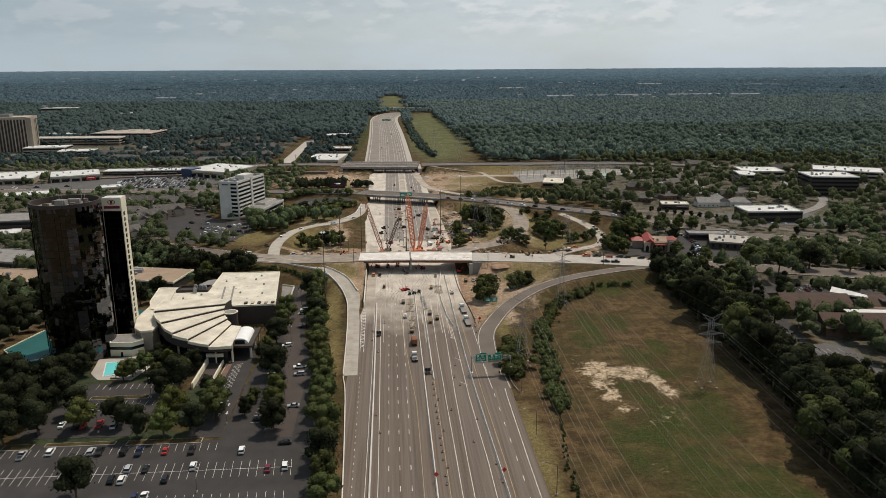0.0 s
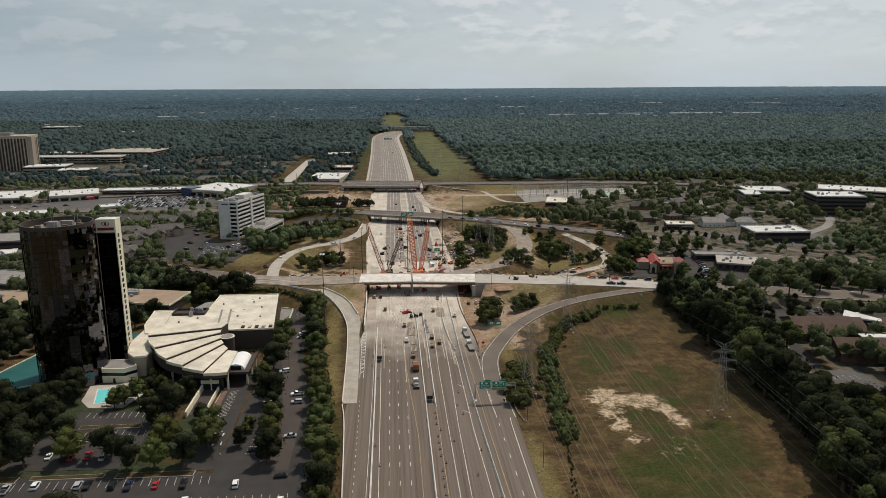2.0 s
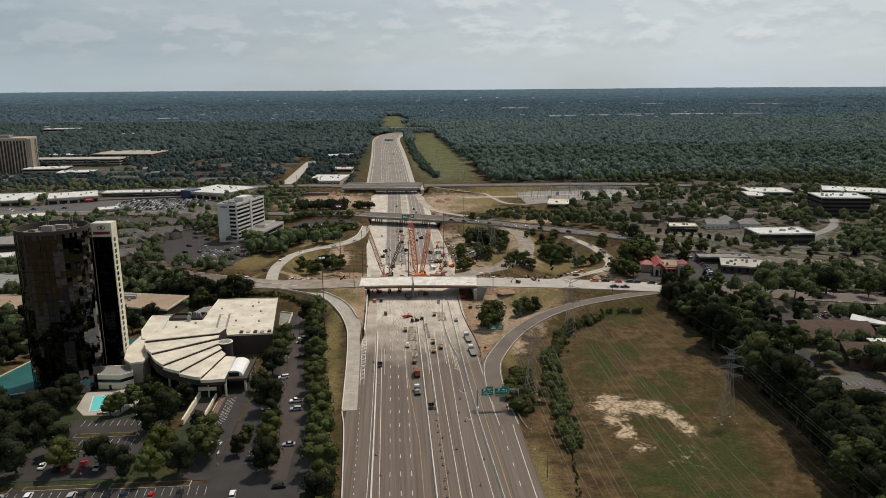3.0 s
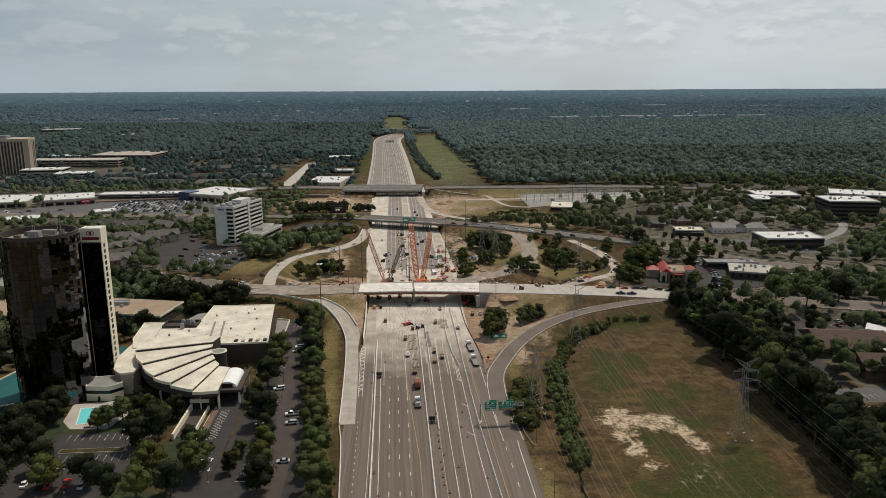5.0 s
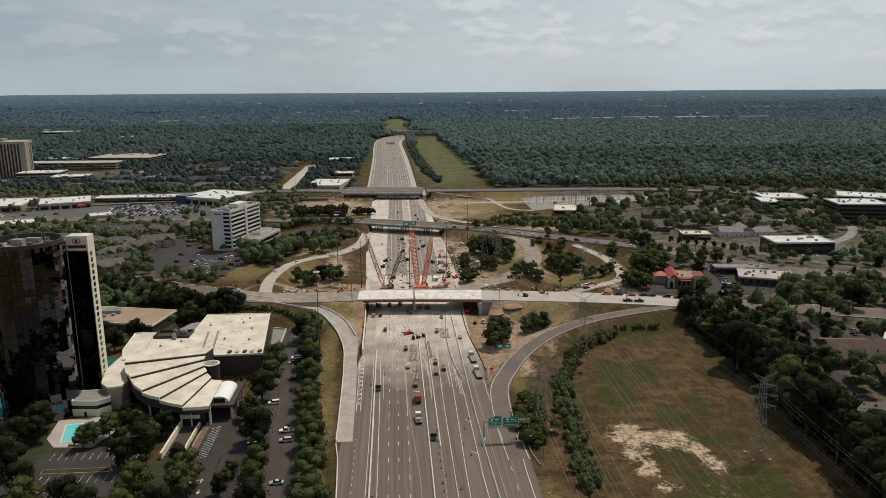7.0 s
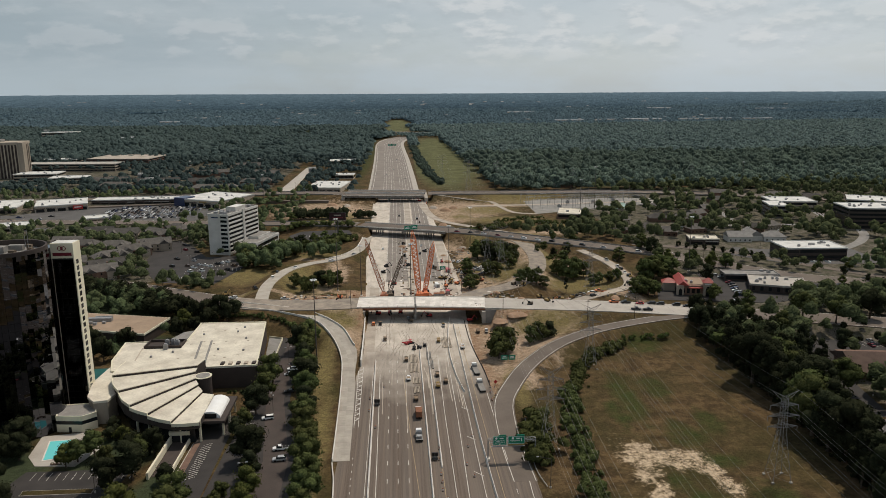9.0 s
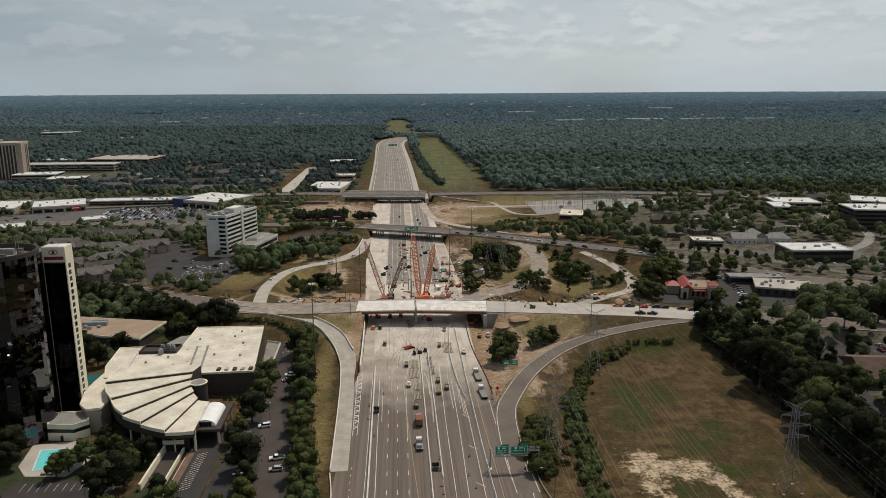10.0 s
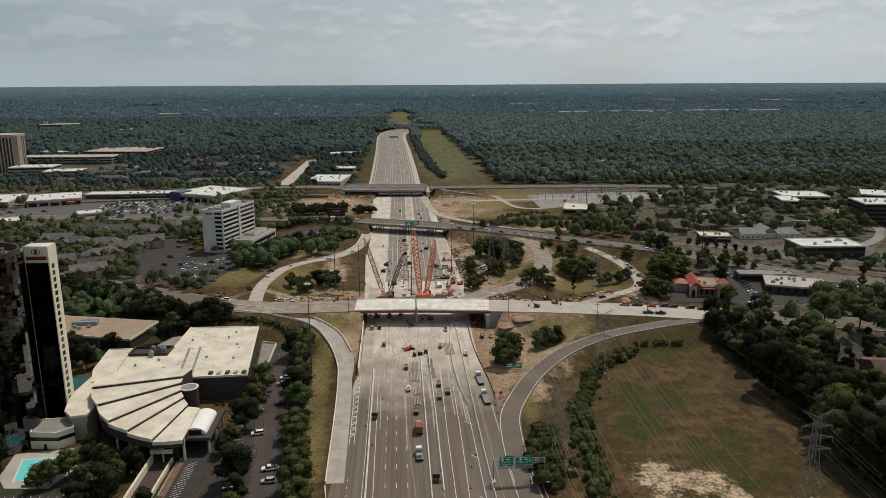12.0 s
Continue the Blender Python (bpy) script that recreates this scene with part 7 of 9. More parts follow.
for x, y, r, c in ((-7.5, 462, 40, "red"), (-0.7, 462, -60, "red"), (5.6, 463, -50, "red"), (21.7, 455, 60, "red"), (44.7, 445, -30, "red"), (84, 498, 40, "yellow"), (90.4, 522, 10, "yellow"), (78, 499, 60, "drab"), (102, 543, 80, "drab"), (90.7, 454.5, 80, "yellow"), (79.3, 448.5, 60, "drab"), (-4.2, 578, 90, "black"), (9.3, 611, 20, "drab"), (8.8, 658, 0, "drab"), (26, 627, 30, "black"), (37.5, 589, 70, "red"), (31, 571, 40, "drab"), (39.7, 527, 80, "yellow"), (36.6, 540, 0, "drab"), (1.3, 527, 40, "red"), (160.5, 519, 0, "yellow"), (153, 497, 20, "drab"), (118, 485, 60, "drab"), (111, 478, 20, "yellow"),
                   (92, 486, 60, "yellow"), (104, 480, 30, "orange"), (100, 462, 80, "yellow"), (64, 470, 70, "yellow"), (-100, 486, 40, "yellow"), (-30, 470, 60, "orange"), (36, 520, 0, "orange"), (40, 534, 60, "yellow"),
                   (34, 540, 20, "yellow"), (44, 525, 90, "orange"), (-6, 560, 60, "black"), (12, 580, 20, "black"), (30, 900, 20, "red"), (38, 880, 60, "orange")):
    excavator(x, y, r + veh_rnd.uniform(-160, 160), c, {"red": "red boom lift machine at the works", "yellow": "yellow excavator at the works", "orange": "orange excavator at the works", "black": "dark excavator on the carriageway", "drab": "dusty brown excavator at the works"}[c],
              float(height(np.array([x]), np.array([y]))[0]) + 0.15)


# plant yard inside the loop, and more cars about the works
for k in range(26):
    x, y = 46 + veh_rnd.random() * 16, 530 + veh_rnd.random() * 66
    z = float(height(np.array([x]), np.array([y]))[0]) + 0.14
    if k % 3 == 0:
        excavator(x, y, veh_rnd.uniform(0, 360), veh_rnd.choice(("yellow", "dull_orange", "black")), "dusty excavator parked in the plant yard", z)
    elif k % 3 == 1:
        some_car(x, y, veh_rnd.uniform(0, 360), "parked in the plant yard", z)
    else:
        truck("site_truck", "work truck parked in the plant yard", x, y, z, veh_rnd.uniform(0, 360), veh_rnd.choice(("white", "white", "black", "rust")), veh_rnd.choice(("flat", "dump")), 6.5)
for k in range(10):
    some_car(62 + k * 1.6 % 8, 548 + k * 2.9, 70, "parked beside the trees in the loop", None)
FLY = LINES["flyover"]
for k in range(15):
    i = cut("flyover", 55, 300)[0] + int(k * 3.1)
    p, q = FLY[i], FLY[i + 1]
    o = offset(FLY, -4.5)[i]
    some_car(o[0], o[1], math.degrees(math.atan2(q[1] - p[1], q[0] - p[0])) - 90, "queuing on the flyover road", float(o[2]) + 0.03)
for x, y in ((-8, 640), (22, 620), (24, 650), (0, 740), (6, 800), (24, 780), (26, 760), (-2, 1250), (4, 1420), (-12, 1180), (16, 1120)):
    some_car(x, y, 0, "alone on the closed carriageway", 0.03)

# ---- cranes ----
def crane(x, y, tip, colour, label, mast=1.7):
    c = thing("crawler_crane", label, "crane", x, y, 0.05, 0, "site cranes")
    tip = Vector(tip) - Vector((x, y, 0.05))
    for s in (-2.4, 2.4):
        part("track", extruded([(-3.6, .2), (-3.2, 0), (3.2, 0), (3.6, .2), (3.6, 1.0), (3.2, 1.2), (-3.2, 1.2), (-3.6, 1.0)], .5), "tyre", c).location = (s, 0, 0)
    part("carbody", boxes((-2.4, -1.5, .6, 2.4, 1.5, 1.4)), colour, c)
    part("house", boxes((-1.8, -6.0, 1.4, 1.8, 1.6, 3.4)), colour, c)
    part("counterweight", boxes((-2.4, -7.2, 1.4, 2.4, -5.8, 4.0)), colour, c)
    part("cab", boxes((1.8, .2, 1.5, 3.0, 2.2, 3.6)), "glass", c)
    foot = Vector((0, 1.4, 1.8))
    bm = lattice(bmesh.new(), foot, foot.lerp(tip, 0.16), 0.6, mast, 3, .12 * mast, (1, 0, 0))
    lattice(bm, foot.lerp(tip, 0.16), foot.lerp(tip, 0.86), mast, mast, 22, .125 * mast, (1, 0, 0))
    lattice(bm, foot.lerp(tip, 0.86), tip, mast, 0.5, 4, .2, (1, 0, 0))
    part("boom", bm, colour, c)
    back = Vector((0, -5.5, 12.0))
    part("gantry_mast", lattice(bmesh.new(), (0, -2.5, 3.2), back, 1.2, .6, 5, .09, (1, 0, 0)), colour, c)
    for s in (-.5, .5):
        part("pendant_line", tube(bmesh.new(), tip + Vector((s, 0, 0)), back + Vector((s, 0, 0)), .05, .05, 4, False), "pole", c)
        part("back_stay", tube(bmesh.new(), back + Vector((s, 0, 0)), (s, -6.5, 3.8), .05, .05, 4, False), "pole", c)
    part("hoist_rope", tube(bmesh.new(), tip, (tip.x, tip.y, 6), .05, .05, 4, False), "pole", c)
    part("hook_block", boxes((tip.x - .4, tip.y - .3, 4.6, tip.x + .4, tip.y + .3, 6)), "yellow", c)
    return c


crane(17.6, 496, (14.0, 514, 39.2), "orange", "tall orange lattice-boom crawler crane behind the bridge", 3.2)
crane(21.0, 498, (27.6, 511, 32.6), "orange", "orange lattice-boom crawler crane leaning away", 2.8)
crane(-4.4, 496, (-16.2, 511, 34.6), "dull_orange", "rust-brown lattice-boom crane behind the bridge", 2.2)
crane(-1.2, 498, (7.6, 512, 23.2), "drab", "grey-brown lattice-boom crane with lowered boom", 2.0)
for x, y, w, d, h, c in ((24, 493, 3, 6, 2.6, "rust"), (28.5, 494, 4, 3, 3.0, "rust"), (32, 497, 3, 6, 2.4, "rust"), (36, 503, 2.4, 5, 2.4, "red"), (30, 520, 2.4, 6, 2.4, "white"), (40, 560, 2.4, 6, 2.4, "red"), (22, 510, 3, 2, 2, "orange")):
    k = thing("site_container", "weathered steel site container", "container", x, y, 0.02, veh_rnd.uniform(-20, 20), "site containers")
    part("body", boxes((-w / 2, -d / 2, 0.1, w / 2, d / 2, h)), c, k)
    part("door", boxes((-w / 2 + .2, -d / 2 - .06, 0.2, w / 2 - .2, -d / 2, h - .2)), "steel", k)
    for s in range(5):
        part("rib", boxes((-w / 2 - .05, -d / 2 + .4 + s * (d - .8) / 5, .15, -w / 2, -d / 2 + .7 + s * (d - .8) / 5, h - .1)), c, k)


def paver():
    p = thing("paving_machine", "long low red paving machine on the slab", "machine", 9.6, 410, 0.03, -52)
    part("hopper", boxes((-1.3, -3.6, .4, 1.3, -1.6, 1.3), (-1.5, -3.6, 1.3, -1.2, -1.6, 1.7), (1.2, -3.6, 1.3, 1.5, -1.6, 1.7)), "red", p)
    part("body", extruded([(-1.6, .5), (2.2, .5), (2.2, 1.7), (1.2, 2.0), (-1.4, 1.9)], 1.1, .1), "red", p)
    part("screed", boxes((-2.2, 2.2, .1, 2.2, 3.4, .9)), "tyre", p)
    part("canopy", boxes((-1.1, .2, 2.9, 1.1, 2.0, 3.0)), "red", p)
    for s in (-1, 1):
        part("track", boxes((s * 1.2 - .25, -1.8, 0, s * 1.2 + .25, 2.0, .7)), "tyre", p)
        part("canopy_post", boxes((s - .05, 1.8, 1.8, s + .05, 1.9, 2.9)), "tyre", p)
    p.scale = (.72, .72, .72)
    part("conveyor", tube(bmesh.new(), (0, -3, 1.2), (0, -6.4, 2.6), .4, .3, 6), "red", p)


paver()
for x, y in ((12, 401.5), (14.6, 402.5), (17.5, 405)):
    excavator(x, y, 30 * x, "black", "small dark loader on the slab", 0.05, 0.6).scale = (.6, .6, .6)


def arrow_board(x, y):
    a = thing("arrow_board_trailer", "dark folded arrow-board trailer on the median", "trailer", x, y, 0.02, 0)
    part("frame", boxes((-0.9, -1.4, 0.4, 0.9, 1.4, 0.6)), "tyre", a)
    part("board", boxes((-1.2, -0.1, 1.2, 1.2, 0.1, 2.6)), "black", a)
    part("mast", boxes((-0.1, -0.1, 0.6, 0.1, 0.1, 2.8)), "steel", a)
    part("drawbar", boxes((-0.06, 1.4, 0.42, 0.06, 3.0, 0.55)), "tyre", a)
    wheels(a, (-0.95, 0.95), (0,), .34)


arrow_board(16.7, 289)
arrow_board(-4.9, 336)


# ---- stacks of pipes and timbers ----
def stack(x, y, n, gap, length, rz, label, mat):
    s = thing("pipe_stack", label, "pipes", x, y, 0.02, rz, "pipe stacks")
    me = mesh_of(tube(bmesh.new(), (0, -length / 2, .22), (0, length / 2, .22), .2, .2, 6), "pipe")
    me.materials.append(M[mat])
    for k in range(n):
        p = part("pipe", me, None, s)
        p.matrix_basis = pose((k - n / 2) * gap, veh_rnd.uniform(-.5, .5), 0, 0, 0, veh_rnd.uniform(-1, 1))
    for yy in (-length * .35, length * .35):
        part("bearer", boxes((-n * gap / 2, yy - .1, 0, n * gap / 2, yy + .1, .06)), "pole", s)


for x, y, n, L in ((11.9, 388, 7, 11), (11.7, 376, 7, 11), (12.3, 360.5, 5, 7), (12.3, 350.5, 5, 7), (19.3, 392, 4, 11), (20.2, 379.5, 3, 11), (29.2, 410, 8, 16)):
    stack(x, y, n, .62, L, 0, "long pipes laid side by side on the carriageway", "wall_tan" if n > 4 else "concrete_grey")


# ---- drums, cones, signs ----
def drum(x, y):
    global drum_base
    if drum_base is None:
        d = thing("traffic_drum", "dusty dark orange traffic drum on the motorway", "traffic drum", x, y, 0.01, 0, "traffic drums")
        part("body", tube(bmesh.new(), (0, 0, .1), (0, 0, 1.0), .29, .23, 12), "rust", d)
        part("base", tube(bmesh.new(), (0, 0, 0), (0, 0, .1), .42, .42, 12), "tyre", d)
        for z, r in ((.3, .288), (.6, .268)):
            part("reflective_band", tube(bmesh.new(), (0, 0, z), (0, 0, z + .14), r, r - .01, 12), "white", d)
        drum_base = d
    else:
        copy_thing(drum_base, pose(x, y, 0.01))


drum_base = None
for k in range(16):
    drum(18.2 + (k % 5 == 2) * 1.4 + veh_rnd.uniform(-.2, .2), 203 + k * 5.0)
for x, y in ((-6.9, 197), (-3.2, 238), (-5, 252), (-2.4, 354), (-4.9, 338), (-5.1, 315), (29.8, 229), (24, 254), (29.4, 276), (33, 246), (35.6, 214), (36.2, 203), (43.5, 345), (44.2, 351), (44.8, 357), (45.4, 342), (43.2, 337), (46, 350),
             (18.2, 288), (18.6, 296), (-8, 330), (-8, 342), (29.2, 297), (27.6, 284), (31.5, 305)):
    drum(x, y)


def diamond_sign(x, y, z=1.0):
    s = thing("diamond_sign", "red diamond road-works sign on a stand", "sign", x, y, z, 0, "road-works signs")
    part("post", boxes((-.05, 0, 0, .05, .1, 1.6)), "steel", s)
    b = part("panel", boxes((-.65, -.06, -.65, .65, 0, .65)), "red", s)
    b.matrix_basis = pose(0, 0, 1.7, 0, 45, 0)


diamond_sign(15.1, 205)
diamond_sign(37.0, 206)
diamond_sign(46.8, 353, 0.0)


def words(text, size, parent, m, mat="white"):
    cu = bpy.data.curves.new("lettering", "FONT")
    cu.body, cu.size, cu.align_x, cu.align_y, cu.extrude = text, size, "CENTER", "CENTER", 0.01
    cu.materials.append(M[mat])
    ob = new("lettering", cu)
    ob.parent = parent
    ob.matrix_basis = m
    return ob


def build_gantry():
    g = thing("sign_gantry", "steel truss gantry with two green exit signs over the slip lane", "sign gantry", 35.3, 287, 0, 0)
    part("post", tube(bmesh.new(), (0, 0, 0), (0, 0, 8.2), .28, .2, 10), "steel", g)
    part("post", tube(bmesh.new(), (16.8, 0, 0), (16.8, 0, 8.2), .28, .2, 10), "steel", g)
    part("footing", boxes((-.6, -.9, 0, .6, .9, .9)), "concrete_white", g)
    part("truss", lattice(bmesh.new(), (0, 0, 7.6), (16.8, 0, 7.6), 1.1, 1.1, 14, .07, (0, 1, 0)), "steel", g)
    for x0, x1, z0, z1 in ((1.6, 6.4, 6.0, 9.3), (6.9, 12.8, 6.3, 9.2)):
        s = part("sign_panel", boxes((x0, -.75, z0, x1, -.62, z1)), "sign_green", g, "green exit sign")
        part("sign_border", boxes((x0 + .1, -.76, z0 + .1, x1 - .1, -.75, z0 + .18), (x0 + .1, -.76, z1 - .18, x1 - .1, -.75, z1 - .1),
                                  (x0 + .1, -.76, z0 + .18, x0 + .18, -.75, z1 - .18), (x1 - .18, -.76, z0 + .18, x1 - .1, -.75, z1 - .18)), "white", s)
        part("exit_tab", boxes((x1 - 2.8, -.75, z1, x1 - .1, -.62, z1 + .6)), "sign_green", s)
        part("route_shield", tube(bmesh.new(), ((x0 + x1) / 2 - 1.2, -.75, z1 - .75), ((x0 + x1) / 2 - 1.2, -.79, z1 - .75), .42, .42, 10), "white", s)
        part("small_bar", boxes(((x0 + x1) / 2, -.78, z1 - .95, (x0 + x1) / 2 + 1.3, -.75, z1 - .6)), "white", s)
        words("Poplar Ave", .78, s, pose((x0 + x1) / 2 - (.5 if x0 > 5 else 0), -.78, z1 - 1.65, 90, 0, 0))
        if x0 < 5:
            words("Germantown", .66, s, pose((x0 + x1) / 2, -.78, z1 - 2.4, 90, 0, 0))
            part("down_arrow", prism(bmesh.new(), [(-.3, .1), (0, -.3), (.3, .1)], 0, .03), "white", s).matrix_basis = pose((x0 + x1) / 2, -.76, z0 + .38, 90, 0, 0)
        else:
            part("up_arrow", boxes((x1 - 1.2, -.78, z0 + 1.0, x1 - .95, -.75, z0 + 2.2)), "white", s)
            part("exit_only_strip", boxes((x0 + .1, -.77, z0 - .55, x1 - .1, -.63, z0)), "yellow", s, "amber strip")
    part("catwalk", boxes((1.0, -1.4, 5.7, 12.8, -.8, 5.78)), "steel", g)
    return g


build_gantry()


def green_pair(x, y, z, rz, label, w=3.2, h=2.4, posts=4.0, n=2):
    g = thing("green_sign", label, "sign", x, y, z, rz)
    for k in range(n):
        u = (k - (n - 1) / 2) * (w + .5)
        s = part("sign_panel", boxes((u - w / 2, -.06, posts, u + w / 2, .02, posts + h)), "sign_green", g)
        part("text_bar", boxes((u - w * .35, -.08, posts + h * .3, u + w * .35, -.06, posts + h * .45)), "white", s)
        part("text_bar", boxes((u - w * .25, -.08, posts + h * .6, u + w * .25, -.06, posts + h * .75)), "white", s)
        for d in (-w * .3, w * .3):
            part("post", boxes((u + d - .06, .02, 0, u + d + .06, .12, posts + h)), "steel", g)


green_pair(56.5, 380, 0, 0, "pair of green road signs on posts in the dirt", posts=1.4)
green_pair(16, 681.6, 7.6, 23, "wide green motorway signs fixed to the overpass", 6, 3.6, 0.6, 2)
green_pair(36, 555, 0, 0, "green sign beside the works", 4, 2.4, 3, 1)
green_pair(-6, 1700, 0, 0, "green signs over the far motorway", 9, 4, 6, 2)


# ---- masts, poles, pylons ----
def high_mast(x, y, h, label="tall brown high-mast lamp with a ring of floodlights"):
    z = float(height(np.array([x]), np.array([y]))[0])
    p = thing("high_mast_lamp", label, "lamp", x, y, z, 0, "high-mast lamps")
    part("pole", tube(bmesh.new(), (0, 0, 0), (0, 0, h), .34, .13, 10), "pole", p)
    part("base", tube(bmesh.new(), (0, 0, 0), (0, 0, .4), .8, .8, 10), "concrete_white", p)
    part("ring", tube(bmesh.new(), (0, 0, h - .6), (0, 0, h - .3), .9, .9, 12), "steel", p)
    for k in range(6):
        a = k * math.pi / 3
        part("floodlight", boxes((-.35, -.3, -.25, .35, .3, .25)), "white", p).matrix_basis = pose(1.2 * math.cos(a), 1.2 * math.sin(a), h - .5, 0, 20, math.degrees(a))


for x, y, h in ((-34.4, 381.7, 43), (-35, 516, 48), (-19.2, 503, 33), (12.4, 500.5, 34), (40.1, 550, 36), (212, 548, 40), (217, 821, 47), (196, 800, 36), (-150, 900, 34), (420, 905, 40), (64, 640, 34)):
    high_mast(x, y, h)


def street_lamp(x, y, rz=0, h=9.0):
    global lamp_base
    z = float(height(np.array([x]), np.array([y]))[0])
    if lamp_base is None:
        p = thing("street_lamp", "slender grey parking lamp with two heads", "lamp", x, y, z, rz, "parking lamps")
        part("pole", tube(bmesh.new(), (0, 0, 0), (0, 0, h), .1, .06, 8), "pole", p)
        part("arm", boxes((-1.2, -.05, h - .1, 1.2, .05, h)), "pole", p)
        for s in (-1.2, 1.2):
            part("lamp_head", boxes((s - .4, -.25, h - .12, s + .4, .25, h + .08)), "steel", p)
        part("footing", tube(bmesh.new(), (0, 0, -.1), (0, 0, .8), .3, .3, 10), "concrete", p)
        lamp_base = p
    else:
        copy_thing(lamp_base, pose(x, y, z, 0, 0, rz))


lamp_base = None
for x, y in ((-59.5, 205), (-128, 205), (-105, 247), (-95, 275), (-47, 275), (-46.5, 330), (-48, 385), (-60, 250), (-150, 590), (-170, 640), (-135, 600), (240, 470), (205, 330), (250, 390), (280, 390), 
             (-300, 840), (-270, 870), (-340, 800), (-420, 800), (-380, 820), (300, 618), (290, 480)):
    street_lamp(x, y, veh_rnd.uniform(0, 180))


def wood_pole(x, y, h=11):
    z = float(height(np.array([x]), np.array([y]))[0])
    p = thing("utility_pole", "brown wooden utility pole with crossarm", "pole", x, y, z, veh_rnd.uniform(-20, 20), "utility poles")
    part("pole", tube(bmesh.new(), (0, 0, -.2), (0, 0, h), .17, .12, 7), "bark", p)
    part("crossarm", boxes((-1.3, -.06, h - 1.0, 1.3, .06, h - .85)), "bark", p)
    for u in (-1.1, 0, 1.1):
        part("insulator", tube(bmesh.new(), (u, 0, h - .85), (u, 0, h - .6), .06, .05, 6), "steel", p)


for x, y in ((107, 427), (132, 424), (62, 436), (-22, 446), (-27, 480), (45, 505), (10.9, 520), (165, 560), (182, 612), (240, 588), (300, 560), (240, 1000), (-120, 950), (-95, 945), (-380, 955), (150, 960), (330, 965), (190, 655)):
    wood_pole(x, y, 12)


def spokes(tip, roots, r=.08):
    """Bars from several roots that meet in one tip."""
    bm = bmesh.new()
    t = [bm.verts.new((tip[0], tip[1] + r * math.cos(a), tip[2] + r * math.sin(a))) for a in (0, 2.1, 4.2)]
    for q in roots:
        b = [bm.verts.new((q[0], q[1] + r * math.cos(a), q[2] + r * math.sin(a))) for a in (0, 2.1, 4.2)]
        for i in range(3):
            bm.faces.new((t[i], t[(i + 1) % 3], b[(i + 1) % 3], b[i]))
    return bm


def pylon(x, y, h, rz=0):
    z = float(height(np.array([x]), np.array([y]))[0])
    p = thing("power_pylon", "galvanised lattice power pylon with three crossarms", "pylon", x, y, z, rz, "power pylons")
    w = h * 0.195
    bm = lattice(bmesh.new(), (0, 0, 0), (0, 0, h * .52), w, h * .07, 7, .075, (1, 0, 0))
    lattice(bm, (0, 0, h * .52), (0, 0, h * .93), h * .07, h * .045, 8, .065, (1, 0, 0))
    part("lattice_body", bm, "pylon_steel", p)
    for f, a in ((.60, .16), (.72, .17), (.84, .15)):
        for s in (-1, 1):
            e = (s * h * a, 0, h * f)
            part("crossarm", spokes(e, ((0, -.6, h * f + h * .035), (0, .6, h * f + h * .035), (0, -.7, h * f - .2), (0, .7, h * f - .2))), "pylon_steel", p)
            part("insulator", tube(bmesh.new(), e, (e[0], 0, h * f - 1.6), .1, .1, 6), "concrete_grey", p)
    for s in (-1, 1):
        part("earth_peak", spokes((s * h * .14, 0, h), ((0, -.5, h * .93), (0, .5, h * .93), (s * h * .04, 0, h * .90))), "pylon_steel", p)
    for a, b in ((-1, -1), (1, -1), (1, 1), (-1, 1)):
        part("footing", boxes((a * w / 2 - .4, b * w / 2 - .4, -.3, a * w / 2 + .4, b * w / 2 + .4, .4)), "concrete", p)
    return (x, y, z, h)


def power_line(label, towers):
    ln = thing("power_line", label, "cable", kind="")
    for p, q in zip(towers, towers[1:]):
        for f, a in ((.60, .16), (.72, .17), (.84, .15), (1.0, .14)):
            for s in (-1, 1):
                zo = 1.6 if f < 1 else 0
                A, B = Vector((p[0] + s * p[3] * a, p[1], p[2] + p[3] * f - zo)), Vector((q[0] + s * q[3] * a, q[1], q[2] + q[3] * f - zo))
                n, sag = 10, (A - B).length * .028
                pts = [A.lerp(B, i / n) - Vector((0, 0, 4 * sag * (i / n) * (1 - i / n))) for i in range(n + 1)]
                bm = bmesh.new()
                rings = [[bm.verts.new(u + Vector((.026 * math.cos(t), 0, .026 * math.sin(t)))) for t in (0, 2.1, 4.2)] for u in pts]
                for u, v in zip(rings, rings[1:]):
                    for i in range(3):
                        bm.faces.new((u[i], u[(i + 1) % 3], v[(i + 1) % 3], v[i]))
                part("wire", bm, "pylon_steel", ln)


P1, P2, P3 = pylon(130.5, 268, 31.5), pylon(59, 296, 31), pylon(93.6, 371, 31)
P4, P5, P6 = pylon(130, 509, 31), pylon(81, 575, 30), pylon(72, 588, 28)
P7, P8, P9 = pylon(140, 1033, 36), pylon(90, 921, 42), pylon(70, 1126, 36)
P10, P11, P12 = pylon(140, 20, 36), pylon(62, 40, 31), pylon(100, 50, 31)
for x, y in ((402, 1016), (564, 1004), (236, 1000)):
    pylon(x, y, 28)
power_line("thin power lines running over the field", [P10, P1, P4, P7])
power_line("thin power lines running beside the motorway", [P11, P2, P6, P9])
power_line("thin power lines over the interchange", [P12, P3, P5, P8])


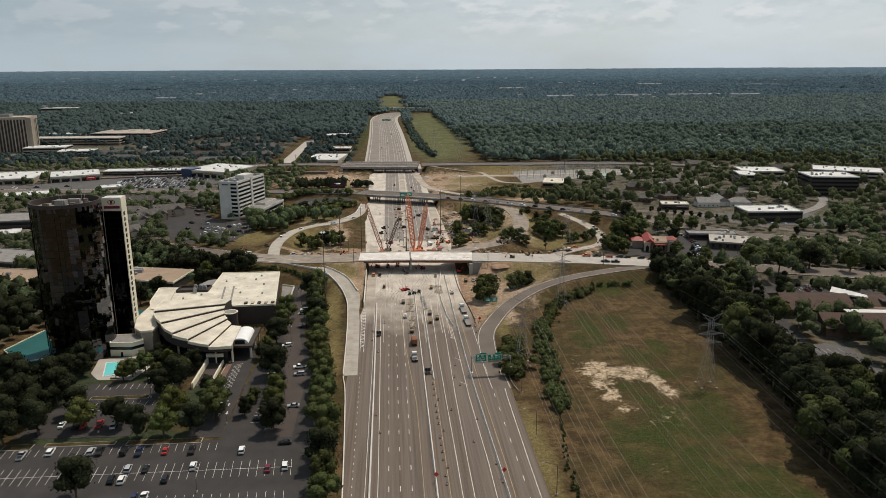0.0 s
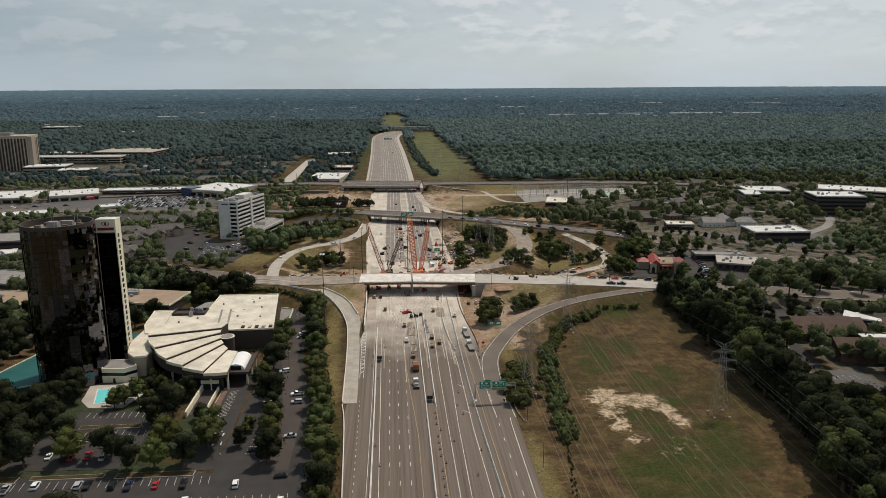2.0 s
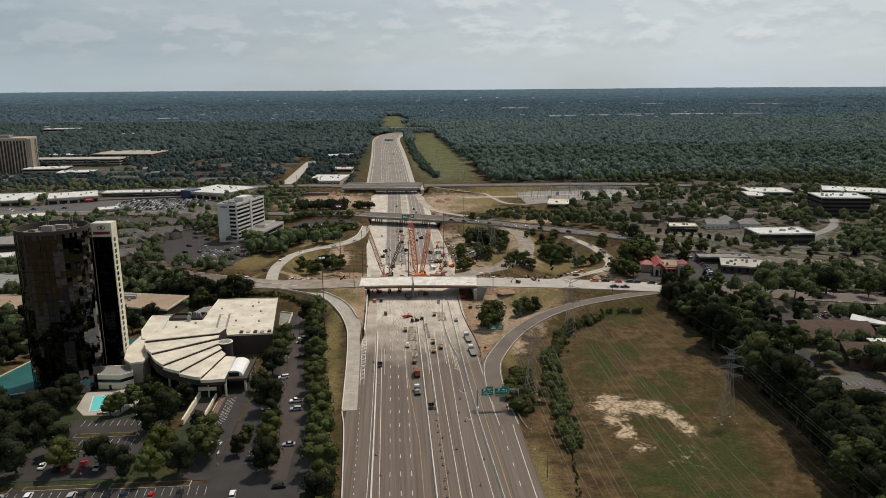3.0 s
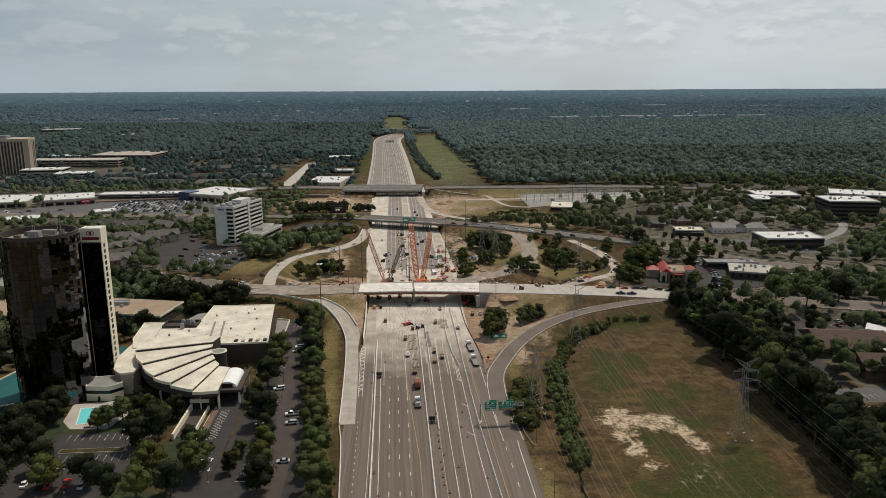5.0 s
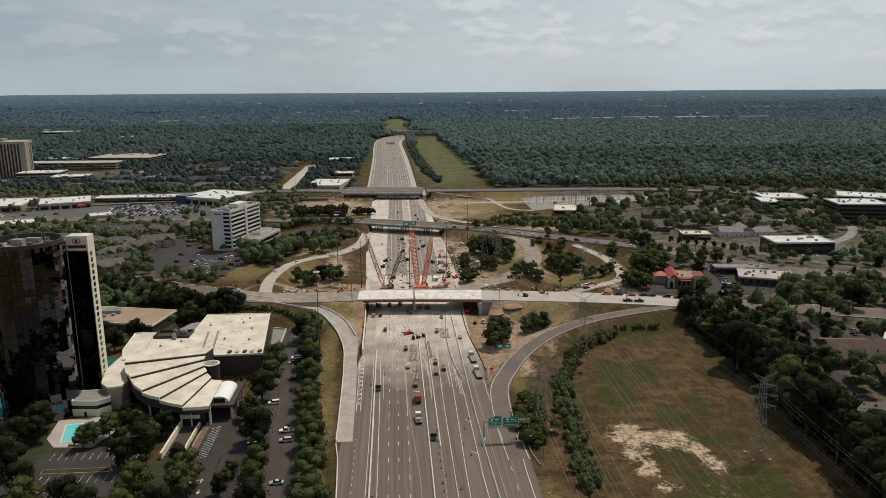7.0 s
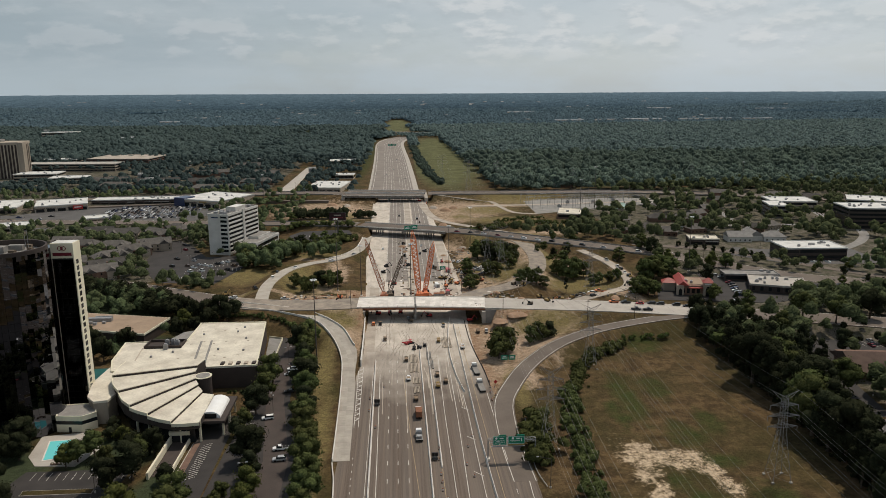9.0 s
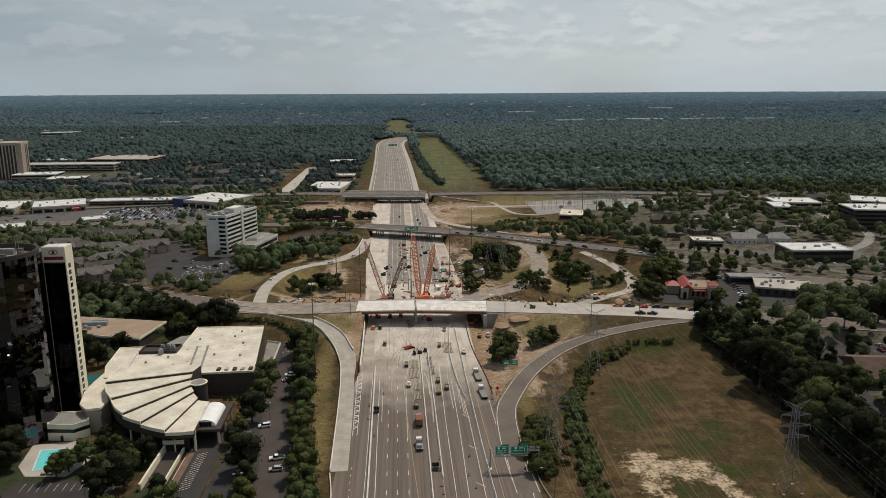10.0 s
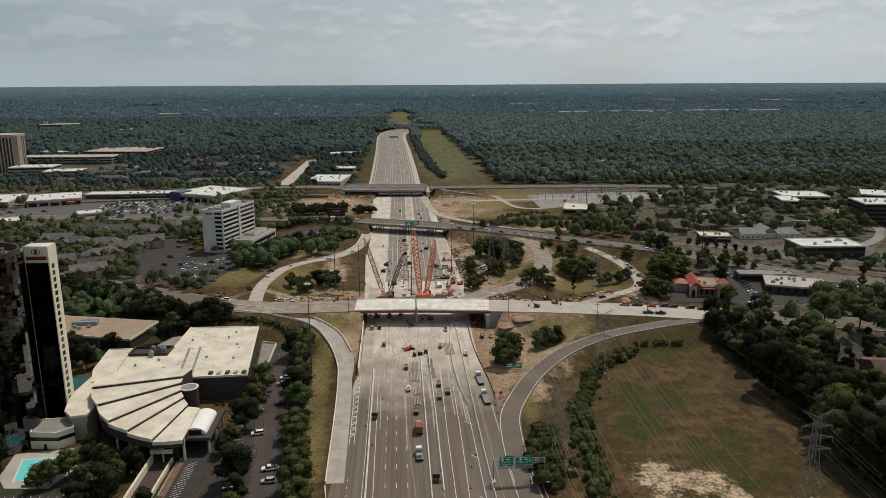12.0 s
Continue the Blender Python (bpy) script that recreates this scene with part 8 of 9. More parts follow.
def build_substation():
    s = thing("substation", "grey lattice substation frames and transformers in a gravel yard", "substation", 150, 800, 0, 10)
    for i in range(9):
        for j in range(3):
            x, y = 8 + i * 17, 34 + j * 20
            part("post", tube(bmesh.new(), (x, y, 0), (x, y, 11), .22, .16, 6), "steel", s)
            if i < 8:
                part("beam", lattice(bmesh.new(), (x, y, 10), (x + 17, y, 10), .8, .8, 6, .07, (0, 1, 0)), "steel", s)
    for x, y in ((40, 36), (60, 60), (90, 56), (120, 66)):
        part("transformer", boxes((x - 1.6, y - 1.3, 0, x + 1.6, y + 1.3, 2.6), (x - 1.0, y - .2, 2.6, x + 1.0, y + .2, 3.6)), "steel", s)
    rnd = random.Random(8)
    for k in range(70):
        x, y, h = rnd.uniform(2, 160), rnd.uniform(20, 96), rnd.uniform(5, 17)
        part("slender_pole", tube(bmesh.new(), (x, y, 0), (x, y, h), .14, .08, 5, False), "pylon_steel" if k % 2 else "steel", s)
    for k in range(14):
        part("fence_post", tube(bmesh.new(), (k * 6, 0, 0), (k * 6, 0, 2.4), .05, .05, 5), "steel", s)


build_substation()


def build_billboard():
    b = thing("billboard", "dark maroon electronic billboard on a single brown pole", "billboard", -48.2, 690, 0, 0)
    part("pole", tube(bmesh.new(), (0, 0, 0), (0, 0, 16), .6, .5, 10), "pole", b)
    p = part("panel", boxes((-7.1, -.5, 16.2, 7.1, .5, 22.4)), "dark_screen", b, "dark maroon screen")
    part("light_bar", boxes((-3.2, -.56, 20.2, 3.2, -.5, 21.0)), "concrete", p)
    part("light_bar", boxes((-5.0, -.56, 18.0, 5.0, -.5, 18.6)), "maroon", p)
    part("border", boxes((-7.3, -.55, 15.9, 7.3, .55, 16.2)), "tyre", b)
    part("border", boxes((-7.3, -.55, 22.4, 7.3, .55, 22.7)), "tyre", b)
    part("walkway", boxes((-7.1, -1.3, 15.6, 7.1, -.5, 15.75)), "steel", b)


build_billboard()


# ---- curved tyre marks across the dusty carriageway ----
def tyre_marks():
    g = random.Random(91)
    bm = bmesh.new()
    for k in range(44):
        x, y = g.uniform(-9, 30), g.uniform(345, 455)
        a, bend = math.radians(90 + g.gauss(0, 14)), g.gauss(0, 0.011)
        pts = []
        for i in range(g.randint(7, 14)):
            pts.append((x, y))
            x, y, a = x + 2.2 * math.cos(a), y + 2.2 * math.sin(a), a + bend * 2.2
        if max(p[1] for p in pts) < 462 and -10.5 < min(p[0] for p in pts) and max(p[0] for p in pts) < 31:
            for d in (-0.9, 0.9):
                strip_line(bm, [(p[0] + d, p[1]) for p in pts], g.choice((0.14, 0.2, 0.3)), 0.03)
    tagged(part("tyre_marks", bm, "skid"), "dark curved tyre marks on dusty concrete", "tyre marks", kind="stuff")


tyre_marks()


# ---- spoil heaps and loose material of the works ----
def earth_mound(x, y, r, h, mat, seed):
    g = random.Random(seed)
    z = float(height(np.array([x]), np.array([y]))[0])
    if corridor(np.array([x]), np.array([y]))[0]:
        z = 0.0
    bm = bmesh.new()
    n = 11
    rings = []
    for f, e in ((1.0, -0.4), (0.72, 0.42), (0.38, 0.82)):
        rings.append([bm.verts.new((r * f * g.uniform(0.8, 1.2) * math.cos(k * 2 * math.pi / n), r * 0.8 * f * g.uniform(0.8, 1.2) * math.sin(k * 2 * math.pi / n), h * e * g.uniform(0.85, 1.15))) for k in range(n)])
    top = bm.verts.new((0, 0, h))
    for a, b in zip(rings, rings[1:]):
        for k in range(n):
            bm.faces.new((a[k], a[(k + 1) % n], b[(k + 1) % n], b[k]))
    for k in range(n):
        bm.faces.new((rings[2][k], rings[2][(k + 1) % n], top))
    ob = part("earth_mound", bm, mat, None, "", True)
    ob.matrix_basis = pose(x, y, z, 0, 0, g.uniform(0, 360))
    tagged(ob, "loose mound of dug earth beside the works" if mat == "dirt" else "pale mound of gravel beside the works", "mound", group="earth mounds")


for k, (x, y, r, h) in enumerate(((-23, 489, 4, 1.6), (-26, 481, 3, 1.2), (-35, 476, 4, 1.5), (-44, 486, 3, 1.2), (-52, 496, 4, 1.4), (-30, 500, 3, 1.0), (70, 473, 4, 1.6), (76, 461, 3, 1.0), (64, 478, 3, 1.3), (113, 482, 4, 1.4),
                                   (122, 476, 3, 1.0), (135, 470, 4, 1.6), (143, 468, 3, 1.2), (8, 648, 4, 1.5), (10, 628, 3, 1.2), (44, 560, 3, 1.2), (42, 590, 4, 1.5), (40, 612, 3, 1.1), (60, 432, 6, 0.7), (56, 422, 5, 0.5),
                                   (70, 436, 7, 0.9), (58, 640, 4, 1.4), (48, 745, 6, 2.2), (56, 830, 8, 3.5), (44, 850, 6, 2.6), (66, 845, 7, 3.0), (-70, 880, 8, 3.0), (-52, 872, 6, 2.4), (-45, 420, 2, .8))):
    earth_mound(x, y, r, h, "dirt" if k % 3 or y < 470 else "concrete_dusty", 300 + k)


def clutter(name, label, mat, n, seed):
    """Beams, planks, crates and bundles lying about: too small and many to tell apart."""
    g = random.Random(seed)
    bm = bmesh.new()
    for k in range(n):
        x, y = g.choice(((g.uniform(44, 66), g.uniform(520, 640)), (g.uniform(28, 44), g.uniform(490, 600)), (g.uniform(-62, -22), g.uniform(472, 506)), (g.uniform(56, 100), g.uniform(462, 480)),
                         (g.uniform(-12, 40), g.uniform(474, 500)), (g.uniform(104, 150), g.uniform(466, 490)), (g.uniform(6, 17), g.uniform(500, 690))))
        z = float(height(np.array([x]), np.array([y]))[0]) + 0.12
        m = pose(x, y, z, 0, 0, g.uniform(0, 180))
        a, b, h = g.choice(((1.8, .2, .25), (.8, .5, .6), (1.1, .6, .4), (2.4, .25, .25), (.5, .5, .7)))
        v = [bm.verts.new(m @ Vector((sx * a, sy * b, sz))) for sz in (0, h) for sx, sy in ((-1, -1), (1, -1), (1, 1), (-1, 1))]
        for q in ((0, 1, 5, 4), (1, 2, 6, 5), (2, 3, 7, 6), (3, 0, 4, 7), (4, 5, 6, 7)):
            bm.faces.new([v[i] for i in q])
    ob = part(name, bm, mat)
    tagged(ob, label, "site material", kind="stuff")


clutter("site_material", "rusty steel beams and bars lying about the works", "rust", 90, 1)
clutter("site_material", "grey concrete blocks and forms lying about the works", "concrete_grey", 130, 2)
clutter("site_material", "dusty brown timber and crates lying about the works", "drab", 150, 3)
clutter("site_material", "white bagged material lying about the works", "concrete_white", 70, 4)


def road_lamp(x, y, rz):
    p = thing("road_lamp", "slender grey roadside lamp with a long curved arm", "lamp", x, y, -0.1, rz, "road lamps")
    part("pole", tube(bmesh.new(), (0, 0, 0), (0, 0, 10.5), .13, .08, 8), "pole", p)
    part("arm", tube(bmesh.new(), (0, 0, 10.3), (-4.2, 0, 11.4), .07, .05, 6), "pole", p)
    part("lamp_head", boxes((-4.9, -.18, 11.25, -4.1, .18, 11.45)), "steel", p)
    part("footing", tube(bmesh.new(), (0, 0, -.2), (0, 0, .5), .35, .35, 10), "concrete", p)


for x, y in ((53.6, 267.5), (52.3, 231), (51.6, 195)):
    road_lamp(x, y, 0)

# ---- trees ----
def crown_mesh(name, seed, rx, rz, z0, lobes, leaves_n, leaf, mat, conic=0.0):
    """Leaf clumps laid over a cluster of lobes: uneven outline, gaps, dark inside."""
    rnd = random.Random(seed)
    verts, faces = [], []
    L = []
    for i in range(lobes):
        u, a = rnd.uniform(-0.85, 1.0), rnd.uniform(0, 2 * math.pi)
        wid = math.sqrt(max(0.05, 1 - u * u)) * (1 - conic * (u + 1) / 2)
        rr = rx * wid * rnd.uniform(0.3, 0.78)
        c = Vector((rr * math.cos(a), rr * math.sin(a), z0 + rz * (1 + u * 0.8)))
        L.append((c, rx * rnd.uniform(0.30, 0.52) * (1 - conic * 0.4)))
    for c, r in L:
        for k in range(max(2, leaves_n // lobes)):
            d = Vector((rnd.gauss(0, 1), rnd.gauss(0, 1), rnd.gauss(0.25, 0.9))).normalized()
            p = c + Vector((d.x, d.y, d.z * 0.8)) * r * rnd.uniform(0.72, 1.22)
            nrm = (d + Vector((rnd.gauss(0, 0.42), rnd.gauss(0, 0.42), rnd.gauss(0.1, 0.42)))).normalized()
            t = nrm.orthogonal().normalized()
            t.rotate(Matrix.Rotation(rnd.uniform(0, 6.3), 3, nrm))
            b = nrm.cross(t)
            s = leaf * rnd.uniform(0.6, 1.3)
            i = len(verts)
            verts += [p + t * s, p + b * s * 0.8 - nrm * s * 0.25, p - t * s * 0.9, p - b * s * 0.75 - nrm * s * 0.2]
            faces += [(i, i + 1, i + 2, i + 3)]
        # inner body of the lobe
        n0, n = len(verts), 7
        q = r * 0.74
        for zz, rr in ((-0.55, 0.7), (0.1, 1.0), (0.68, 0.74)):
            verts += [c + Vector((rr * math.cos(6.283 * k / n), rr * math.sin(6.283 * k / n), zz)) * q * rnd.uniform(0.82, 1.14) for k in range(n)]
        verts.append(c + Vector((0, 0, q)))
        for a in (0, n):
            faces += [(n0 + a + k, n0 + a + (k + 1) % n, n0 + a + n + (k + 1) % n, n0 + a + n + k) for k in range(n)]
        faces += [(n0 + 2 * n + k, n0 + 2 * n + (k + 1) % n, n0 + 3 * n) for k in range(n)]
    me = bpy.data.meshes.new(name)
    me.from_pydata([tuple(v) for v in verts], [], faces)
    me.polygons.foreach_set("use_smooth", np.ones(len(me.polygons), bool))
    me.materials.append(M[mat])
    return me


def trunk_mesh(seed, h, r, limbs, spread):
    rnd = random.Random(seed)
    bm = bmesh.new()
    tube(bm, (0, 0, -0.3), (0.1, 0, h * 0.55), r, r * 0.7, 7, False)
    tube(bm, (0.1, 0, h * 0.55), (0, 0.1, h * 0.95), r * 0.7, r * 0.15, 6, False)
    for k in range(limbs):
        a, z = rnd.uniform(0, 6.3), h * rnd.uniform(0.35, 0.7)
        tube(bm, (0.05, 0, z), (spread * math.cos(a), spread * math.sin(a), z + h * rnd.uniform(0.12, 0.25)), r * 0.4, r * 0.1, 5, False)
    me = mesh_of(bm, "trunk")
    me.materials.append(M["bark"])
    return me


KINDS = {}
for i, (kind, mat) in enumerate((("oak", "leaf_a"), ("oak", "leaf_a"), ("oak", "leaf_c"), ("oak", "leaf_b"), ("pine", "leaf_b"), ("pine", "leaf_b"))):
    for lod, nl, sz in (("near", 940, 0.30), ("mid", 480, 0.44)):
        if kind == "oak":
            rz, z0, lobes = (3.5, 2.2, 20) if lod == "near" else (4.4, 0.4, 18)
            cm = crown_mesh("crown", 10 + i, 4.4, rz, z0, lobes, nl, sz, mat)
            tm = trunk_mesh(30 + i, 7.5, 0.28, 5, 2.6)
        else:
            cm = crown_mesh("crown", 10 + i, 3.8, 5.6, 2.6, 26 if lod == "near" else 16, nl, sz * 0.95, mat, 0.45)
            tm = trunk_mesh(30 + i, 13, 0.25, 5, 2.0)
        KINDS.setdefault((kind, lod), []).append((cm, tm, mat))
tree_rnd = random.Random(77)
TREES = []


def tree(x, y, h, kind="oak", lod="near", group="", pick=None, wide=1.0):
    opts = KINDS[(kind, lod)]
    cm, tm, mat = opts[tree_rnd.randrange(len(opts)) if pick is None else pick]
    ref = 9.2 if kind == "oak" else 14.4
    s = h / ref
    z = float(height(np.array([x]), np.array([y]))[0])
    label = {"leaf_a": "dense dark green broadleaf tree", "leaf_c": "bright green rounded broadleaf tree", "leaf_b": "tall dark tree with a bare lower trunk" if kind == "pine" else "dark olive broadleaf tree with a wide crown"}[mat]
    t = thing("tree", label, "tree", x, y, z, tree_rnd.uniform(0, 360), group)
    w = s * wide * tree_rnd.uniform(0.88, 1.15)
    t.scale = (w, w, s)
    part("trunk", tm, None, t)
    part("crown", cm, None, t)
    TREES.append((x, y))
    return t


def clear(x, y, r):
    return all((x - a) ** 2 + (y - b) ** 2 > r * r for a, b in TREES[-400:])


# row between motorway verge and hotel car park
for k in range(19):
    y = 193 + k * 11.6 + tree_rnd.uniform(-1.5, 1.5)
    tree(-19.5 - (y - 200) * 0.108 + tree_rnd.uniform(-1, 1), y, tree_rnd.uniform(9.5, 14), group="verge trees", pick=tree_rnd.choice((0, 0, 1, 3)), wide=1.05)
# hotel car park and garden trees
for x, y, h in ((-51, 362, 11), (-52, 347, 9), (-53, 331, 10), (-49, 292, 11), (-44.5, 268, 9), (-42.5, 253, 10), (-52, 303, 7), (-46, 280, 8), (-58, 312, 6), (-56, 339, 7), (-55, 320, 6),
                (-104, 300, 8), (-110, 296, 7), (-98, 293, 6), (-86, 282, 11), (-91, 276, 9), (-83, 300, 8), (-86, 292, 8), (-65, 263, 10), (-82, 257, 10), (-54, 262, 5), (-55.5, 256, 6), (-53.5, 268, 5),
                (-95.5, 205, 11), (-99.5, 251, 9), (-90, 241.5, 10), (-80.5, 242, 9.5), (-71, 243.5, 9.5), (-66, 254, 10), (-113, 250, 10), (-119, 262, 9), (-126, 246, 11), (-134, 240, 10), (-42.5, 243, 10),
                (-133, 306, 10), (-138, 286, 11), (-146, 280, 12), (-154, 288, 12), (-160, 284, 10), (-136, 296, 9), (-130.5, 299, 8), (-111.5, 292.5, 7),
                (-131, 272, 12), (-140, 266, 12), (-150, 262, 12), (-160, 270, 12), (-141, 252, 11), (-152, 246, 11), (-168, 282, 12), (-130, 258, 11), (-104, 316, 6), (-97, 308, 6), (-90, 303, 5),
                (-138, 395, 10), (-146, 402, 11), (-132, 412, 9), (-150, 412, 10), (-160, 395, 11), (-113, 428, 9), (-104, 432, 8), (-180, 380, 12), (-190, 360, 12),
                (-112, 440, 10), (-176, 395, 10), (-200, 340, 12), (-196, 320, 12), (-182, 300, 12), (-174, 262, 12), (-190, 280, 12), (-166, 240, 11), (-45, 402, 11), (-42, 410, 11)):
    # West of x -125 the dark leaves put the tower's shade into colour.
    tree(x + tree_rnd.uniform(-1, 1), y, h * 1.22, group="hotel garden trees", pick=3 if x < -125 else None)
for x, y, h in ((-109, 451, 12), (-102, 447, 13), (-95, 449, 13), (-90, 444, 11), (-99, 440, 12), (-86, 447, 10), (-116, 456, 12)):
    tree(x, y, h, group="avenue trees", pick=3)
# tall wood beside the field: an edge of tall pines and oaks, thinner behind
WOOD_EDGE = ([150, 196, 217, 242, 271, 304, 351, 390, 425], [139, 142, 144.5, 148.5, 154, 157, 159, 159, 161])
for k in range(900):
    y = tree_rnd.uniform(150, 425)
    x = float(np.interp(y, *WOOD_EDGE)) + 1.5 + abs(tree_rnd.gauss(0, 13))
    gap = (165 < x and 254 < y < 312) or (178 < x and 312 < y < 346) or x > 206
    if clear(x, y, 4.7) and not gap and len(TREES) < 290:
        pine = tree_rnd.random() < (0.75 if y > 245 else 0.35)
        tree(x, y, tree_rnd.uniform(18, 26) * (0.6 if y > 385 else 0.85 if y > 360 else 1) * (1 if pine else 0.86), "pine" if pine else "oak", group="field edge wood", pick=None if pine else tree_rnd.choice((0, 3, 3)))
for x, y, h in ((195, 335, 15), (168, 262, 15), (214, 318, 9), (222, 380, 12), (238, 412, 15), (262, 420, 16), (285, 414, 14), (206, 405, 13), (224, 420, 15), (203, 254, 15)):
    tree(x, y, h, "oak", group="field edge wood", pick=tree_rnd.choice((0, 3)))
# trees among the ramps
for x, y, h in ((53, 386, 12), (57, 391, 12.5), (54.5, 396, 11), (59, 397, 9), (72, 407, 8), (77, 410, 9), (83, 414, 8), (-42, 524, 10.5), (-36, 529, 9), (-47, 530, 9), (-57, 513, 9.5), (-52, 517, 9), (-64, 523, 9),
                (66, 600, 13), (72, 604, 13), (78, 594, 13), (84, 598, 13), (89, 592, 12), (92, 586, 11), (74, 592, 12), (82, 588, 12), (86, 568, 10), (53, 549, 9), (67, 553, 9), (73, 547, 9), (70, 551, 8), (51, 514, 8.5), (55, 517, 8), (54, 565, 8), (75, 672, 7),
                (84, 506, 8), (89, 508, 9), (94, 506, 9), (98, 504, 7), (120, 535, 12), (128, 540, 12), (124, 530, 11), (114, 537, 10), (133, 537, 10), (134, 516, 7), (139, 518, 7.5), (145, 519, 7), (151, 520, 6.5), (130, 583, 8),
                (151, 482, 9), (156, 484, 10), (161, 485, 10), (166, 487, 9), (158, 490, 9), (173, 527, 13), (180, 529, 14), (187, 533, 14), (193, 536, 12), (178, 538, 12), (172, 584, 9), (201, 596, 11), (198, 609, 11), (136, 601, 6), (133, 636, 6),
                (241, 552, 9), (246, 562, 8), (200, 476, 9), (213, 460, 9), (215, 523, 10), (150, 640, 6), (120, 612, 6), (126, 605, 5), (112, 600, 5), (-90, 640, 9), (-84, 646, 9), (-76, 655, 9), (-66, 664, 9), (-58, 672, 9),
                (-70, 640, 8), (-60, 652, 8), (-50, 668, 8), (-46, 680, 8), (-96, 620, 9), (-102, 612, 9), (-92, 600, 9), (-110, 600, 10), (-100, 590, 9), (-108, 585, 10), (-100, 770, 9)):
    tree(x, y, h * 1.1, "oak", "mid", group="interchange trees", pick=tree_rnd.choice((0, 1, 1, 3)), wide=1.1)
tree(112, 499, 11, "pine", "mid", group="interchange trees", wide=0.9)

for k in range(10):
    tree(236 + k * 5.4, 630 - k * 4.9, 4.6, "oak", "mid", group="frontage trees", pick=3)
for x, y, h in ((232, 556, 12), (246, 542, 6), (218, 560, 13), (300, 540, 5), (316, 530, 6), (330, 545, 9), (352, 530, 8), (372, 522, 9), (300, 506, 6), (322, 512, 5), (206, 572, 11), (196, 568, 10), (318, 562, 7), (360, 548, 6), (380, 560, 9), (396, 540, 10)):
    tree(x, y, h, "oak", "mid", group="town street trees")

# ---- scattered town trees and woods ----
def footprints():
    bpy.context.view_layer.update()
    out = []
    for ob in bpy.data.objects:
        top = ob
        while top.parent:
            top = top.parent
        if ob.type == "MESH" and ob.name.split(".")[0] in ("wall", "body", "hall_wall", "fan_wall", "link_wall", "core", "side_wall", "panel"):
            b = np.array([v[:] for v in ob.bound_box])
            out.append((np.array(ob.matrix_world.inverted()), b.min(0), b.max(0)))
    return out


FEET = footprints()


def inside(x, y, pts):
    r = np.zeros(np.shape(x), bool)
    n = len(pts)
    for i in range(n):
        (x0, y0), (x1, y1) = pts[i], pts[(i + 1) % n]
        c = ((y0 > y) != (y1 > y)) & (x < (x1 - x0) * (y - y0) / ((y1 - y0) if y1 != y0 else 1e-9) + x0)
        r ^= c
    return r


def free(x, y, margin=2.5, lots=True):
    """Where nothing is built."""
    ok = road_distance(x, y) > margin
    for m, lo, hi in FEET:
        lx = m[0, 0] * x + m[0, 1] * y + m[0, 3]
        ly = m[1, 0] * x + m[1, 1] * y + m[1, 3]
        ok &= ~((lx > lo[0] - margin) & (lx < hi[0] + margin) & (ly > lo[1] - margin) & (ly < hi[1] + margin))
    if lots:
        for p in LOTS:
            ok &= ~inside(x, y, p)
    ok &= ~((np.abs(x - 5) < 48) & (y < 2100))
    return ok


def scatter(x0, x1, y0, y1, step, seed):
    g = np.random.default_rng(seed)
    X, Y = np.meshgrid(np.arange(x0, x1, step), np.arange(y0, y1, step))
    X = X.ravel() + g.uniform(-0.45, 0.45, X.size) * step
    Y = Y.ravel() + g.uniform(-0.45, 0.45, Y.size) * step
    return X, Y


def patchy(x, y, scale, seed, keep):
    """Keeps clumps: smooth noise below a share."""
    v = np.array([noise.noise((a / scale, b / scale, seed)) for a, b in zip(x, y)])
    return v < np.quantile(v, keep)


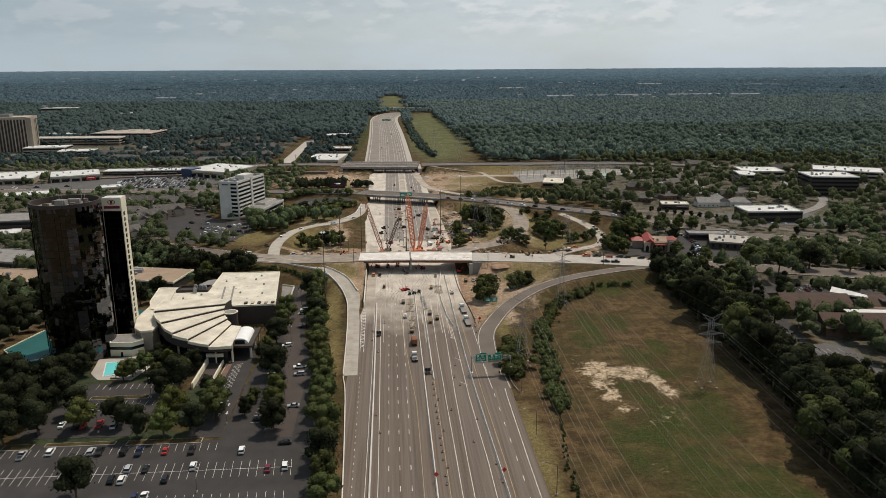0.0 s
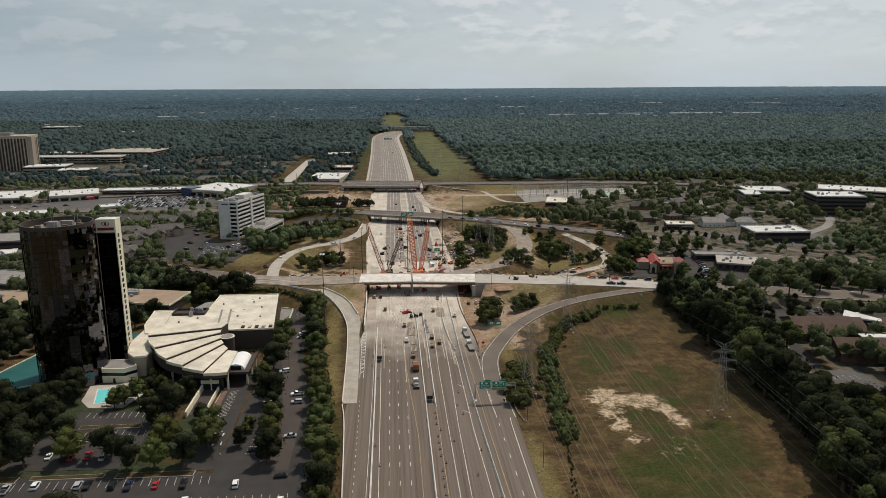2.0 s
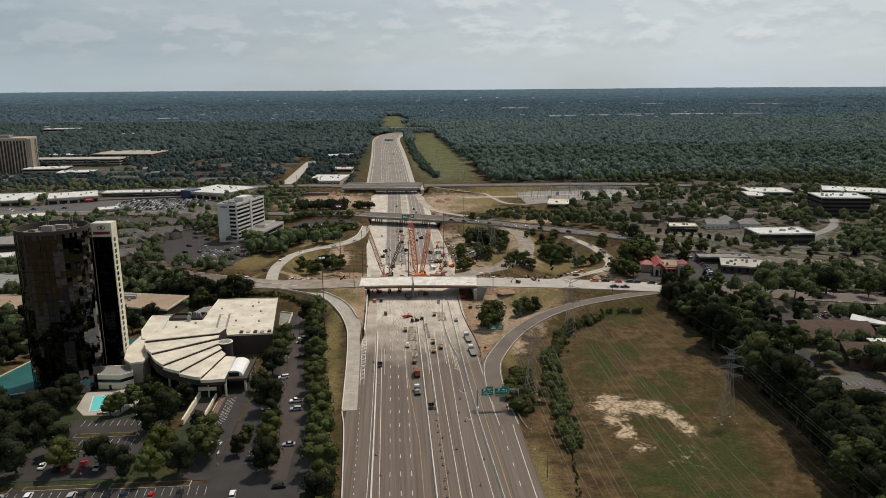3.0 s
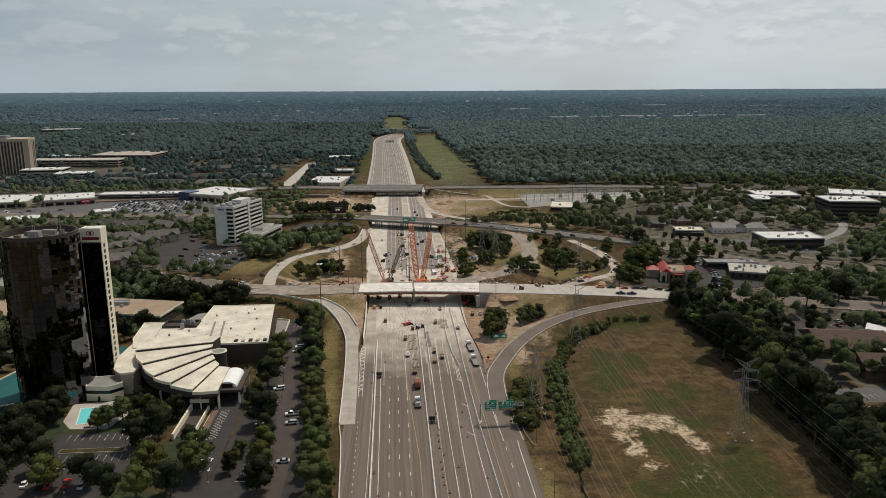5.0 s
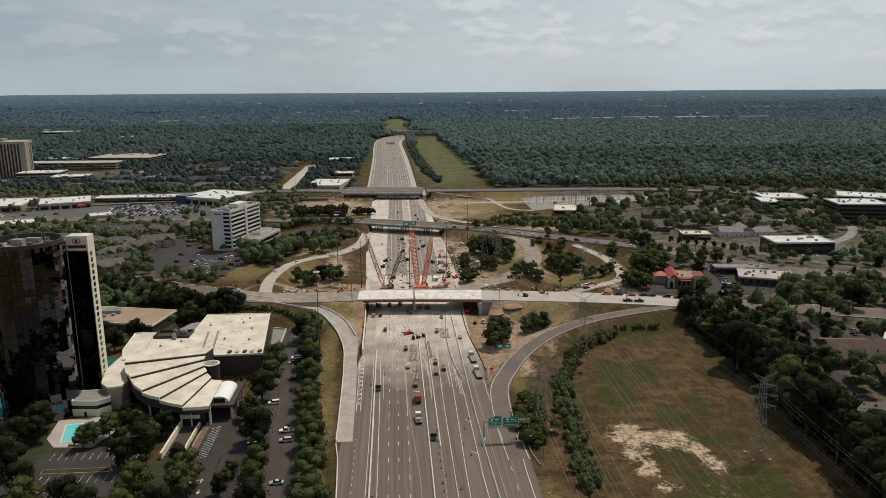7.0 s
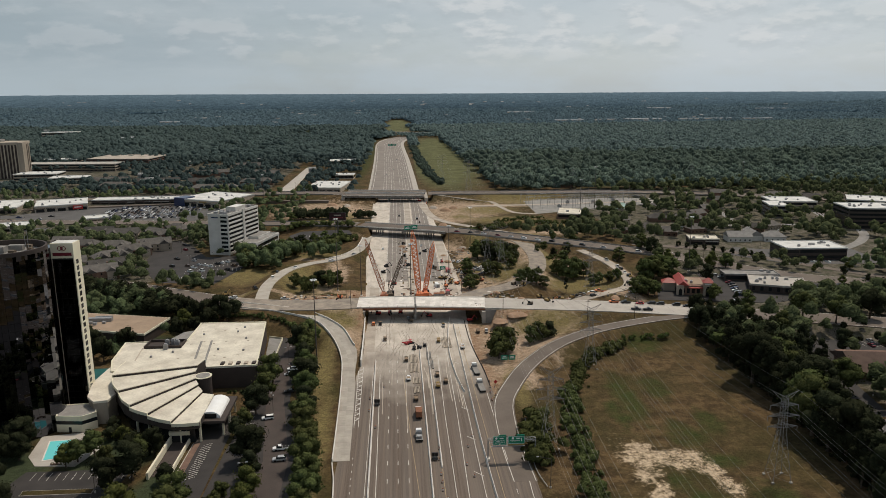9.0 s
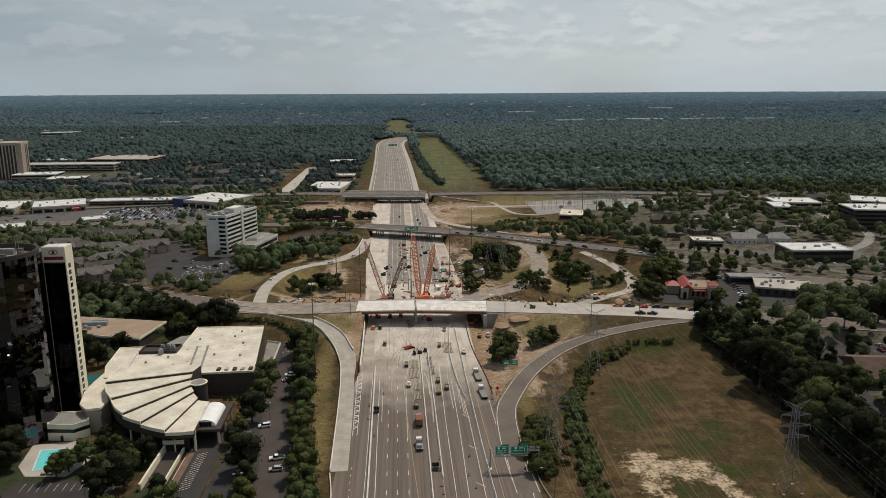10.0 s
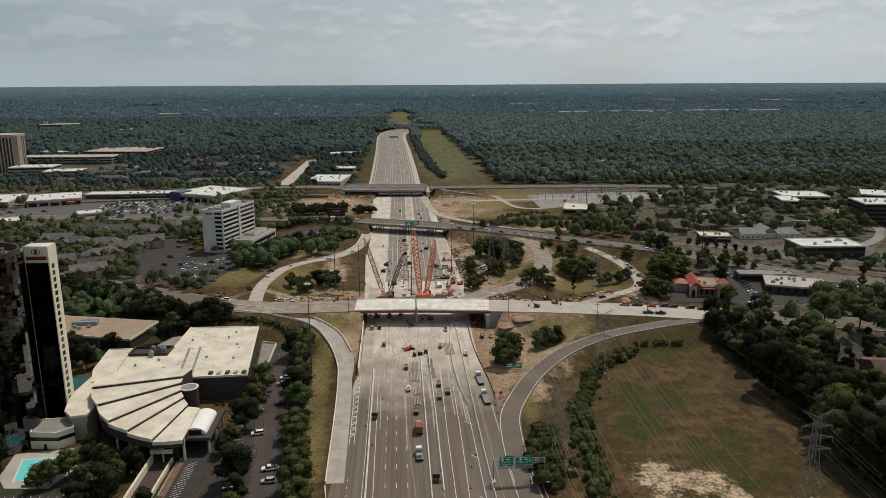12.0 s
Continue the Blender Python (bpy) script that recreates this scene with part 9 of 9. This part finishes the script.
def leafy(name, label, x, y, h, w, quads, leaf, mat, seed, low=0.15, lobes=3, seg=7):
    """Many trees in one mesh: rounded uneven lobes with leaf clumps on them."""
    g = np.random.default_rng(seed)
    n = len(x)
    z = height(x, y)
    half = h * (1 - low) / 2
    # lobes: one in the middle, the rest leaning out from it
    a = g.uniform(0, 6.283, (n, 1)) + np.arange(lobes)[None] * 2.4
    out = np.where(np.arange(lobes)[None] == 0, 0.0, g.uniform(0.30, 0.52, (n, lobes)))
    R = np.where(np.arange(lobes)[None] == 0, 1.0 if lobes == 1 else 0.72, g.uniform(0.46, 0.66, (n, lobes))) * w[:, None]
    C = np.stack([x[:, None] + out * w[:, None] * np.cos(a), y[:, None] + out * w[:, None] * np.sin(a),
                  (z + h * low + half)[:, None] + half[:, None] * np.where(np.arange(lobes)[None] == 0, 0.0 if lobes == 1 else 0.22, g.uniform(-0.35, 0.25, (n, lobes)))], 2)
    S = np.stack([R, R, half[:, None] * np.where(np.arange(lobes)[None] == 0, 1.0 if lobes == 1 else 0.78, g.uniform(0.5, 0.68, (n, lobes)))], 2)
    # leaf clumps on the lobes
    rows = np.arange(n)[:, None]
    pick = g.integers(0, lobes, (n, quads))
    d = g.normal(size=(n, quads, 3))
    d[:, :, 2] = d[:, :, 2] * 0.8 + 0.4
    d /= np.linalg.norm(d, axis=2)[:, :, None]
    P = C[rows, pick] + d * S[rows, pick] * g.uniform(0.9, 1.24, (n, quads, 1))
    nr = d + g.normal(0, 0.34, d.shape)
    nr /= np.linalg.norm(nr, axis=2)[:, :, None]
    t = np.cross(nr, g.normal(size=nr.shape))
    t /= np.linalg.norm(t, axis=2)[:, :, None] + 1e-9
    b = np.cross(nr, t)
    s = (leaf * g.uniform(0.6, 1.3, (n, quads)) * np.clip(w / 4.5, 0.5, 2)[:, None])[:, :, None]
    V = np.stack([P + t * s, P + b * s * 0.8 - nr * s * 0.2, P - t * s * 0.9, P - b * s * 0.8 - nr * s * 0.2], 2).reshape(-1, 3)
    F = np.arange(len(V)).reshape(-1, 4)
    k = np.arange(seg) * 2 * np.pi / seg
    rings = ((-0.62, 0.74), (0.0, 1.0), (0.6, 0.8)) if seg > 6 else ((-0.25, 0.97), (0.52, 0.82))
    T = np.concatenate([np.stack([np.cos(k + i * 0.4) * r, np.sin(k + i * 0.4) * r, zz + 0 * k], 1) for i, (zz, r) in enumerate(rings)] + [[[0, 0, 1.0]]])
    B = (C.reshape(-1, 1, 3) + T[None] * S.reshape(-1, 1, 3) * g.uniform(0.72, 1.2, (n * lobes, len(T), 1))).reshape(-1, 3)
    fi = [(r * seg + i, r * seg + (i + 1) % seg, (r + 1) * seg + (i + 1) % seg, (r + 1) * seg + i) for r in range(len(rings) - 1) for i in range(seg)]
    ft = [((len(rings) - 1) * seg + i, (len(rings) - 1) * seg + (i + 1) % seg, len(T) - 1) for i in range(seg)]
    base = (np.arange(n * lobes) * len(T))[:, None, None] + len(V)
    faces = F.tolist() + (np.array(fi)[None] + base).reshape(-1, 4).tolist() + (np.array(ft)[None] + base).reshape(-1, 3).tolist()
    me = bpy.data.meshes.new(name)
    me.from_pydata(np.concatenate([V, B]).tolist(), [], faces)
    sm = np.ones(len(me.polygons), bool)
    sm[:len(F)] = False
    me.polygons.foreach_set("use_smooth", sm)
    me.materials.append(M[mat])
    ob = new(name, me)
    return tagged(ob, label, "trees", kind="stuff")


# single trees in the town, nearest blocks
def town_trees(x0, x1, y0, y1, step, seed, keep, hmin, hmax, group):
    X, Y = scatter(x0, x1, y0, y1, step, seed)
    ok = free(X, Y, 3.0) & ~((X > 160) & (X < 236) & (Y > 440) & (Y < 535))
    X, Y = X[ok], Y[ok]
    ok = patchy(X, Y, 45.0, seed, keep)
    X, Y = X[ok], Y[ok]
    g = np.random.default_rng(seed)
    h = g.uniform(hmin, hmax, len(X))
    leafy("town_canopy", group, X, Y, h, h * g.uniform(0.36, 0.5, len(X)), 80, 0.5, "leaf_town", seed, 0.15, 3, 6)


town_trees(168, 340, 200, 470, 8.6, 5, 0.9, 9, 16, "dark green town trees beside car parks")
town_trees(190, 420, 470, 640, 11.0, 6, 0.45, 7, 13, "dark green town trees beside car parks")
town_trees(-300, -112, 470, 735, 8.6, 7, 0.92, 7, 12, "dark green trees between apartment houses")
town_trees(-215, -110, 400, 500, 9.0, 8, 0.72, 7, 11, "thick green trees below the avenue")


def woods():
    g = np.random.default_rng(3)
    # town canopy further out
    X, Y = scatter(108, 760, 600, 1000, 12.0, 21)
    ok = free(X, Y, 3.0) & ((Y > 640) | (X > 420)) & ~((X < 250) & (Y > 800)) & ~((X < 170) & (Y > 690) & (Y < 830))
    X, Y = X[ok], Y[ok]
    ok = patchy(X, Y, 42.0, 2, 0.74) | (X > 400) & patchy(X, Y, 30.0, 14, 0.9)
    leafy("town_canopy", "mixed green town trees between houses", X[ok], Y[ok], g.uniform(9, 18, ok.sum()), g.uniform(4.2, 7.6, ok.sum()), 26, 0.66, "leaf_town", 4, 0.15, 2, 6)
    X, Y = scatter(-620, -100, 690, 1000, 10.5, 22)
    ok = free(X, Y, 3.0)
    X, Y = X[ok], Y[ok]
    ok = patchy(X, Y, 42.0, 3, 0.70)
    leafy("town_canopy", "mixed green town trees between shops", X[ok], Y[ok], g.uniform(7, 13, ok.sum()), g.uniform(3.4, 5.4, ok.sum()), 24, 0.66, "leaf_town", 5, 0.15, 2, 6)
    X, Y = scatter(330, 640, 300, 600, 10.0, 23)
    ok = free(X, Y, 3.0)
    X, Y = X[ok], Y[ok]
    ok = patchy(X, Y, 60.0, 4, 0.7)
    leafy("town_canopy", "mixed green town trees at the roadside", X[ok], Y[ok], g.uniform(8, 14, ok.sum()), g.uniform(3.6, 5.6, ok.sum()), 24, 0.66, "leaf_town", 6, 0.15, 2, 6)
    X, Y = scatter(-620, -200, 300, 700, 10.0, 24)
    ok = free(X, Y, 3.0) & ((X < -300) | (Y < 470))
    X, Y = X[ok], Y[ok]
    ok = patchy(X, Y, 60.0, 5, 0.62)
    leafy("town_canopy", "mixed green town trees at the roadside", X[ok], Y[ok], g.uniform(8, 14, ok.sum()), g.uniform(3.6, 5.6, ok.sum()), 24, 0.66, "leaf_town", 7, 0.15, 2, 6)
    # woods beyond the crosstown road
    def wild(X, Y):
        c = np.interp(Y, HWY[:, 1], HWY[:, 0])
        ok = np.abs(X - c - 2) > np.where(Y < 2300, 44, 0)
        right = np.interp(Y, [1000, 1050, 1500, 2200, 2320], [136, 134, 124, 112, 60])
        ok &= ~((X > c + 20) & (X < right) & (Y < 2320))
        ok &= ~((X < c - 20) & (X > -50) & (Y < 1900))
        ok &= ~((np.abs(X - 8) < 48 + 14 * np.sin(Y / 47)) & (Y > 2150))
        return ok
    X, Y = scatter(-950, 1250, 975, 1420, 11.6, 31)
    ok = wild(X, Y) & (X < Y * 0.745 + 120) & (X > -Y * 0.56 - 120) & free(X, Y, 2.0)
    X, Y = X[ok], Y[ok]
    ok = ((X > 60) | patchy(X, Y, 48.0, 6, 0.76)) & (np.hypot((X + 510) / 110, (Y - 1180) / 90) > 1)
    X, Y = X[ok], Y[ok]
    front = (X > 60) & (Y < 1110)
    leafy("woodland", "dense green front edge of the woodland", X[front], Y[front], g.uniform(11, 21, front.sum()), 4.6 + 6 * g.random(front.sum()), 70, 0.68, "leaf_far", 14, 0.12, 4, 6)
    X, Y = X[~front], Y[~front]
    for west, label, mat in ((False, "dense green mixed woodland", "leaf_far"), (True, "mixed woodland between houses in dimmed leaf colour", "leaf_far_dim")):
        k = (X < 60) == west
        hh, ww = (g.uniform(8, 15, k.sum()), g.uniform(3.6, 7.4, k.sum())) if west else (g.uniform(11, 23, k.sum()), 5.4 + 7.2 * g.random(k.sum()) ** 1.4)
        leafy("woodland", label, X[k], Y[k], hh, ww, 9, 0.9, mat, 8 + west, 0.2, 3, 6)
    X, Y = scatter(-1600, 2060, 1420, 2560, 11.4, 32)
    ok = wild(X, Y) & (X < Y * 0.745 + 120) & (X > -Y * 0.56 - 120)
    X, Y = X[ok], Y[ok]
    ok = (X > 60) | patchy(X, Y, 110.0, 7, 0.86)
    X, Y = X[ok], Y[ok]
    for west, label, mat in ((False, "dense green woodland stretching away", "leaf_mid"), (True, "woodland stretching away in dimmed leaf colour", "leaf_far_dim")):
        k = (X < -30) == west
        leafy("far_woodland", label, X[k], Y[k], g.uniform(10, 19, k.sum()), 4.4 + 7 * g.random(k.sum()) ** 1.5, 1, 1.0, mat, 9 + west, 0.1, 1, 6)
    # trees that close the bend of the far motorway
    X, Y = np.concatenate([scatter(36, 52, 1720, 2060, 7.5, 35), scatter(-60, 112, 2068, 2150, 8.5, 36)], 1)
    ok = (Y < 2060) | (np.abs(X - np.interp(Y, HWY[:, 1], HWY[:, 0])) > 30) | (Y > 2100)
    X, Y = X[ok], Y[ok]
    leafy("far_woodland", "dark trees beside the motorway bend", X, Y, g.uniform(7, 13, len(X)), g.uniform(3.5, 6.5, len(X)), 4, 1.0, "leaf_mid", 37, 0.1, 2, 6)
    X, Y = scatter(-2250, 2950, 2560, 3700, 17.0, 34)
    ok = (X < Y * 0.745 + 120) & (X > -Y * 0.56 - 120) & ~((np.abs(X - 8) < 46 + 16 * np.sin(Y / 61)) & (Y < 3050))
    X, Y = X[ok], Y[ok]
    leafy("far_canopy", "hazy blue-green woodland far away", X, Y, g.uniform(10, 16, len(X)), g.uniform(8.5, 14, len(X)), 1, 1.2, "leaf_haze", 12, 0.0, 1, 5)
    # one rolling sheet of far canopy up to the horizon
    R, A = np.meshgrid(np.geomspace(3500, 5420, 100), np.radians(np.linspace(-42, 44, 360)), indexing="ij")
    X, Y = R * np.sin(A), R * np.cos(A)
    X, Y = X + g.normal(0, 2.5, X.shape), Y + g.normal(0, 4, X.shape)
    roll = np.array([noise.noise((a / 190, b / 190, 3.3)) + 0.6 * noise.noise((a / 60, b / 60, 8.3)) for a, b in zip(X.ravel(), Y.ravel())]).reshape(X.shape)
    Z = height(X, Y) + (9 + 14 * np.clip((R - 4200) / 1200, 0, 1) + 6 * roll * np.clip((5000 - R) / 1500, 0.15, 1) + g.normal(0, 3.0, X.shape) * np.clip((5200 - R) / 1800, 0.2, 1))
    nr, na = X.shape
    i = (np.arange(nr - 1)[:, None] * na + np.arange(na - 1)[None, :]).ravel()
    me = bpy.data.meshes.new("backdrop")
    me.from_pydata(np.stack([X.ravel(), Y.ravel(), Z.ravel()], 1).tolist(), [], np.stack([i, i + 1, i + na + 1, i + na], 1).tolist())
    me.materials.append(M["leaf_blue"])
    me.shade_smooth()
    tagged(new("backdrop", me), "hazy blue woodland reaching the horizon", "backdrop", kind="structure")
    # woods at the sides and behind
    for x0, x1, y0, y1, sd in ((620, 1500, 250, 975, 41), (-1300, -620, 250, 975, 42)):
        X, Y = scatter(x0, x1, y0, y1, 12.5, sd)
        ok = (np.abs(X) < Y * 0.75 + 120) & free(X, Y, 3.0)
        X, Y = X[ok], Y[ok]
        ok = patchy(X, Y, 70.0, 9, 0.8)
        leafy("side_woodland", "green woodland between town streets", X[ok], Y[ok], g.uniform(10, 17, ok.sum()), g.uniform(4.5, 7, ok.sum()), 8, 0.9, "leaf_far", sd, 0.0, 2)


woods()


def shrubs(label, pts, spread, step, hmin, hmax, seed, mat="leaf_a", quads=110):
    ln = spline(pts, step)
    g = np.random.default_rng(seed)
    rep = max(1, int(spread / 0.9))
    X = np.repeat(ln[:, 0], rep) + g.normal(0, spread * 0.5, len(ln) * rep)
    Y = np.repeat(ln[:, 1], rep) + g.normal(0, spread * 0.35, len(ln) * rep)
    h = hmin * 0.6 + (hmax * 1.15 - hmin * 0.6) * g.random(len(X)) ** 1.4
    leafy("shrubs", label, X, Y, h, h * g.uniform(0.4, 0.8, len(X)), int(quads * 0.6), 0.72, mat, seed, 0.0, 2, 6)


shrubs("dense dark green thicket along a ditch", [(66, 250, 0), (68.5, 280, 0), (73, 315, 0), (78, 345, 0)], 3.4, 1.0, 1.0, 3.8, 51, "leaf_a", 80)
shrubs("dense dark green thicket beside the slip road", [(80, 345, 0), (92, 374, 0), (104, 388, 0), (116, 397, 0)], 3.6, 1.1, 1.0, 4.2, 52, "leaf_a", 80)
shrubs("green brush at the field's end", [(112, 397, 0), (126, 403, 0), (144, 405, 0)], 1.8, 2.6, 1.4, 3.0, 57, "leaf_c")
shrubs("dark brush round the pylon foot", [(54, 282, 0), (55, 292, 0), (56, 305, 0), (58, 318, 0)], 4.6, 2.0, 2.4, 5.4, 53)
shrubs("thin scrub in the ditch", [(57, 190, 0), (61, 225, 0), (66, 252, 0)], 1.0, 1.6, 0.5, 1.5, 54)
shrubs("dark hedge beside the avenue", [(-108, 452, 0), (-70, 444, 0), (-48, 428, 0), (-40, 412, 0)], 1.8, 1.0, 1.2, 2.2, 55, "leaf_a", 60)
shrubs("dark roadside trees below the avenue", [(-250, 538, 0), (-200, 518, 0), (-160, 494, 0), (-112, 456, 0)], 7, 3.4, 4.5, 8.5, 61, "leaf_b", 150)
shrubs("low scrub on the bank below the loop", [(118, 575, 0), (128, 600, 0), (140, 612, 0)], 4, 5, 1, 3, 62)
shrubs("low scrub on the bank beyond the flyover", [(70, 712, 0), (95, 735, 0), (110, 760, 0), (150, 775, 0)], 6, 5, 1, 3.4, 63)
shrubs("dark undergrowth among the trunks of the wood", [(152, 180, 0), (156, 235, 0), (161, 290, 0), (163, 335, 0), (164, 380, 0)], 4.0, 2.6, 1.5, 4, 64, "leaf_b", 80)
shrubs("dense trees along the car park hedge", [(-92, 607, 0), (-75, 640, 0), (-56, 656, 0), (-36, 682, 0)], 6, 3.4, 2.5, 6, 65, "leaf_a", 70)
shrubs("row of dense trees behind the rear car park", [(-100, 712, 0), (-84, 716, 0), (-60, 714, 0), (-38, 708, 0)], 3, 3.0, 3, 6, 66, "leaf_a", 70)
shrubs("round trees on the bare ground beyond the flyover", [(-96, 790, 0), (-80, 792, 0), (-62, 792, 0), (-52, 790, 0)], 6, 4.0, 6, 11, 67, "leaf_b", 70)
shrubs("round trees beside the billboard", [(-40, 790, 0), (-30, 792, 0), (-22, 794, 0)], 4, 4.0, 5, 8, 68, "leaf_b", 70)
shrubs("scrub on the embankment", [(70, 700, 0), (110, 730, 0), (150, 740, 0), (190, 745, 0)], 5, 5, 2, 5, 56)
shrubs("scrub beside the far motorway", [(66, 1050, 0), (56, 1150, 0), (48, 1300, 0), (44, 1480, 0), (40, 1720, 0)], 7, 5, 2, 6.5, 58, "leaf_far", 50)
shrubs("hedge under the fan wing", [(-104, 318, 0), (-96, 308, 0), (-86, 298, 0)], 2.8, 2.0, 2.0, 5.0, 59, "leaf_b")
shrubs("hedge along the hall", [(-60, 352, 0), (-70, 353, 0)], 0.8, 2.0, 1.2, 2.0, 60)


def garden():
    """Thick planting of the hotel grounds."""
    g = np.random.default_rng(71)
    X, Y = scatter(-176, -64, 244, 312, 6.0, 72)
    ok = free(X, Y, 1.5) & ~((X > -138) & (Y < 264)) & ~((X < -140) & (Y > 296)) & ~inside(X, Y, [(-133, 319), (-130, 291), (-105, 291), (-102, 306), (-111, 322)]) & ~((X > -84) & (Y > 280)) & ~((X > -104) & (X < -92) & (Y > 288) & (Y < 304))
    X, Y = X[ok], Y[ok]
    ok = patchy(X, Y, 26.0, 11, 0.62) | (X < -138)
    h = g.uniform(5, 11, ok.sum())
    leafy("garden_trees", "dark dense garden trees and shrubs beside the hotel", X[ok], Y[ok], h, h * g.uniform(0.38, 0.52, ok.sum()), 260, 0.32, "leaf_b", 73, 0.1, 4)
    X, Y = scatter(-260, -160, 296, 440, 8.5, 74)
    ok = free(X, Y, 2.0) & ~inside(X, Y, [(-181, 327), (-164, 309), (-150, 316), (-127, 352), (-115, 370), (-122, 387), (-138, 387), (-152, 375), (-174, 357)])
    X, Y = X[ok], Y[ok]
    h = g.uniform(7, 12, len(X))
    leafy("garden_trees", "dark dense trees behind the hotel tower", X, Y, h, h * g.uniform(0.4, 0.55, len(X)), 60, 0.5, "leaf_b", 75, 0.1, 3)


garden()


def roadside_wood():
    """Tall trees that hide the avenue beyond the field."""
    g = np.random.default_rng(81)
    X, Y = scatter(160, 330, 392, 426, 6.5, 82)
    ok = free(X, Y, 1.0, False)
    X, Y = X[ok], Y[ok]
    ok = (X < 215) | patchy(X, Y, 30.0, 12, 0.6)
    h = np.where(X[ok] < 185, g.uniform(6, 10, ok.sum()), g.uniform(3.5, 7, ok.sum()))
    leafy("roadside_wood", "tall dark trees along the avenue", X[ok], Y[ok], h, h * g.uniform(0.32, 0.46, ok.sum()), 220, 0.42, "leaf_b", 83, 0.15, 4)
    X, Y = scatter(-118, -44, 552, 668, 6.6, 84)
    ok = free(X, Y, 2.5) & (Y > 574 - (X + 112) * 0.2) & ~((X > -80) & (Y < 610))
    X, Y = X[ok], Y[ok]
    h = np.where(Y > 622, g.uniform(2.5, 5, len(X)), g.uniform(6, 15, len(X)))
    leafy("bank_trees", "dense green trees on the bank below the office", X, Y, h, h * g.uniform(0.3, 0.5, len(X)), 140, 0.4, "leaf_town", 85, 0.1, 3)


roadside_wood()


def far_roofs():
    """Pale roofs that glint between distant trees: too many to count."""
    g = np.random.default_rng(91)
    n = 190
    Y = np.where(np.arange(n) < 80, g.uniform(4000, 4650, n), 1050 + 3000 * g.random(n) ** 1.3)
    X = (g.random(n) * 1.3 - 0.65) * (Y + 100)
    ok = ~((X > -60) & (X < 140) & (Y < 2400)) & ((X < 60) | (Y > 2300) | (g.random(n) < 0.06))
    bm = bmesh.new()
    for x, y in zip(X[ok], Y[ok]):
        z = float(height(np.array([x]), np.array([y]))[0])
        w, d, h = (g.uniform(4, 9), g.uniform(3.5, 6), g.uniform(6, 9)) if y < 1700 else (g.uniform(4, 13), g.uniform(4, 9), g.uniform(8, 11) if y < 2500 else g.uniform(9.5, 12.5))
        m = pose(x, y, z, 0, 0, g.uniform(-20, 20))
        v = [bm.verts.new(m @ Vector(q)) for q in ((-w, -d, h), (w, -d, h), (w, d, h), (-w, d, h), (-w, 0, h + 2.2), (w, 0, h + 2.2), (-w, -d, 0), (w, -d, 0), (w, d, 0), (-w, d, 0))]
        for f in ((0, 1, 5, 4), (2, 3, 4, 5), (0, 4, 3), (1, 2, 5), (6, 7, 1, 0), (7, 8, 2, 1), (8, 9, 3, 2), (9, 6, 0, 3)):
            bm.faces.new([v[i] for i in f])
    ob = part("far_roofs", bm, "far_roof")
    tagged(ob, "small pale roofs scattered between distant trees", "houses", kind="stuff")


M["far_roof"] = material("mixed_far_roofs", (0.40, 0.40, 0.38), (0.14, 0.14, 0.14), size=25, fine=9, rough=0.9, bump=0, mid=0.55)
far_roofs()
